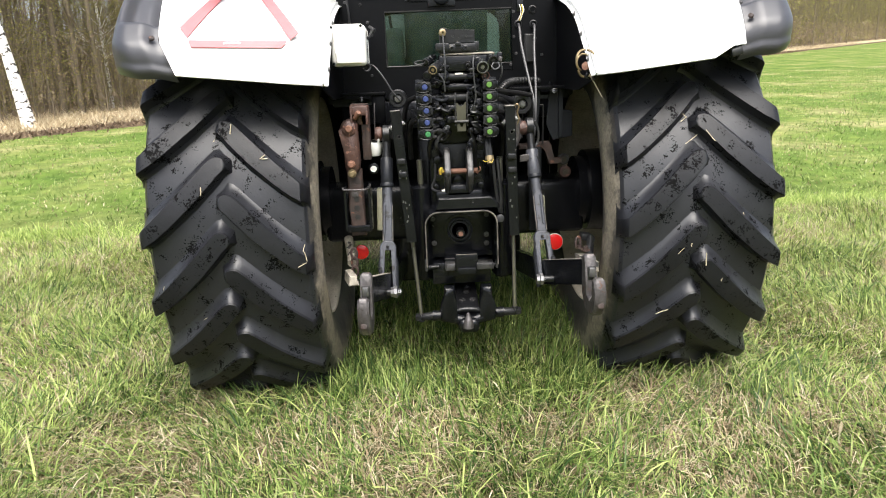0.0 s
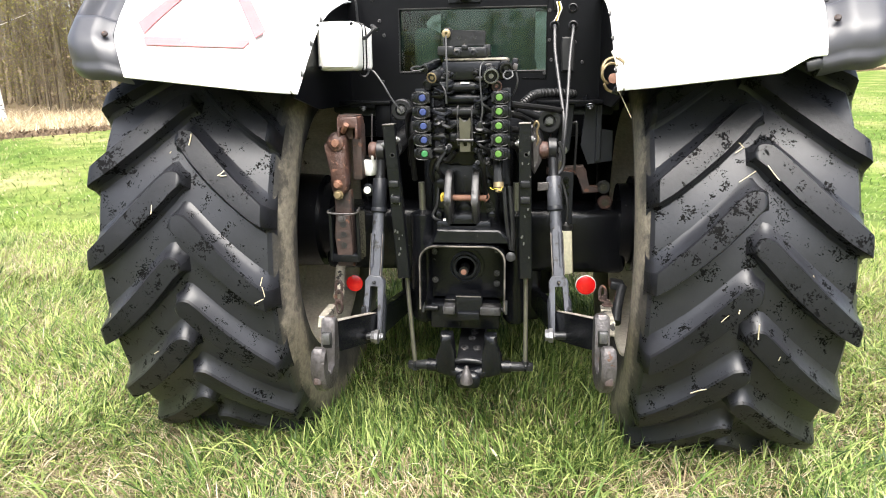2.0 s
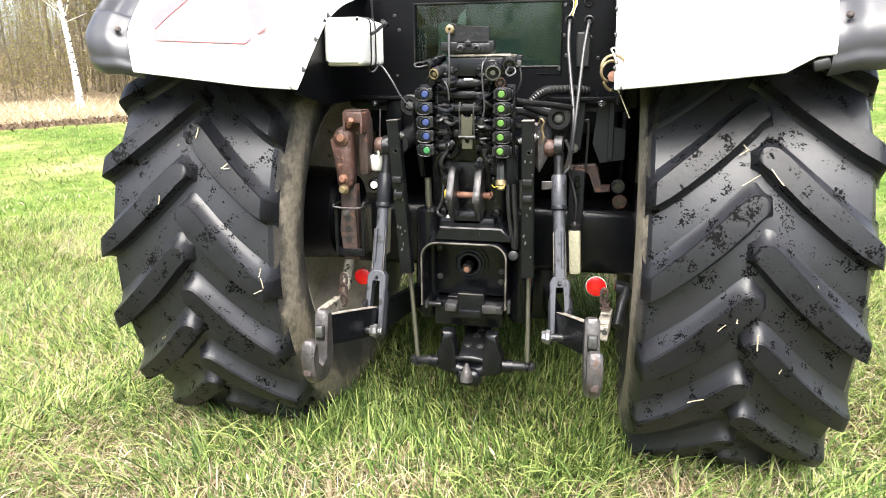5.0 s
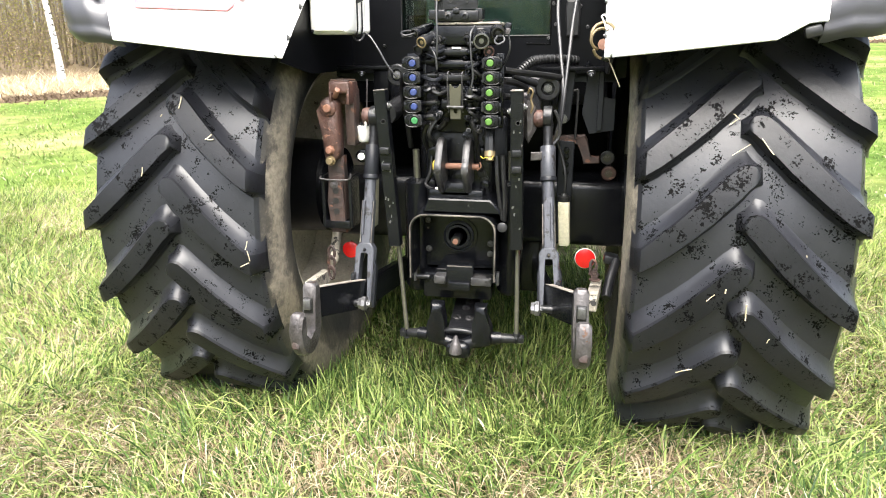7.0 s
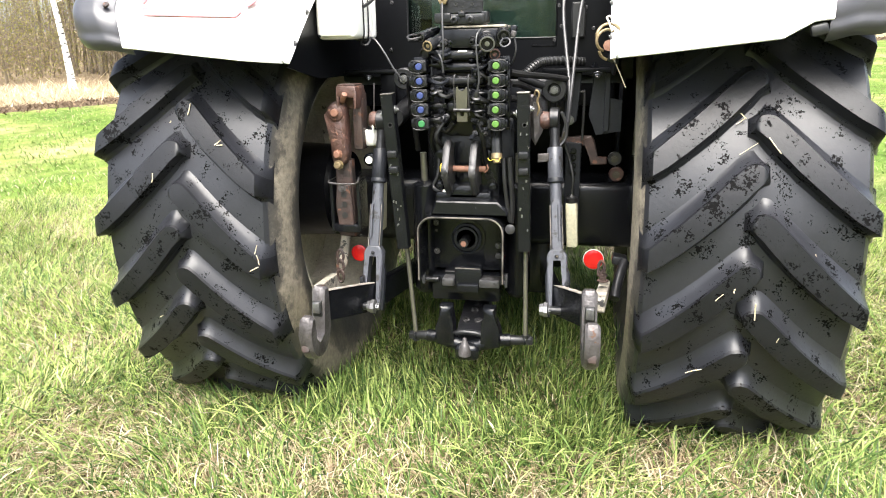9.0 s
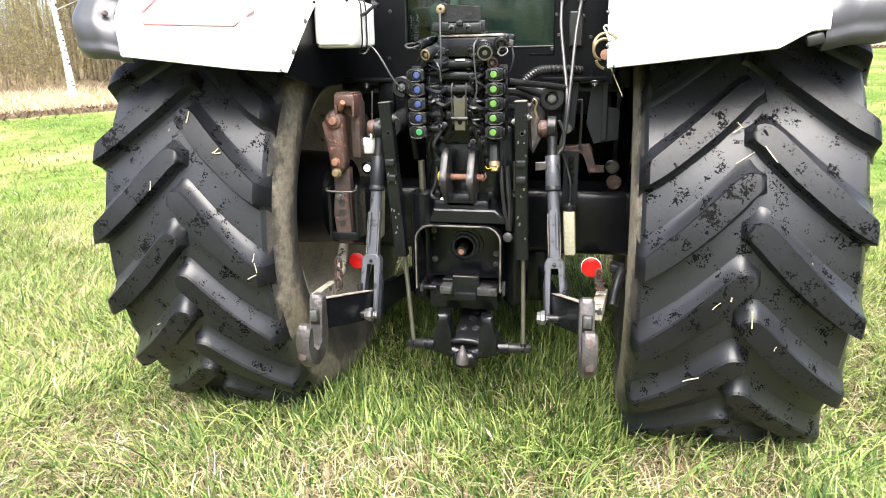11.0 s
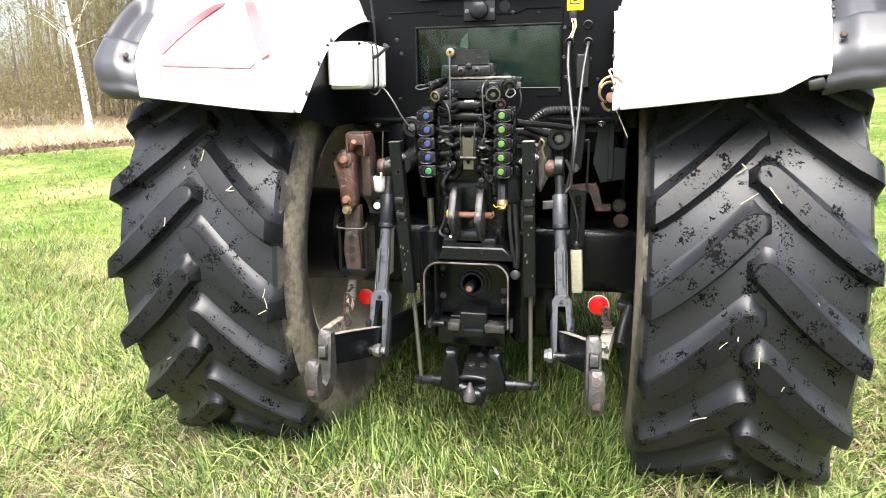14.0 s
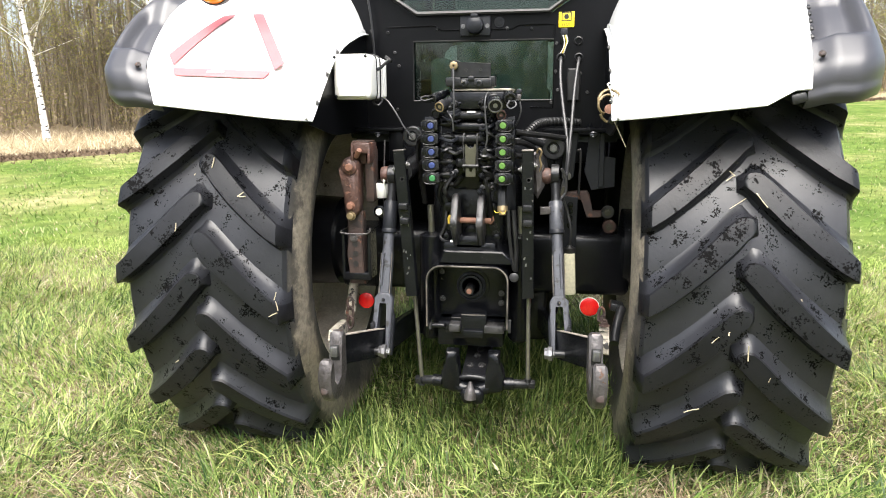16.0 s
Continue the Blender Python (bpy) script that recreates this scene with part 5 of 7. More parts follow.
plate(bm, [(-0.462, 0.745), (-0.470, 0.82), (-0.462, 0.895), (-0.410, 0.895), (-0.404, 0.745)], 0.022, pose(0, -0.585, 0), 0.004)
hp = P("hole_plate", bm, DARKRUST, "rusty plate with a row of holes")
for z in (0.785, 0.825, 0.862):
    P("plate_hole", lathe(B(), (-0.435, -0.5965, z), (0, -1, 0), [(0, 0.0115), (0.001, 0.0115), (0.001, 0.009), (-0.012, 0.008)], 12), INK, parent=hp)
bolt((-0.440, -0.597, 0.885), r=0.010, mat=STEEL)
# reservoir cup
bm = B()
lathe(bm, (-0.352, -0.50, 1.030), (0, 0, 1), [(0, 0.020), (0.006, 0.026), (0.050, 0.033), (0.055, 0.033), (0.058, 0.026)], 18)
cup = P("white_cup", bm, TANKW, "small dirty white plastic cup")
P("cup_lid", lathe(B(), (-0.345, -0.50, 1.088), (0, 0, 1), [(0, 0.019), (0.012, 0.018), (0.014, 0.006)], 16), HOSE, parent=cup)
P("white_strap", hose(B(), [(-0.335, -0.525, 1.080), (-0.332, -0.535, 1.105), (-0.336, -0.535, 1.125)], 0.005, 6), TANKW, parent=cup)
P("white_button", lathe(B(), (-0.332, -0.525, 1.128), (0, -1, 0.2), [(0, 0.010), (0.006, 0.010), (0.007, 0.001)], 14), TANKW, parent=cup)
P("white_washer", lathe(B(), (-0.362, -0.505, 0.975), (0, -1, 0), [(0, 0.0135), (0.006, 0.0135), (0.007, 0.006), (0.003, 0.005)], 16), TANKW, "white round washer")
P("washer_mount", lathe(B(), (-0.362, -0.48, 0.975), (0, -1, 0), [(0, 0.024), (0.02, 0.024), (0.022, 0.018)], 16), BLACK)
P("thin_rod", rod(B(), (-0.350, -0.46, 1.14), (-0.345, -0.46, 1.25), 0.003, n=8), STEEL)
P("thin_rod", rod(B(), (-0.345, -0.46, 1.145), (-0.315, -0.46, 1.125), 0.003, n=8), STEEL)
bm = B()
box(bm, (-0.42, -0.30, 1.286), (0.24, 0.08, 0.014), bev=0.002)
box(bm, (-0.335, -0.30, 1.22), (0.06, 0.03, 0.13), bev=0.004)
P("cross_bracket", bm, PANEL, "black cross bracket under the cab")
bolt((-0.41, -0.32, 1.270), (0, -0.3, -1), 0.010, 0.010)
bm = B()
box(bm, (-0.352, -0.40, 0.78), (0.024, 0.05, 0.19), (0, 3, 0), 0.005)
P("yellowed_bottle", bm, YELLOWED, "yellowed plastic bottle")
bm = B()
lathe(bm, (-0.445, -0.430, 0.592), (0, -1, 0), [(0, 0.033), (0.006, 0.033), (0.008, 0.029), (0.009, 0.001)], 28)
P("rear_reflector", bm, RED, "round red reflector")
# washer tank on the mudguard
bm = B()
box(bm, (-0.427, -0.555, 1.484), (0.140, 0.110, 0.162), (0, 0, 0), 0.020, 4)
box(bm, (-0.424, -0.613, 1.436), (0.104, 0.012, 0.046), (0, 0, 0), 0.006, 3)
box(bm, (-0.432, -0.430, 1.484), (0.122, 0.200, 0.150), (0, 0, 0), 0.014, 3)
tank = P("washer_tank", bm, TANKW, "white plastic washer tank with a black strap")
for y in (-0.470, -0.415, -0.360):
    P("tank_rib", box(B(), (-0.428, y, 1.484), (0.136, 0.036, 0.158 - 0.06 * (y + 0.47)), (0, 0, 0), 0.012, 3), TANKW, parent=tank)
for y in (-0.493, -0.440):
    P("tank_cord", hose(B(), [(-0.40, y, 1.563), (-0.366, y, 1.560), (-0.362, y, 1.48), (-0.366, y, 1.406), (-0.40, y, 1.403)], 0.003, 6), HOSE, "thin black cord round the tank", parent=tank)
P("tank_strap", hose(B(), [(-0.352, -0.520, 1.512), (-0.346, -0.485, 1.522), (-0.338, -0.440, 1.542), (-0.336, -0.400, 1.556), (-0.352, -0.39, 1.566)], 0.0065, 6), HOSE, "black rubber strap", parent=tank)
P("strap_hook", box(B(), (-0.335, -0.405, 1.552), (0.022, 0.030, 0.016), (0, 20, 0), 0.004), HOSE, parent=tank)
P("tank_cap", lathe(B(), (-0.405, -0.47, 1.556), (0, 0, 1), [(0, 0.030), (0.004, 0.032), (0.014, 0.032), (0.016, 0.028)], 20), HOSE, parent=tank)
for x, z in ((-0.488, 1.553), (-0.486, 1.414), (-0.372, 1.556)):
    P("tank_screw", lathe(B(), (x, -0.609, z), (0, -1, 0), [(0, 0.006), (0.004, 0.005), (0.005, 0.001)], 10), BLACK, parent=tank)
P("tank_clip", hose(B(), [(-0.385, -0.47, 1.406), (-0.378, -0.48, 1.388), (-0.360, -0.48, 1.384), (-0.352, -0.46, 1.400), (-0.362, -0.44, 1.410)], 0.004, 6), HOSE, parent=tank)
P("tank_bracket", box(B(), (-0.470, -0.48, 1.484), (0.070, 0.20, 0.10), (0, 0, 0), 0.006), PANEL, "black bracket behind the tank", parent=tank)
P("washer_pipe", hose(B(), [(-0.362, -0.44, 1.410), (-0.335, -0.45, 1.400), (-0.300, -0.46, 1.355), (-0.268, -0.46, 1.30), (-0.235, -0.45, 1.255)], 0.0038, 6), CABLE, "thin grey pipe")
P("thin_cable", hose(B(), [(-0.478, -0.20, 1.86), (-0.462, -0.20, 1.76), (-0.452, -0.20, 1.66), (-0.448, -0.20, 1.58)], 0.005, 6), HOSE)

# ---- tractor: right side ----
bm = B()
box(bm, (0.385, -0.30, 1.283), (0.26, 0.08, 0.014), bev=0.002)
P("cross_bracket", bm, PANEL, "black cross bracket under the cab")
bolt((0.452, -0.335, 1.270), (0, -0.6, -1), 0.011, 0.010)
bolt((0.440, -0.30, 1.291), (0, 0, 1), 0.012, 0.012, mat=BLACK)
bm = B()
plate(bm, [(0.340, 1.275), (0.398, 1.275), (0.384, 1.10), (0.372, 1.088), (0.345, 1.088), (0.335, 1.10)], 0.012, pose(0, -0.30, 0), 0.003)
P("hanging_strap", bm, DARKROD, "black hanging strap plate")
bm = B()
plate(bm, [(0.440, 1.27), (0.485, 1.275), (0.490, 1.18), (0.545, 1.175), (0.545, 1.06), (0.455, 1.045), (0.425, 1.12)], 0.010, pose(0, -0.28, 0), 0.002)
plate(bm, [(0.480, 1.27), (0.500, 1.275), (0.500, 1.065), (0.480, 1.055)], 0.03, pose(0, -0.285, 0), 0.002)
P("hanging_plate", bm, DARKROD, "black folded guard plate")
bolt((0.356, -0.31, 1.103), r=0.012, h=0.014)
P("wire_loop", hose(B(), [(0.310, -0.30, 1.06), (0.312, -0.30, 1.19), (0.325, -0.30, 1.205), (0.395, -0.30, 1.205), (0.408, -0.30, 1.19), (0.405, -0.30, 1.03)], 0.005, 6), HOSE)
bm = B()
plate(bm, [(0.30, 1.030), (0.440, 1.040), (0.452, 1.020), (0.462, 0.955), (0.498, 0.958), (0.500, 0.935), (0.440, 0.930), (0.425, 0.995), (0.418, 1.010), (0.30, 1.005)], 0.05, pose(0, -0.25, 0), 0.004)
P("rusty_bracket", bm, DARKRUST, "rusty bent bracket")
for c, r in (((0.531, -0.165, 0.940), 0.026), ((0.540, -0.160, 0.878), 0.028)):
    bm = B()
    lathe(bm, Vector(c) + Vector((0, 0.04, 0)), (0, -1, 0), [(0, r * 0.8), (0.03, r * 0.8), (0.03, r * 1.05), (0.042, r * 1.05), (0.046, r * 0.9), (0.047, 0.001)], 18)
    w = P("round_stud", bm, RUST if r > 0.027 else WORN, "dirty round stud")
    bolt(Vector(c) + Vector((0, -0.005, 0)), r=0.010, mat=OLIVE, parent=w)
bm = B()
plate(bm, [(0.345, 1.02), (0.405, 1.015), (0.400, 0.70), (0.375, 0.62), (0.345, 0.62)], 0.02, pose(0, -0.27, 0), 0.003)
P("side_plate", bm, DARKROD, "black side plate")
for z in (0.90, 0.93, 0.96, 0.985):
    bolt((0.375, -0.283, z), r=0.008, h=0.012, mat=BLACK)
bm = B()
box(bm, (0.380, -0.37, 0.722), (0.044, 0.05, 0.172), (0, -3, 0), 0.010)
bottle = P("yellowed_bottle", bm, YELLOWED, "yellowed translucent plastic bottle")
P("bottle_cap", lathe(B(), (0.376, -0.37, 0.806), (0, 0, 1), [(0, 0.024), (0.018, 0.024), (0.022, 0.014), (0.03, 0.008)], 16), HOSE, parent=bottle)
P("bottle_pipe", hose(B(), [(0.376, -0.37, 0.83), (0.378, -0.37, 0.90), (0.362, -0.36, 0.97), (0.340, -0.36, 1.03)], 0.006, 6), HOSE)
bm = B()
lathe(bm, (0.466, -0.270, 0.558), (0, -1, 0), [(0, 0.0415), (0.004, 0.0415), (0.006, 0.0395)], 28)
ref = P("rear_reflector", bm, WIREW, "round red reflector with a pale rim")
P("reflector_lens", lathe(B(), (0.466, -0.276, 0.558), (0, -1, 0), [(0, 0.0385), (0.004, 0.0375), (0.006, 0.033), (0.0065, 0.001)], 28), RED, parent=ref)
bm = B()
lathe(bm, (0.302, -0.32, 1.216), (0, -1, 0), [(0, 0.045), (0.05, 0.045), (0.055, 0.040), (0.055, 0.024), (0.045, 0.02)], 24)
rod(bm, (0.302, -0.345, 1.216), (0.18, -0.40, 1.262), 0.014, n=12)
ram = P("ram_eye", bm, DUSTY, "dusty ram with a round eye")
bolt((0.302, -0.36, 1.216), r=0.015, h=0.018, parent=ram)
bm = B()
lathe(bm, (-0.245, -0.36, 1.262), (0, -1, 0), [(0, 0.040), (0.05, 0.040), (0.055, 0.035), (0.055, 0.022), (0.045, 0.018)], 24)
ram = P("ram_eye", bm, DUSTY, "dusty ram with a round eye")
bolt((-0.245, -0.40, 1.262), r=0.015, h=0.018, parent=ram)
bm = B()
pts = spline([(0.20, -0.38, 1.275), (0.235, -0.36, 1.305), (0.27, -0.33, 1.315), (0.34, -0.28, 1.315), (0.40, -0.24, 1.31)], 10)
hose(bm, pts, 0.016, 10, 1, smooth=False)
for i in range(0, len(pts) - 1, 2):
    d = (pts[i + 1] - pts[i]).normalized()
    lathe(bm, pts[i], d, [(-0.003, 0.0155), (0, 0.0185), (0.003, 0.0155)], 12)
P("ribbed_hose", bm, HOSE, "black ribbed hose")
# two grey cables hanging from the cab wall
P("hanging_cable", hose(B(), [(0.320, -0.14, 1.570), (0.320, -0.19, 1.555), (0.322, -0.24, 1.47), (0.338, -0.30, 1.35), (0.356, -0.37, 1.22), (0.352, -0.38, 1.12), (0.340, -0.38, 1.06), (0.335, -0.38, 1.02)], 0.0065, 8), CABLE, "grey hanging cable")
P("hanging_cable", hose(B(), [(0.391, -0.14, 1.568), (0.390, -0.19, 1.550), (0.378, -0.25, 1.45), (0.370, -0.33, 1.32), (0.362, -0.38, 1.20), (0.355, -0.39, 1.11), (0.345, -0.39, 1.055)], 0.0065, 8), CABLE, "grey hanging cable")
for a, b in (((0.338, -0.39, 1.045), (0.330, -0.39, 1.00)), ((0.348, -0.40, 1.07), (0.338, -0.40, 1.03))):
    P("cable_end", rod(B(), a, b, 0.0075, n=10), OLIVE)
P("thin_rod", rod(B(), (0.332, -0.39, 1.00), (0.320, -0.39, 0.90), 0.003, n=8), STEEL)
P("thin_cable", hose(B(), [(0.335, -0.50, 1.15), (0.352, -0.49, 1.11), (0.352, -0.48, 1.06), (0.330, -0.49, 1.03)], 0.006, 6), CABLE)
# broken trailer socket at the right mudguard
bm = B()
for c, r, a0, a1 in (((0.478, 1.392), 0.034, 10, 190), ((0.474, 1.380), 0.030, 60, 250), ((0.482, 1.356), 0.030, 190, 340)):
    hose(bm, [(x, -0.80 - 0.01 * math.sin(x * 90), z) for x, z in arcpts(*c, r, a0, a1, 8)], 0.0045, 6, 2)
skt = P("broken_socket", bm, BRASS, "broken brass-coloured trailer socket")
P("socket_core", lathe(B(), (0.482, -0.80, 1.365), (-0.3, -1, 0.1), [(0, 0.016), (0.014, 0.016), (0.015, 0.010)], 8), RUSTBOLT, parent=skt)
P("socket_wire", hose(B(), [(0.486, -0.81, 1.405), (0.476, -0.815, 1.430), (0.470, -0.815, 1.442), (0.480, -0.81, 1.445), (0.492, -0.80, 1.42)], 0.0025, 6), WIREW, parent=skt)
P("straw_stalk", rod(B(), (0.492, -0.815, 1.335), (0.530, -0.86, 1.250), 0.0022, 0.001, n=6), STRAWM)
P("socket_flap", box(B(), (0.490, -0.80, 1.330), (0.024, 0.012, 0.026), (0, 20, 0), 0.003), BLACK, parent=skt)

# ---- tractor: cab wall fittings ----
WY = PY - 0.001
for x, z in ((-0.47, 1.69), (-0.372, 1.600), (-0.355, 1.545), (-0.19, 1.692), (0.20, 1.685), (0.30, 1.625), (-0.365, 1.365), (0.30, 1.515), (0.31, 1.44), (0.285, 1.39), (0.40, 1.505), (0.43, 1.43), (-0.40, 1.68), (0.10, 1.688)):
    P("panel_screw", lathe(B(), (x, WY + 0.002, z), (0, -1, 0), [(0, 0.0072), (0.004, 0.0072), (0.006, 0.005), (0.006, 0.003), (0.003, 0.0025)], 12), WORN if (x * 100) % 3 < 2 else DUSTY)
P("panel_seam", hose(B(), [(-0.40, WY - 0.001, 1.702), (-0.20, WY - 0.001, 1.704), (-0.17, WY - 0.001, 1.685), (0.12, WY - 0.001, 1.685), (0.15, WY - 0.001, 1.700), (0.285, WY - 0.001, 1.700)], 0.003, 6, 1, smooth=False), PANEL)
P("panel_seam", hose(B(), [(0.292, WY - 0.001, 1.70), (0.292, WY - 0.001, 1.37), (0.20, WY - 0.001, 1.372)], 0.003, 6, 1, smooth=False), PANEL)
P("window_seal", hose(B(), [(-WX, WY, WZ0), (WX, WY, WZ0), (WX, WY, WZ1), (-WX, WY, WZ1), (-WX, WY, WZ0)], 0.0035, 6, 1, smooth=False), HOSE, "black rubber seal of the low window")
bm = B()
box(bm, (-0.03, WY - 0.006, 1.700), (0.125, 0.012, 0.080), bev=0.003)
lathe(bm, (-0.03, WY - 0.012, 1.700), (0, -1, 0), [(0, 0.036), (0.030, 0.034), (0.036, 0.028), (0.040, 0.010), (0.040, 0.001)], 24)
box(bm, (-0.03, WY - 0.035, 1.735), (0.030, 0.03, 0.016), bev=0.004)
sk = P("trailer_socket", bm, DARKROD, "dark grey seven-pin trailer socket with a closed lid")
for dx in (-0.050, 0.050):
    bolt((-0.03 + dx, WY - 0.012, 1.698), r=0.006, h=0.004, parent=sk)
P("blind_plug", lathe(B(), (0.068, WY, 1.712), (0, -1, 0), [(0, 0.022), (0.003, 0.021), (0.003, 0.014), (0.005, 0.012), (0.005, 0.001)], 20), BLACK)
for x, z in ((0.320, 1.570), (0.391, 1.568), (0.388, 1.632)):
    P("cable_grommet", lathe(B(), (x, WY + 0.002, z), (0, -1, 0), [(0, 0.019), (0.006, 0.018), (0.009, 0.014), (0.002, 0.011), (-0.004, 0.010)], 18), HOSE, "black rubber grommet")
bm = B()
plate(bm, [(0.345, 1.50), (0.350, 1.525), (0.395, 1.525), (0.402, 1.50), (0.400, 1.395), (0.350, 1.395)], 0.016, pose(0, WY - 0.008, 0), 0.006)
P("vent_cover", bm, HOSE, "black plastic cover on the cab wall")
bm = B()
box(bm, (0.330, WY - 0.003, 1.652), (0.030, 0.006, 0.06), bev=0.003)
P("small_switch", bm, BLACK)
for dx, mt in ((-0.004, WIREW), (0.004, WIREY), (0.009, WIREW)):
    P("loose_wire", hose(B(), [(0.330 + dx, WY - 0.010, 1.655), (0.336 + dx, WY - 0.016, 1.630), (0.332 + dx * 0.6, WY - 0.014, 1.608), (0.322 + dx, WY - 0.010, 1.585)], 0.0022, 6), mt)
# yellow stop sticker
bm = B()
box(bm, (0.338, WY - 0.0015, 1.716), (0.062, 0.002, 0.060), bev=0.0008)
sticker = P("stop_sticker", bm, YELLOW, "yellow square sticker with a black sign and the word STOP")
bm = B()
for c, s in (((0.338, 1.7435), (0.040, 0.004)), ((0.320, 1.727), (0.004, 0.036)), ((0.356, 1.727), (0.004, 0.036)), ((0.338, 1.711), (0.040, 0.004))):
    box(bm, (c[0], WY - 0.0030, c[1]), (s[0], 0.0012, s[1]), bev=0)
P("sign_frame", bm, INK, parent=sticker)
P("sign_dot", lathe(B(), (0.338, WY - 0.0026, 1.727), (0, -1, 0), [(0, 0.010), (0.0012, 0.010)], 16), INK, parent=sticker)
txt = bpy.data.curves.new("stop_word", "FONT")
txt.body, txt.size, txt.align_x = "STOP", 0.016, "CENTER"
tob = new("stop_word_source", txt)
deps = bpy.context.evaluated_depsgraph_get()
word = bpy.data.meshes.new_from_object(tob.evaluated_get(deps))
bpy.data.objects.remove(tob)
word.materials.clear()
word.materials.append(INK)
wob = new("stop_word", word)
wob.matrix_world = pose(0.338, WY - 0.0032, 1.692, 90, 0, 0)
wob.parent = sticker

# ---- straw stuck on the tyres ----
def straw(cx, u, deg, ln, turn, r=R_TIP + 0.001, w=0.0012):
    """A stalk lying on the tread."""
    pts = []
    for f in (-0.5, 0.0, 0.5):
        pts.append(on_tyre(cx, u + math.sin(turn) * ln * f, deg + math.degrees(math.cos(turn) * ln * f / R_TIP), r + 0.002 + 0.004 * abs(f)))
    return P("straw_stalk", hose(B(), pts, w, 5), STRAWM)


for u, deg, ln, turn, w in ((0.040, 29.3, 0.040, 0.05, 0.0022), (0.158, 22.1, 0.026, 0.9, 0.0020), (0.166, 21.6, 0.022, 1.5, 0.0020), (-0.070, 14.6, 0.030, 0.05, 0.0018), (-0.02, 26.5, 0.008, 0.5, 0.0015),
                            (-0.245, -8.0, 0.018, 0.4, 0.0012), (0.292, 0.4, 0.030, 0.3, 0.0016), (0.296, -1.8, 0.035, -0.2, 0.0016), (0.280, -3.8, 0.035, 1.1, 0.0016), (-0.115, -17, 0.02, 1.0, 0.0012)):
    straw(WHEEL_LEFT, u, deg, ln, turn, w=w)
for u, deg, ln, turn, r, w in ((-0.052, 30.2, 0.030, 0.2, 0.872, 0.0018), (-0.044, 28.9, 0.022, -0.7, 0.870, 0.0018), (-0.052, 27.9, 0.028, 0.9, 0.868, 0.0018), (-0.034, 30.9, 0.020, 0.8, 0.874, 0.0014), (0.030, 22.6, 0.055, -0.6, R_TIP, 0.0016), (-0.030, 22.6, 0.060, 0.95, 0.866, 0.0013),
                               (0.012, -7.3, 0.052, -0.06, R_TIP, 0.0020), (-0.050, -3.4, 0.012, 0.1, R_TIP, 0.0022), (-0.088, -4.8, 0.030, 0.75, R_TIP, 0.0012), (-0.130, -22.2, 0.050, 1.15, R_TIP - 0.004, 0.0018), (0.16, 3, 0.020, -0.3, 0.872, 0.0016), (0.085, -13, 0.015, 0.3, R_TIP, 0.0013)):
    straw(WHEEL_RIGHT, u, deg, ln, turn, r, w)

# ---- ground and grass ----
SLOPE, SLOPE_Y = 0.040, -0.45      # tilt fitted so the far ground meets the horizon in the camera's view


def plain(y):
    return SLOPE * (y - SLOPE_Y) if y > -60 else SLOPE * (-60 - SLOPE_Y)


def ground_height(x, y):
    return plain(y) + (0.018 * math.sin(x * 1.7 + 0.6) * math.cos(y * 1.3) + 0.012 * math.sin(x * 4.1 - y * 3.3)) - 0.012


def np_height(x, y):
    return SLOPE * (y - SLOPE_Y) + (0.018 * np.sin(x * 1.7 + 0.6) * np.cos(y * 1.3) + 0.012 * np.sin(x * 4.1 - y * 3.3)) - 0.012


def edge_side(x, y):
    """Distance beyond the field's edge towards the wood."""
    return (x + 10.2) * -0.737 + (y - 13.4) * 0.676 + 3.0


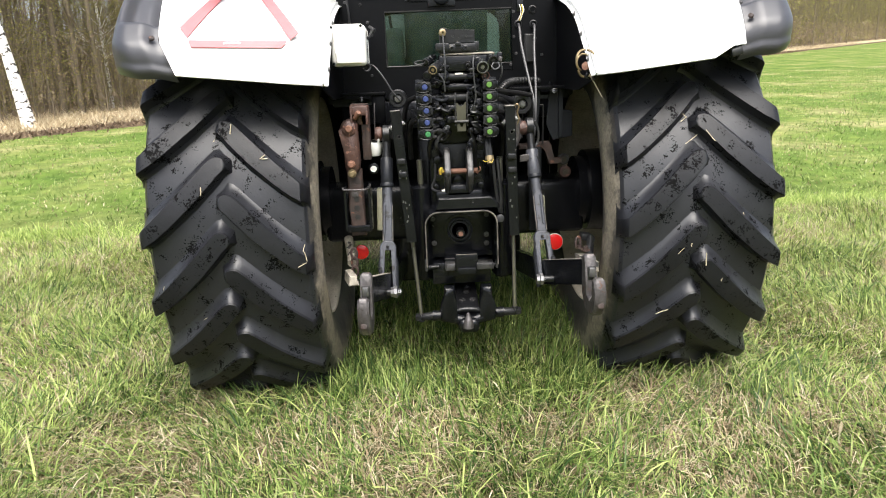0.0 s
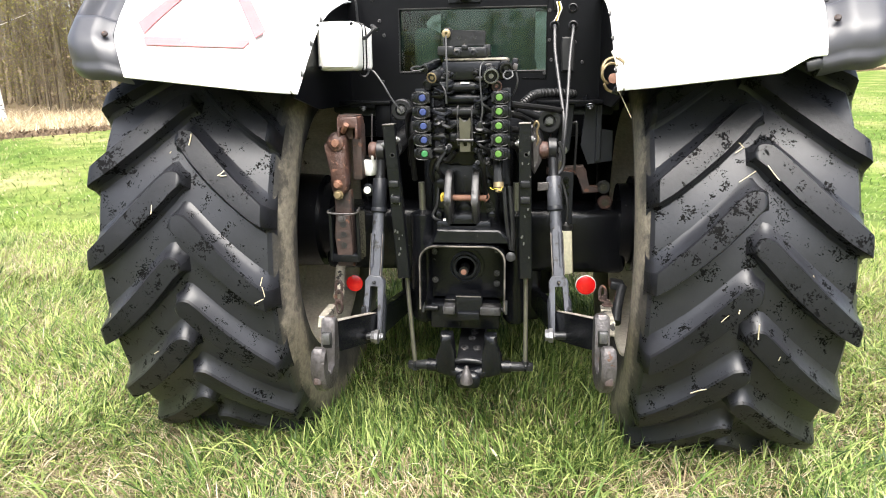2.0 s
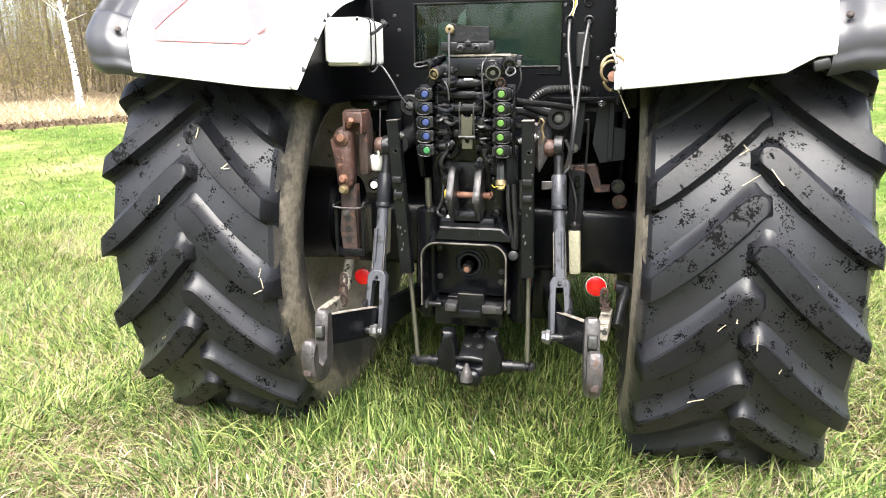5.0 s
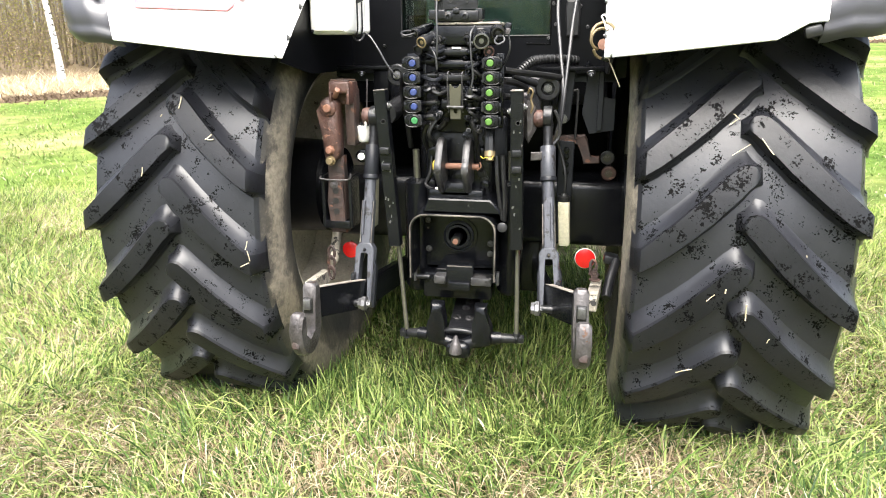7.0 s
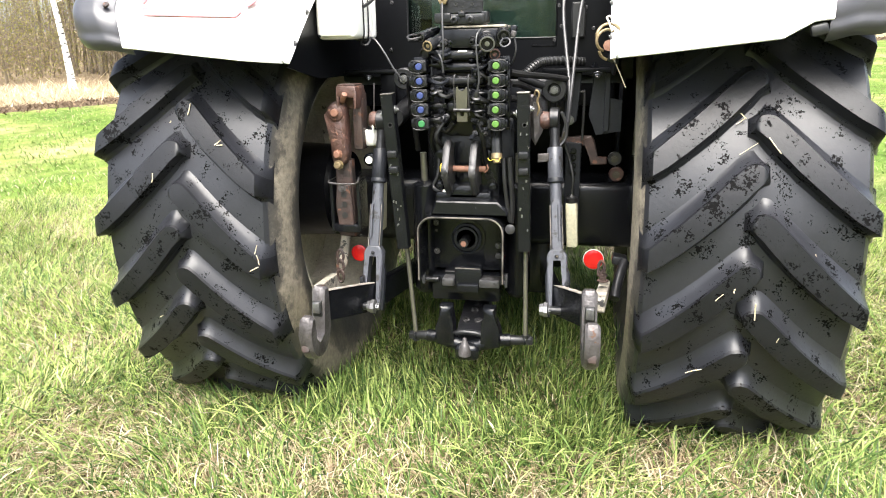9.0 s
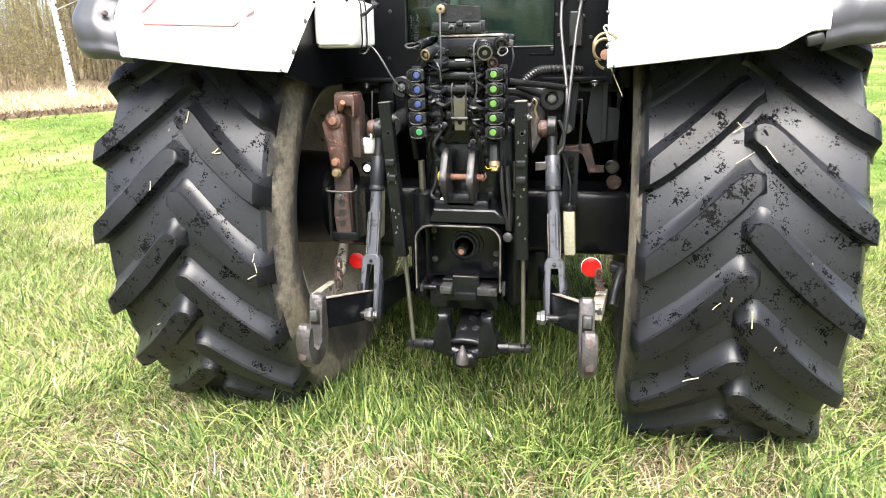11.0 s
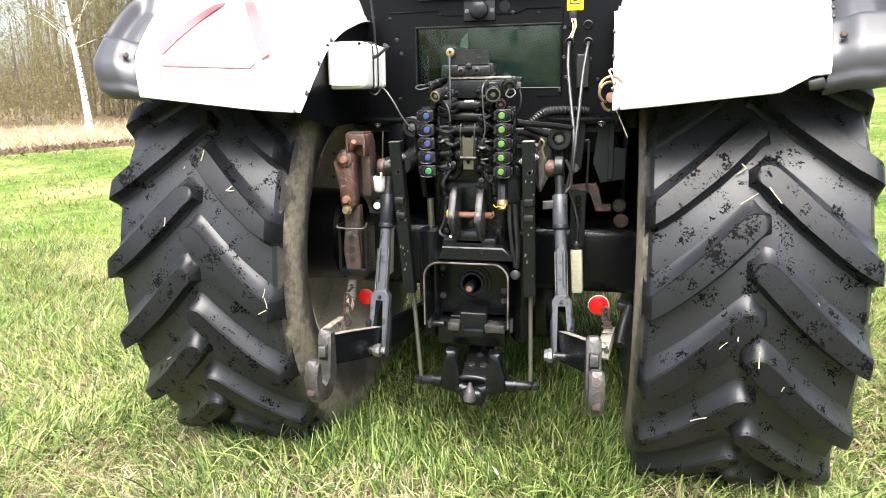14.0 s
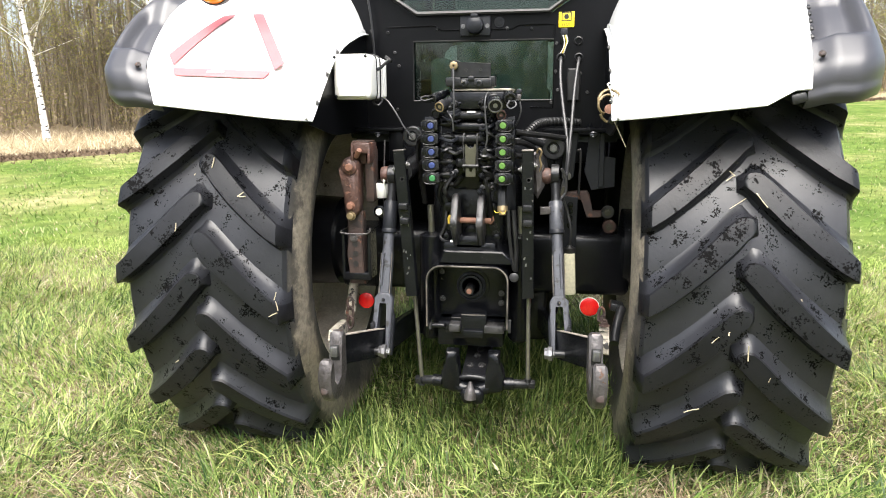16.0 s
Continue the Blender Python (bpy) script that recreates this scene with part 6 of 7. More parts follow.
def ground_material():
    m = bpy.data.materials.new("meadow_soil")
    m.use_nodes = True
    n, l = m.node_tree.nodes, m.node_tree.links
    b = n["Principled BSDF"]
    b.inputs["Roughness"].default_value = 0.95
    b.inputs["Specular IOR Level"].default_value = 0.1
    co = n.new("ShaderNodeTexCoord")

    def tex(s, d=6):
        t = n.new("ShaderNodeTexNoise")
        t.inputs["Scale"].default_value, t.inputs["Detail"].default_value = s, d
        l.new(co.outputs["Object"], t.inputs["Vector"])
        return t.outputs["Fac"]

    def ramp(f, stops):
        r = n.new("ShaderNodeValToRGB")
        e = r.color_ramp.elements
        e[0].position, e[0].color = stops[0][0], (*stops[0][1], 1)
        e[1].position, e[1].color = stops[-1][0], (*stops[-1][1], 1)
        for p, c in stops[1:-1]:
            e.new(p).color = (*c, 1)
        l.new(f, r.inputs[0])
        return r.outputs[0]

    # Soil near the tractor is darkened: shade between the blades is in its colour.
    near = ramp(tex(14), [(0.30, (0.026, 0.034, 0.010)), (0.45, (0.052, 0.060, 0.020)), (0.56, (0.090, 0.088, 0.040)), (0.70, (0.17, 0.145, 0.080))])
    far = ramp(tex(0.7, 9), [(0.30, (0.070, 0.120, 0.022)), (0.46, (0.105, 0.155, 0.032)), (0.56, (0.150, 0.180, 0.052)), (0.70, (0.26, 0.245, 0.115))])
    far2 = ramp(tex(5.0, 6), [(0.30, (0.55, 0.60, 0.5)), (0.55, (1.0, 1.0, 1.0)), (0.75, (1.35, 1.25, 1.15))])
    mu = n.new("ShaderNodeMix")
    mu.data_type, mu.blend_type = "RGBA", "MULTIPLY"
    mu.inputs[0].default_value = 1.0
    l.new(far, mu.inputs[6])
    l.new(far2, mu.inputs[7])
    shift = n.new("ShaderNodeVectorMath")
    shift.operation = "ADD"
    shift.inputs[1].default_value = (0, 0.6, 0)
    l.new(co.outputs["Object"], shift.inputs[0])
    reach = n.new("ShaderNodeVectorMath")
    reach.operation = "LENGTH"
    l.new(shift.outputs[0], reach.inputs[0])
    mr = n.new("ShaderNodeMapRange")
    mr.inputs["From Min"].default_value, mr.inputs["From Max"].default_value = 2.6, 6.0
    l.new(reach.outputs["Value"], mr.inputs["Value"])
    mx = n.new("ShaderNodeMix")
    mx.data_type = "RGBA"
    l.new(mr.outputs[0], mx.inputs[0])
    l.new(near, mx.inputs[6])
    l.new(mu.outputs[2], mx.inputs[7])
    # strip of bare soil and straw at the field's edge
    d1 = n.new("ShaderNodeVectorMath")
    d1.operation = "DOT_PRODUCT"
    d1.inputs[1].default_value = (-0.737, 0.676, 0)
    l.new(co.outputs["Object"], d1.inputs[0])
    wob = n.new("ShaderNodeMath")
    wob.operation = "MULTIPLY_ADD"
    l.new(tex(0.5, 4), wob.inputs[0])
    wob.inputs[1].default_value = 1.6
    l.new(d1.outputs["Value"], wob.inputs[2])
    off = n.new("ShaderNodeMapRange")
    off.inputs["From Min"].default_value, off.inputs["From Max"].default_value = 13.58 + 0.8, 19.58 + 0.8
    l.new(wob.outputs[0], off.inputs["Value"])
    strip = ramp(off.outputs[0], [(0.0, (0.085, 0.060, 0.040)), (0.10, (0.075, 0.052, 0.035)), (0.22, (0.12, 0.085, 0.055)), (0.30, (0.36, 0.30, 0.19)), (0.75, (0.38, 0.31, 0.19)), (1.0, (0.20, 0.155, 0.10))])
    k = n.new("ShaderNodeMath")
    k.operation = "GREATER_THAN"
    k.inputs[1].default_value = 0.001
    l.new(off.outputs[0], k.inputs[0])
    fin = n.new("ShaderNodeMix")
    fin.data_type = "RGBA"
    l.new(k.outputs[0], fin.inputs[0])
    l.new(mx.outputs[2], fin.inputs[6])
    l.new(strip, fin.inputs[7])
    l.new(fin.outputs[2], b.inputs["Base Color"])
    bp = n.new("ShaderNodeBump")
    bp.inputs["Strength"].default_value, bp.inputs["Distance"].default_value = 0.7, 0.03
    l.new(tex(28), bp.inputs["Height"])
    l.new(bp.outputs[0], b.inputs["Normal"])
    return m


def build_ground():
    bm = B()
    lin = [-900, -300, -120, -60, -35, -22, -15, -10] + [x * 0.5 for x in range(-16, 17)] + [10, 15, 22, 35, 60, 120, 300, 900]
    sheet(bm, [[Vector((x, y, ground_height(x, y) if abs(x) < 9 and abs(y) < 9 else plain(y) - 0.012)) for x in lin] for y in lin])
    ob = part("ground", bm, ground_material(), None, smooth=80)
    return tagged(ob, "spring meadow soil with short grass and straw", "ground", kind="structure")


ground = build_ground()
GRASS = leafy("grass_blade", (0.020, 0.050, 0.014), (0.145, 0.225, 0.053), (0.49, 0.56, 0.20), 0.40, 0.42)
# Far and side blades: lightened copies, their colour offsets the blades' self-shading.
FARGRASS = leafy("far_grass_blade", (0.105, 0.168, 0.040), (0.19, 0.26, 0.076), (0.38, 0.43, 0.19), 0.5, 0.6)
SIDEGRASS = leafy("lightened_side_blade", (0.17, 0.26, 0.056), (0.33, 0.43, 0.110), (0.56, 0.61, 0.24), 0.5, 0.5)
STRAW = leafy("dead_grass", (0.125, 0.090, 0.050), (0.31, 0.245, 0.150), (0.60, 0.54, 0.39), 0.22, 0.7)
rng = np.random.default_rng(7)


def clump_noise(x, y):
    return 0.5 + 0.25 * (np.sin(x * 2.3 + 1.3 * np.sin(y * 1.7)) + np.sin(y * 2.9 + 1.1 * np.sin(x * 2.1 + 1.0))) 


def blades(name, mat, label, n, xr, yr, h0, h1, w0, w1, lean, flat=0.0, pick=None, segs=2):
    """Grass as one mesh: each blade a bent strip that narrows to a point."""
    x = rng.uniform(*xr, n)
    y = rng.uniform(*yr, n)
    if pick is not None:
        keep = pick(x, y)
        x, y = x[keep], y[keep]
        n = len(x)
    z = np_height(x, y)
    far = (np.abs(x) > 8.5) | (np.abs(y) > 8.5)
    z[far] = (SLOPE * (y - SLOPE_Y) - 0.012)[far]
    h = rng.uniform(h0, h1, n) * (0.65 + 0.7 * clump_noise(x * 1.7, y * 1.7)) * rng.uniform(0.6, 1.15, n)
    w = rng.uniform(w0, w1, n)
    az = 2.2 * np.sin(x * 1.9 + 0.7 * y) + 1.7 * np.sin(y * 2.3 - 0.8 * x) - 0.3 + rng.normal(0, 1.35, n)
    ln = np.clip(rng.normal(lean, 0.3, n), 0.05, 1.6) + flat
    dx, dy = np.cos(az), np.sin(az)
    tw = az + np.pi / 2 + rng.normal(0, 0.5, n)
    sx, sy = np.cos(tw), np.sin(tw)
    cols = []
    rows = segs * 2 + 1
    V = np.zeros((n, rows, 3))
    for k in range(segs + 1):
        f = k / segs
        out = h * np.sin(np.minimum(ln, 1.5)) * f ** 1.6
        up = h * np.cos(np.minimum(ln, 1.5) * f ** 0.7) * f
        cx, cy, cz = x + dx * out, y + dy * out, z - 0.006 + up
        if k < segs:
            ww = w * (1 - 0.45 * f) / 2
            V[:, 2 * k] = np.stack([cx - sx * ww, cy - sy * ww, cz], 1)
            V[:, 2 * k + 1] = np.stack([cx + sx * ww, cy + sy * ww, cz], 1)
        else:
            V[:, 2 * k] = np.stack([cx, cy, cz], 1)
    base = (np.arange(n) * rows)[:, None]
    tris = []
    for k in range(segs - 1):
        tris += [[2 * k, 2 * k + 1, 2 * k + 3], [2 * k, 2 * k + 3, 2 * k + 2]]
    tris.append([2 * segs - 2, 2 * segs - 1, 2 * segs])
    T = (base[:, :, None] + np.array(tris)[None]).reshape(-1, 3)
    me = bpy.data.meshes.new(name)
    me.vertices.add(n * rows)
    me.vertices.foreach_set("co", V.reshape(-1).astype(np.float32))
    me.loops.add(len(T) * 3)
    me.loops.foreach_set("vertex_index", T.reshape(-1).astype(np.int32))
    me.polygons.add(len(T))
    me.polygons.foreach_set("loop_start", np.arange(0, len(T) * 3, 3, dtype=np.int32))
    me.polygons.foreach_set("loop_total", np.full(len(T), 3, dtype=np.int32))
    me.update(calc_edges=True)
    me.materials.append(mat)
    return tagged(new(name, me), label, "grass", kind="stuff")


def view_wedge(x, y):
    """The wedge of meadow that the camera's view takes in, thinning with distance."""
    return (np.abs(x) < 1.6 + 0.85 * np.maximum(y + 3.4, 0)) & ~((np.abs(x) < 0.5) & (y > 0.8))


def thin(x, y, y0, power):
    return rng.uniform(0, 1, len(x)) < np.clip((y0 + 3.4) / (np.maximum(y, -2.4) + 3.4), 0, 1) ** power


def tufted(x, y):
    """Thicker and thinner patches of green."""
    return np.clip(0.10 + 0.9 * clump_noise(x * 2.6, y * 2.6) + 0.55 * np.sin(x * 17.3 + 2 * np.sin(y * 12.1)) * np.sin(y * 15.9 + 1.6 * np.sin(x * 11.7)), 0.06, 1)


def straw_share(x, y):
    """Less pale dead grass between the wheels, standing in for shade there, and out to the sides."""
    inside = np.clip((0.95 - np.abs(x)) / 0.4, 0, 1) * np.clip((y + 1.5) / 1.1, 0, 1)
    return 1.0 - 0.65 * inside - 0.30 * np.clip((np.abs(x) - 1.0) / 0.5, 0, 1)


def green_share(x, y):
    """Green blades everywhere, thicker in the tufts, thin to the sides and under the machine, where bared dark soil
    stands in for shade.
    """
    inside = np.clip((0.95 - np.abs(x)) / 0.4, 0, 1) * np.clip((y + 1.3) / 0.8, 0, 1)
    return np.clip(tufted(x, y) - 0.35 * np.clip((np.abs(x) - 1.0) / 0.5, 0, 1), 0.05, 1) * (1 - 0.30 * inside)


def some(x, y, share):
    return rng.uniform(0, 1, len(x)) < share


blades("meadow_grass", GRASS, "fresh green spring grass blades", 290000, (-4.6, 4.6), (-3.0, 2.4), 0.05, 0.150, 0.0034, 0.0076, 0.74, pick=lambda x, y: view_wedge(x, y) & some(x, y, green_share(x, y)), segs=3)
blades("broad_grass", GRASS, "long broad green grass leaves bent over", 46000, (-3.6, 3.6), (-2.3, 1.2), 0.10, 0.21, 0.0050, 0.0105, 1.15, pick=lambda x, y: view_wedge(x, y) & some(x, y, tufted(x + 3, y)), segs=4)
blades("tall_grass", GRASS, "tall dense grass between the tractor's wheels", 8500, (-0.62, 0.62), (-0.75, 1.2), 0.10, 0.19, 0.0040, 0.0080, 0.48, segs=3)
blades("dead_grass", STRAW, "flattened pale dead grass", 300000, (-4.6, 4.6), (-3.0, 2.4), 0.06, 0.16, 0.0022, 0.0048, 1.2, pick=lambda x, y: view_wedge(x, y) & some(x, y, (1.00 - 0.6 * tufted(x, y)) * straw_share(x, y)), segs=3)
blades("bleached_grass", STRAW, "long bleached stalks of last year's grass", 34000, (-4.2, 4.2), (-2.4, 1.6), 0.08, 0.19, 0.0030, 0.0068, 1.38, pick=lambda x, y: view_wedge(x, y) & some(x, y, (1.2 - tufted(x, y)) * straw_share(x, y)), segs=4)
blades("dry_leaf_scraps", STRAW, "curled pale dry leaf scraps", 9000, (-4.0, 4.0), (-2.4, 1.0), 0.05, 0.10, 0.008, 0.016, 1.25, pick=lambda x, y: view_wedge(x, y) & some(x, y, straw_share(x, y)), segs=3)
blades("side_grass", SIDEGRASS, "yellow-green grass blades beside the wheels", 140000, (-4.6, 4.6), (-1.4, 2.8), 0.05, 0.13, 0.0040, 0.0085, 0.95, pick=lambda x, y: view_wedge(x, y) & some(x, y, np.clip((np.abs(x) - 1.1) / 0.8, 0, 1)), segs=3)
blades("outer_grass", FARGRASS, "green grass of the meadow all round", 80000, (-11, 11), (-11, 2.4), 0.06, 0.13, 0.010, 0.018, 0.8, pick=lambda x, y: ~view_wedge(x, y) | (y < -3.4))
blades("outer_dead_grass", STRAW, "flattened dead grass of the meadow all round", 36000, (-11, 11), (-11, 2.4), 0.06, 0.14, 0.006, 0.012, 1.2, pick=lambda x, y: ~view_wedge(x, y) | (y < -3.4))
# Far blades are left out where the tractor hides them from the camera.
blades("far_meadow_grass", FARGRASS, "green grass of the far meadow", 420000, (-24, 24), (2.0, 26), 0.04, 0.10, 0.008, 0.018, 1.05, pick=lambda x, y: view_wedge(x, y) & (np.abs(x) > 0.28 * (y + 2.6)) & (edge_side(x, y) < -0.3) & thin(x, y, 2.2, 1.3))
blades("far_dead_grass", STRAW, "pale dead grass of the far meadow", 160000, (-24, 24), (2.2, 26), 0.04, 0.09, 0.006, 0.013, 1.1, pick=lambda x, y: view_wedge(x, y) & (np.abs(x) > 0.28 * (y + 2.6)) & (edge_side(x, y) < -0.3) & thin(x, y, 2.2, 1.3) & some(x, y, 1.1 - tufted(x * 0.4, y * 0.4)))

# ---- the wood ----
BIRCHBARK = material("birch_bark", (0.74, 0.72, 0.68), 0.8, var=(0.60, 0.57, 0.52), scale=3, bump=0.3, bscale=12, spots=(0.035, 0.03, 0.028), sscale=6, slevel=0.55, stretch=(1, 1, 2.6), fine_amount=0.1)
GREYBARK = material("grey_brown_bark", (0.13, 0.105, 0.070), 0.9, var=(0.20, 0.165, 0.115), scale=5, bump=0.4, bscale=15)
TWIG = material("bare_twig_bark", (0.17, 0.135, 0.098), 0.9, var=(0.115, 0.090, 0.064), scale=1.5)
BUD = leafy("spring_bud_leaf", (0.130, 0.130, 0.034), (0.230, 0.220, 0.062), (0.32, 0.285, 0.115), 0.45)
DRYLEAF = leafy("dry_brown_leaf", (0.14, 0.10, 0.06), (0.22, 0.165, 0.105), (0.31, 0.25, 0.16), 0.25)
trng = random.Random(11)


def mesh_from(name, V, F, mat):
    me = bpy.data.meshes.new(name)
    me.from_pydata([tuple(v) for v in V], [], F)
    me.materials.append(mat)
    me.polygons.foreach_set("use_smooth", [True] * len(me.polygons))
    return me


def stick(V, F, pts, rads, n):
    """A tapering bent stick with n sides."""
    start = len(V)
    for p, r in zip(pts, rads):
        for j in range(n):
            t = 2 * math.pi * j / n
            V.append((p[0] + r * math.cos(t), p[1] + r * math.sin(t), p[2]))
    for i in range(len(pts) - 1):
        for j in range(n):
            a, b = start + i * n + j, start + i * n + (j + 1) % n
            F.append((a, b, b + n, a + n))


def tree_meshes(h, r, lean, low, limbs, spread, leaf_n, leaf_s, bark):
    """Trunk with limbs as one mesh; crown of twigs; crown of small leaves."""
    V, F, TV, TF, LV, LF = [], [], [], [], [], []
    k = 9
    bend = trng.uniform(0, 6.28)
    line = [Vector((lean * h * (i / k) + 0.05 * h / 10 * math.sin(i * 1.1 + bend), 0.04 * h / 10 * math.cos(i * 0.9 + bend), h * i / k)) for i in range(k + 1)]
    stick(V, F, line, [r * (1.25 if i == 0 else 1 - 0.88 * i / k) for i in range(k + 1)], 8)
    tips = []
    for _ in range(limbs):
        f = trng.uniform(low, 0.97)
        i = min(int(f * k), k - 1)
        p = line[i].lerp(line[i + 1], f * k - i)
        az = trng.uniform(0, 6.283)
        ln = spread * (1.15 - f) * trng.uniform(0.6, 1.2) + 0.35
        rise = trng.uniform(0.35, 0.9)
        pts = [p]
        for s in (0.33, 0.66, 1.0):
            pts.append(p + Vector((math.cos(az) * ln * s, math.sin(az) * ln * s, ln * (rise * s - 0.25 * s * s))) + Vector((trng.uniform(-1, 1), trng.uniform(-1, 1), trng.uniform(-1, 1))) * 0.06 * ln)
        rr = max(0.006, r * 0.32 * (1.1 - f))
        stick(V, F, pts, [rr, rr * 0.7, rr * 0.45, rr * 0.15], 4)
        for _ in range(6):
            s = trng.uniform(0.25, 1.0)
            q = pts[0].lerp(pts[3], s)
            d = Vector((trng.uniform(-1, 1), trng.uniform(-1, 1), trng.uniform(-0.5, 0.9))).normalized()
            tl = trng.uniform(0.25, 0.75)
            e = q + d * tl * 0.5 + Vector((0, 0, 0.02))
            g = q + d * tl + Vector((0, 0, -0.08))
            stick(TV, TF, [q, g], [0.0055, 0.0015], 3)
            tips += [(q, e), (e, g)]
    for _ in range(leaf_n):
        a, b = trng.choice(tips)
        p = a.lerp(b, trng.random()) + Vector((trng.gauss(0, 0.07), trng.gauss(0, 0.07), trng.gauss(0, 0.07)))
        d1 = Vector((trng.uniform(-1, 1), trng.uniform(-1, 1), trng.uniform(-1, 1))).normalized()
        d2 = d1.orthogonal().normalized() * 0.6
        s = leaf_s * trng.uniform(0.6, 1.3)
        i = len(LV)
        LV += [p, p + (d1 + d2) * s * 0.5, p + d1 * s, p + (d1 - d2) * s * 0.5]
        LF.append((i, i + 1, i + 2, i + 3))
    return mesh_from("trunk", V, F, bark), mesh_from("twigs", TV, TF, TWIG), mesh_from("crown", LV, LF, BUD)


def plant(name, label, meshes, x, y, turn, size, group, cat="tree"):
    ob = thing(name, label, cat, group, at=(x, y, plain(y) - 0.05))
    ob.rotation_euler = (0, 0, turn)
    ob.scale = (size, size, size)
    for n, me in zip(("trunk", "twig_spray", "crown"), meshes):
        c = new(n, me)
        c.parent = ob
        if n != "trunk":
            c["kind"] = "stuff"
    return ob


BIRCHES = [tree_meshes(11, 0.105, 0.06, 0.20, 60, 2.3, 3400, 0.046, BIRCHBARK) for _ in range(2)]
ALDERS = [tree_meshes(trng.uniform(8, 12), 0.075, trng.uniform(-0.05, 0.05), 0.12, 60, 1.8, 1700, 0.06, GREYBARK) for _ in range(4)]
SHRUBS = [tree_meshes(3.4, 0.03, trng.uniform(-0.1, 0.1), 0.03, 55, 1.3, 800, 0.05, GREYBARK) for _ in range(3)]


def along(s, d):
    """A place at s along the field's edge and d beyond it."""
    return -10.2 + 0.676 * s - 0.737 * d, 13.4 + 0.737 * s + 0.676 * d


def front(s):
    """How far behind the field's edge the wood begins."""
    return 1.2 if s > 0.5 else (5.0 if s < -0.5 else 3.1 - 3.8 * s)


birch = plant("birch_tree", "white-barked birch leaning at the field edge", BIRCHES[0], -12.8, 13.0, 2.6, 0.85, "trees at the field edge")
birch.rotation_euler = (0, 0.10, 2.6)
birch = plant("birch_tree", "white-barked birch at the field edge", BIRCHES[1], -9.4, 13.5, 2.4, 1.30, "trees at the field edge")
birch.rotation_euler = (0, 0.15, 2.6)
for s, d, sz in ((4.6, 3.6, 0.62), (7.6, 4.6, 0.7), (-5.5, 5.0, 1.1), (33, 4.5, 1.2), (37, 5.5, 1.1), (44, 5, 1.3), (52, 4.2, 1.2), (30, 6.2, 1.1), (60, 5, 1.3)):
    x, y = along(s, d)
    plant("birch_tree", "slim birch with white bark and thin spring foliage", trng.choice(BIRCHES), x, y, trng.uniform(0, 6.28), sz, "trees at the field edge")
for i in range(250):
    s = trng.uniform(-24 if i % 2 else -2, 14) if i < 80 else trng.uniform(22, 190)
    if s < -1.4 and trng.random() < 0.8:
        continue
    d = front(s) + abs(trng.gauss(0, 5.5)) + (1.5 if s < 0 else 0)
    x, y = along(s, d)
    plant("alder_tree", "slender grey-brown tree with opening spring buds", trng.choice(ALDERS), x, y, trng.uniform(0, 6.28), trng.uniform(0.8, 1.3), "trees at the field edge")
for i in range(110):
    s = trng.uniform(-24, 13) if i < 60 else trng.uniform(13, 90)
    x, y = along(s, front(s) + abs(trng.gauss(0, 3.0)))
    plant("shrub", "bare twiggy shrub with first yellow-green leaves", trng.choice(SHRUBS), x, y, trng.uniform(0, 6.28), trng.uniform(0.6, 1.2), "shrubs at the field edge", "shrub")


REED = leafy("bleached_reed", (0.26, 0.20, 0.12), (0.46, 0.38, 0.25), (0.62, 0.55, 0.40), 0.3, 0.7)


def edge_straw():
    """Tall dry grass along the wood's foot."""
    V, F = [], []
    for _ in range(34000):
        s = trng.uniform(-24, 90) if trng.random() < 0.45 else trng.uniform(-22, 14)
        x, y = along(s, -1.9 + abs(trng.gauss(0, 2.6)))
        h = trng.uniform(0.06, 0.24)
        g = plain(y)
        az = trng.uniform(0, 6.28)
        w = trng.uniform(0.008, 0.02)
        lx, ly = trng.gauss(0, 1.0) * h, trng.gauss(0, 1.0) * h
        i = len(V)
        cx, cy = math.cos(az) * w, math.sin(az) * w
        V += [(x - cx, y - cy, g - 0.02), (x + cx, y + cy, g - 0.02), (x + lx, y + ly, g + h)]
        F.append((i, i + 1, i + 2))
    return tagged(new("dry_reed_grass", mesh_from("dry_reed_grass", V, F, REED)), "tall dry straw-coloured grass along the wood", "grass", kind="stuff")


edge_straw()


def brushwood():
    """Deep tangle of thin stems behind the first trees."""
    V, F = [], []
    for _ in range(11000):
        s = trng.uniform(-30, 16) if trng.random() < 0.3 else trng.uniform(20, 230)
        x, y = along(s, front(s) + 1.5 + trng.random() ** 0.7 * 26)
        h = trng.uniform(2.5, 9) * (0.30 if s < -1.4 else 1.0 if s < 18 else 1.5)
        g = plain(y)
        r = trng.uniform(0.012, 0.045) * (1.0 if s < 18 else 1.8)
        a, b = trng.gauss(0, 0.08) * h, trng.gauss(0, 0.08) * h
        stick(V, F, [(x, y, g - 0.1), (x + a * 0.4, y + b * 0.4, g + h * 0.5), (x + a, y + b, g + h)], [r, r * 0.7, r * 0.2], 3)
        for _ in range(7):
            f = trng.uniform(0.1, 1.0)
            az, ln = trng.uniform(0, 6.28), trng.uniform(0.4, 1.3)
            p = (x + a * f, y + b * f, g + h * f)
            stick(V, F, [p, (p[0] + math.cos(az) * ln, p[1] + math.sin(az) * ln, p[2] + trng.uniform(0.1, 0.7) * ln)], [r * 0.35, r * 0.12], 3)
    return tagged(new("brushwood", mesh_from("brushwood", V, F, TWIG)), "dense brown tangle of bare stems deep in the wood", "woods", kind="stuff")


brushwood()


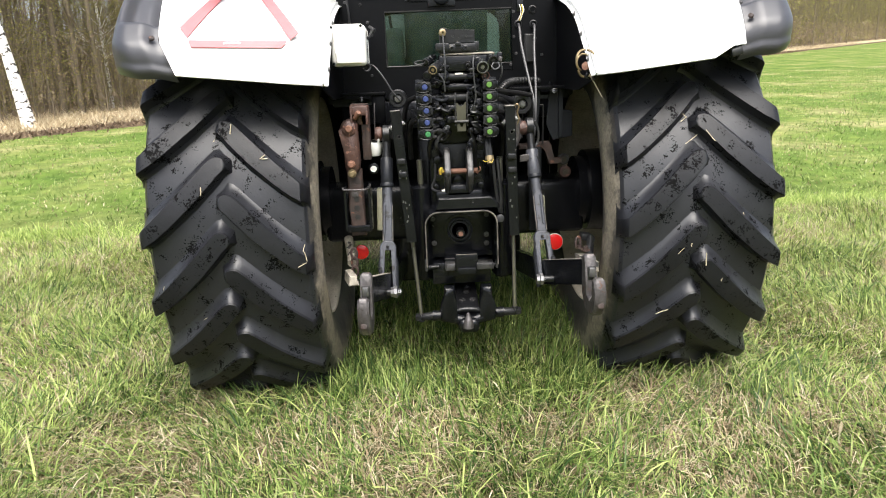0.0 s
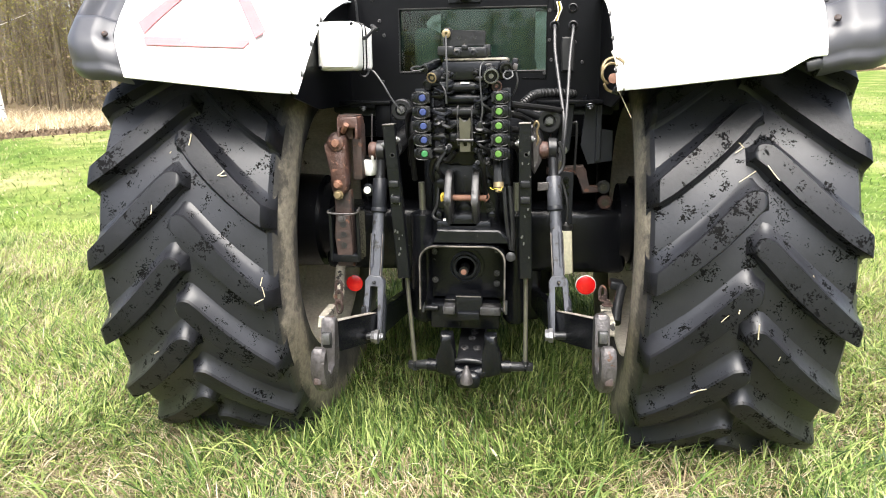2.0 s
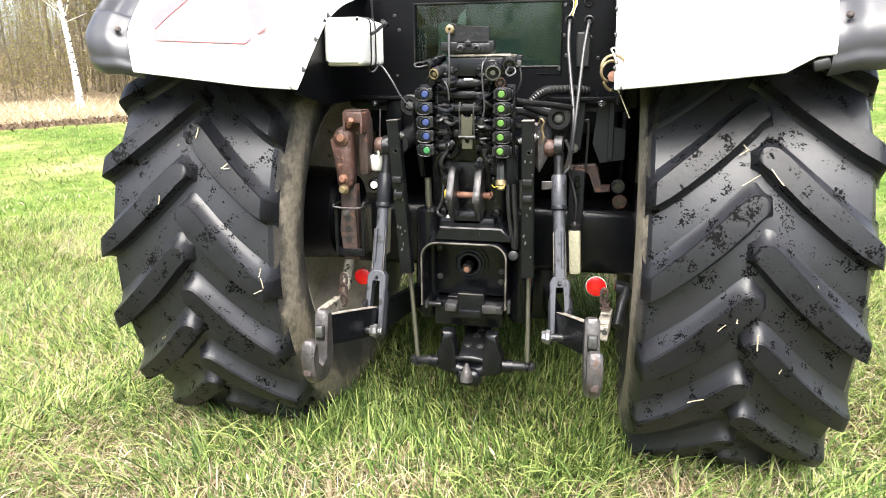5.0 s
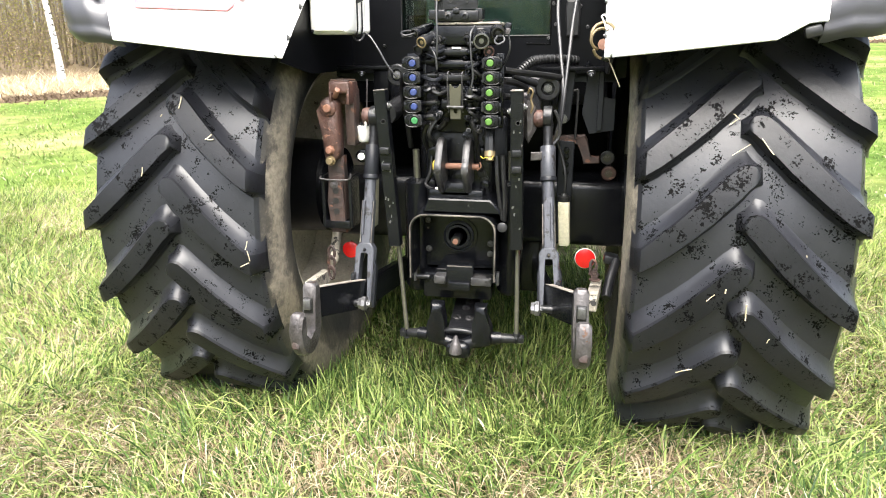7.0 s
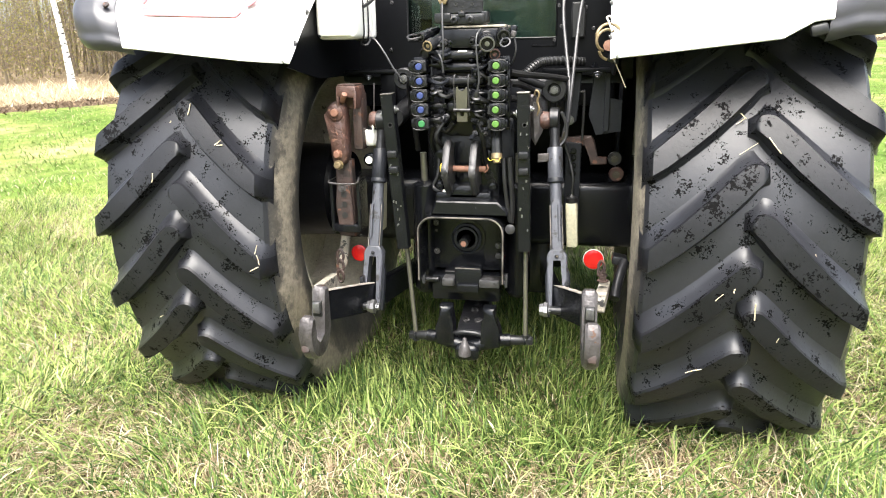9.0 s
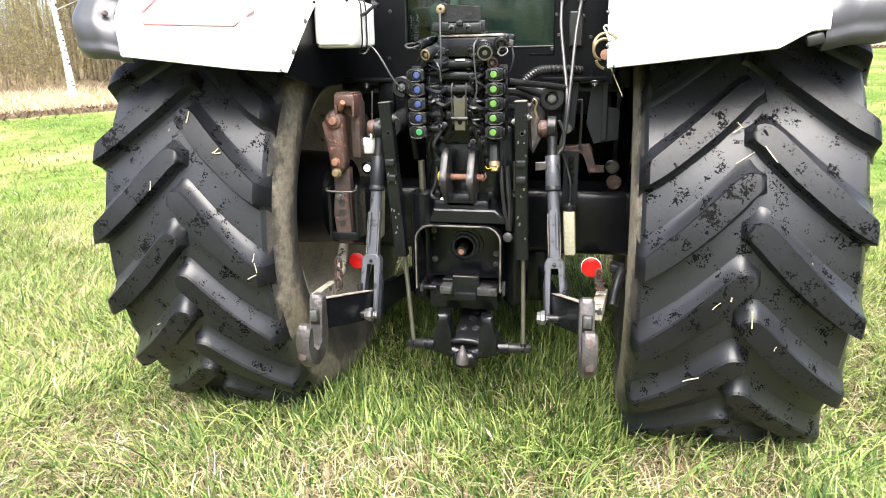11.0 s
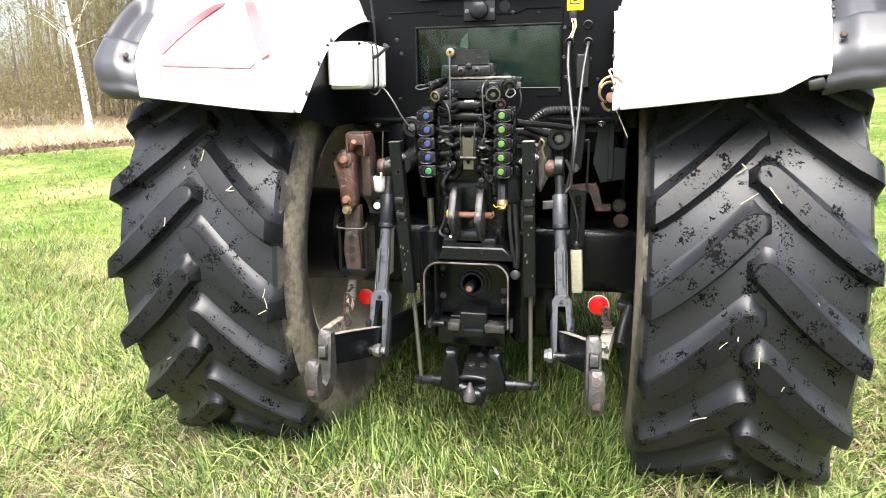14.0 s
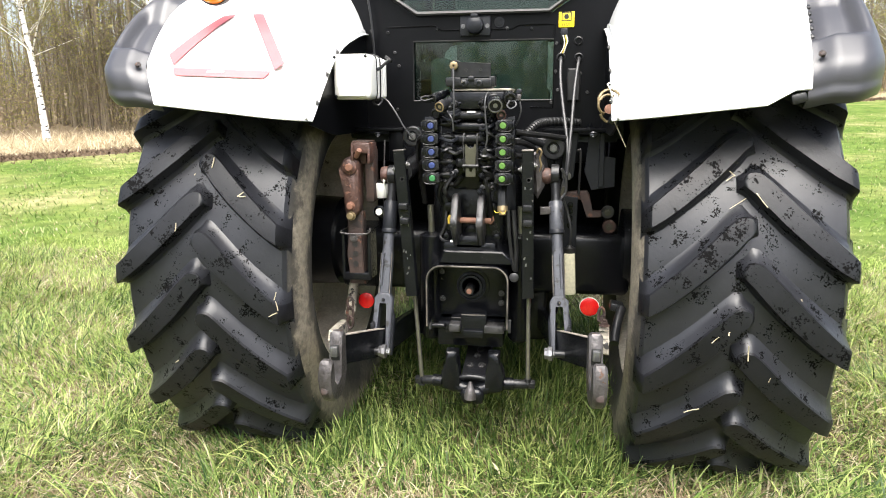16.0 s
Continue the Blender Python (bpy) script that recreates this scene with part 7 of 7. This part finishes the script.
def leaf_haze(name, mat, label, count, s0, s1, d0, d1, z0, z1, size):
    """Countless opening leaves and catkins among the stems."""
    V, F = [], []
    for _ in range(count):
        s = trng.uniform(s0, s1)
        d = front(s) + (d1 - d0) * trng.random() ** 1.5
        x, y = along(s, d)
        # leaves gather in clumps of a few
        z = plain(y) + z0 + (z1 - z0) * trng.random() ** 1.2 * (0.55 if s < -1.4 else 1.0)
        for _ in range(4):
            c = Vector((x + trng.gauss(0, 0.22), y + trng.gauss(0, 0.22), z + trng.gauss(0, 0.22)))
            a = Vector((trng.uniform(-1, 1), trng.uniform(-1, 1), trng.uniform(-1, 1))).normalized()
            b = a.orthogonal().normalized() * 0.55
            k = size * trng.uniform(0.5, 1.3)
            i = len(V)
            V += [c, c + (a + b) * k * 0.5, c + a * k, c + (a - b) * k * 0.5]
            F.append((i, i + 1, i + 2, i + 3))
    return tagged(new(name, mesh_from(name, V, F, mat)), label, "foliage", kind="stuff")


leaf_haze("opening_leaves", BUD, "olive and yellow-green opening leaves in the wood", 42000, -30, 16, 4.5, 14, 0.2, 7.5, 0.055)
leaf_haze("opening_leaves", BUD, "olive opening leaves in the far wood", 26000, 20, 220, 4.5, 18, 0.3, 11, 0.20)
leaf_haze("brown_undergrowth", DRYLEAF, "brown dry leaves and stalks at the wood's foot", 14000, -30, 16, 4.0, 12, 0.0, 2.2, 0.06)
leaf_haze("brown_undergrowth", DRYLEAF, "brown dry undergrowth of the far wood", 11000, 20, 220, 4.0, 12, 0.0, 2.6, 0.17)


def edge_clods():
    """Torn turf and brown stalks along the ploughed edge."""
    V, F = [], []
    for _ in range(16000):
        s = trng.uniform(-24, 60)
        x, y = along(s, trng.gauss(-2.4, 0.45))
        h, g, az = trng.uniform(0.02, 0.08), plain(y), trng.uniform(0, 6.28)
        w = trng.uniform(0.01, 0.035)
        i = len(V)
        cx, cy = math.cos(az) * w, math.sin(az) * w
        V += [(x - cx, y - cy, g - 0.02), (x + cx, y + cy, g - 0.02), (x + trng.gauss(0, 1.2) * h, y + trng.gauss(0, 1.2) * h, g + h)]
        F.append((i, i + 1, i + 2))
    return tagged(new("torn_turf", mesh_from("torn_turf", V, F, CLOD)), "brown torn turf along the field edge", "soil", kind="stuff")


CLOD = leafy("torn_turf", (0.06, 0.040, 0.026), (0.12, 0.085, 0.055), (0.22, 0.16, 0.10), 0.1, 0.9)
edge_clods()


def unseen_wood_behind():
    """Unseen wood added behind the meadow to dim reflections and low sky light."""
    V, F, LV, LF = [], [], [], []
    for _ in range(1500):
        a = trng.uniform(-1.45, 1.45)
        d = trng.uniform(30, 46)
        x, y = math.sin(a) * d, -math.cos(a) * d
        g, h = plain(y), trng.uniform(3, 6.5)
        r = trng.uniform(0.03, 0.10)
        stick(V, F, [(x, y, g - 0.1), (x + trng.gauss(0, 0.3), y, g + h)], [r, r * 0.2], 3)
        for _ in range(26):
            c = Vector((x + trng.gauss(0, 1.2), y + trng.gauss(0, 1.2), g + h * trng.uniform(0.02, 1.0)))
            p = Vector((trng.uniform(-1, 1), trng.uniform(-1, 1), trng.uniform(-1, 1))).normalized()
            q = p.orthogonal().normalized() * 0.6
            k = trng.uniform(0.3, 0.9)
            i = len(LV)
            LV += [c, c + (p + q) * k * 0.5, c + p * k, c + (p - q) * k * 0.5]
            LF.append((i, i + 1, i + 2, i + 3))
    tagged(new("unseen_wood_stems", mesh_from("unseen_wood_stems", V, F, TWIG)), "bare stems of an added, unseen wood behind the meadow", "woods", kind="stuff")
    tagged(new("unseen_wood_foliage", mesh_from("unseen_wood_foliage", LV, LF, BUD)), "spring foliage of an added, unseen wood behind the meadow", "foliage", kind="stuff")


unseen_wood_behind()
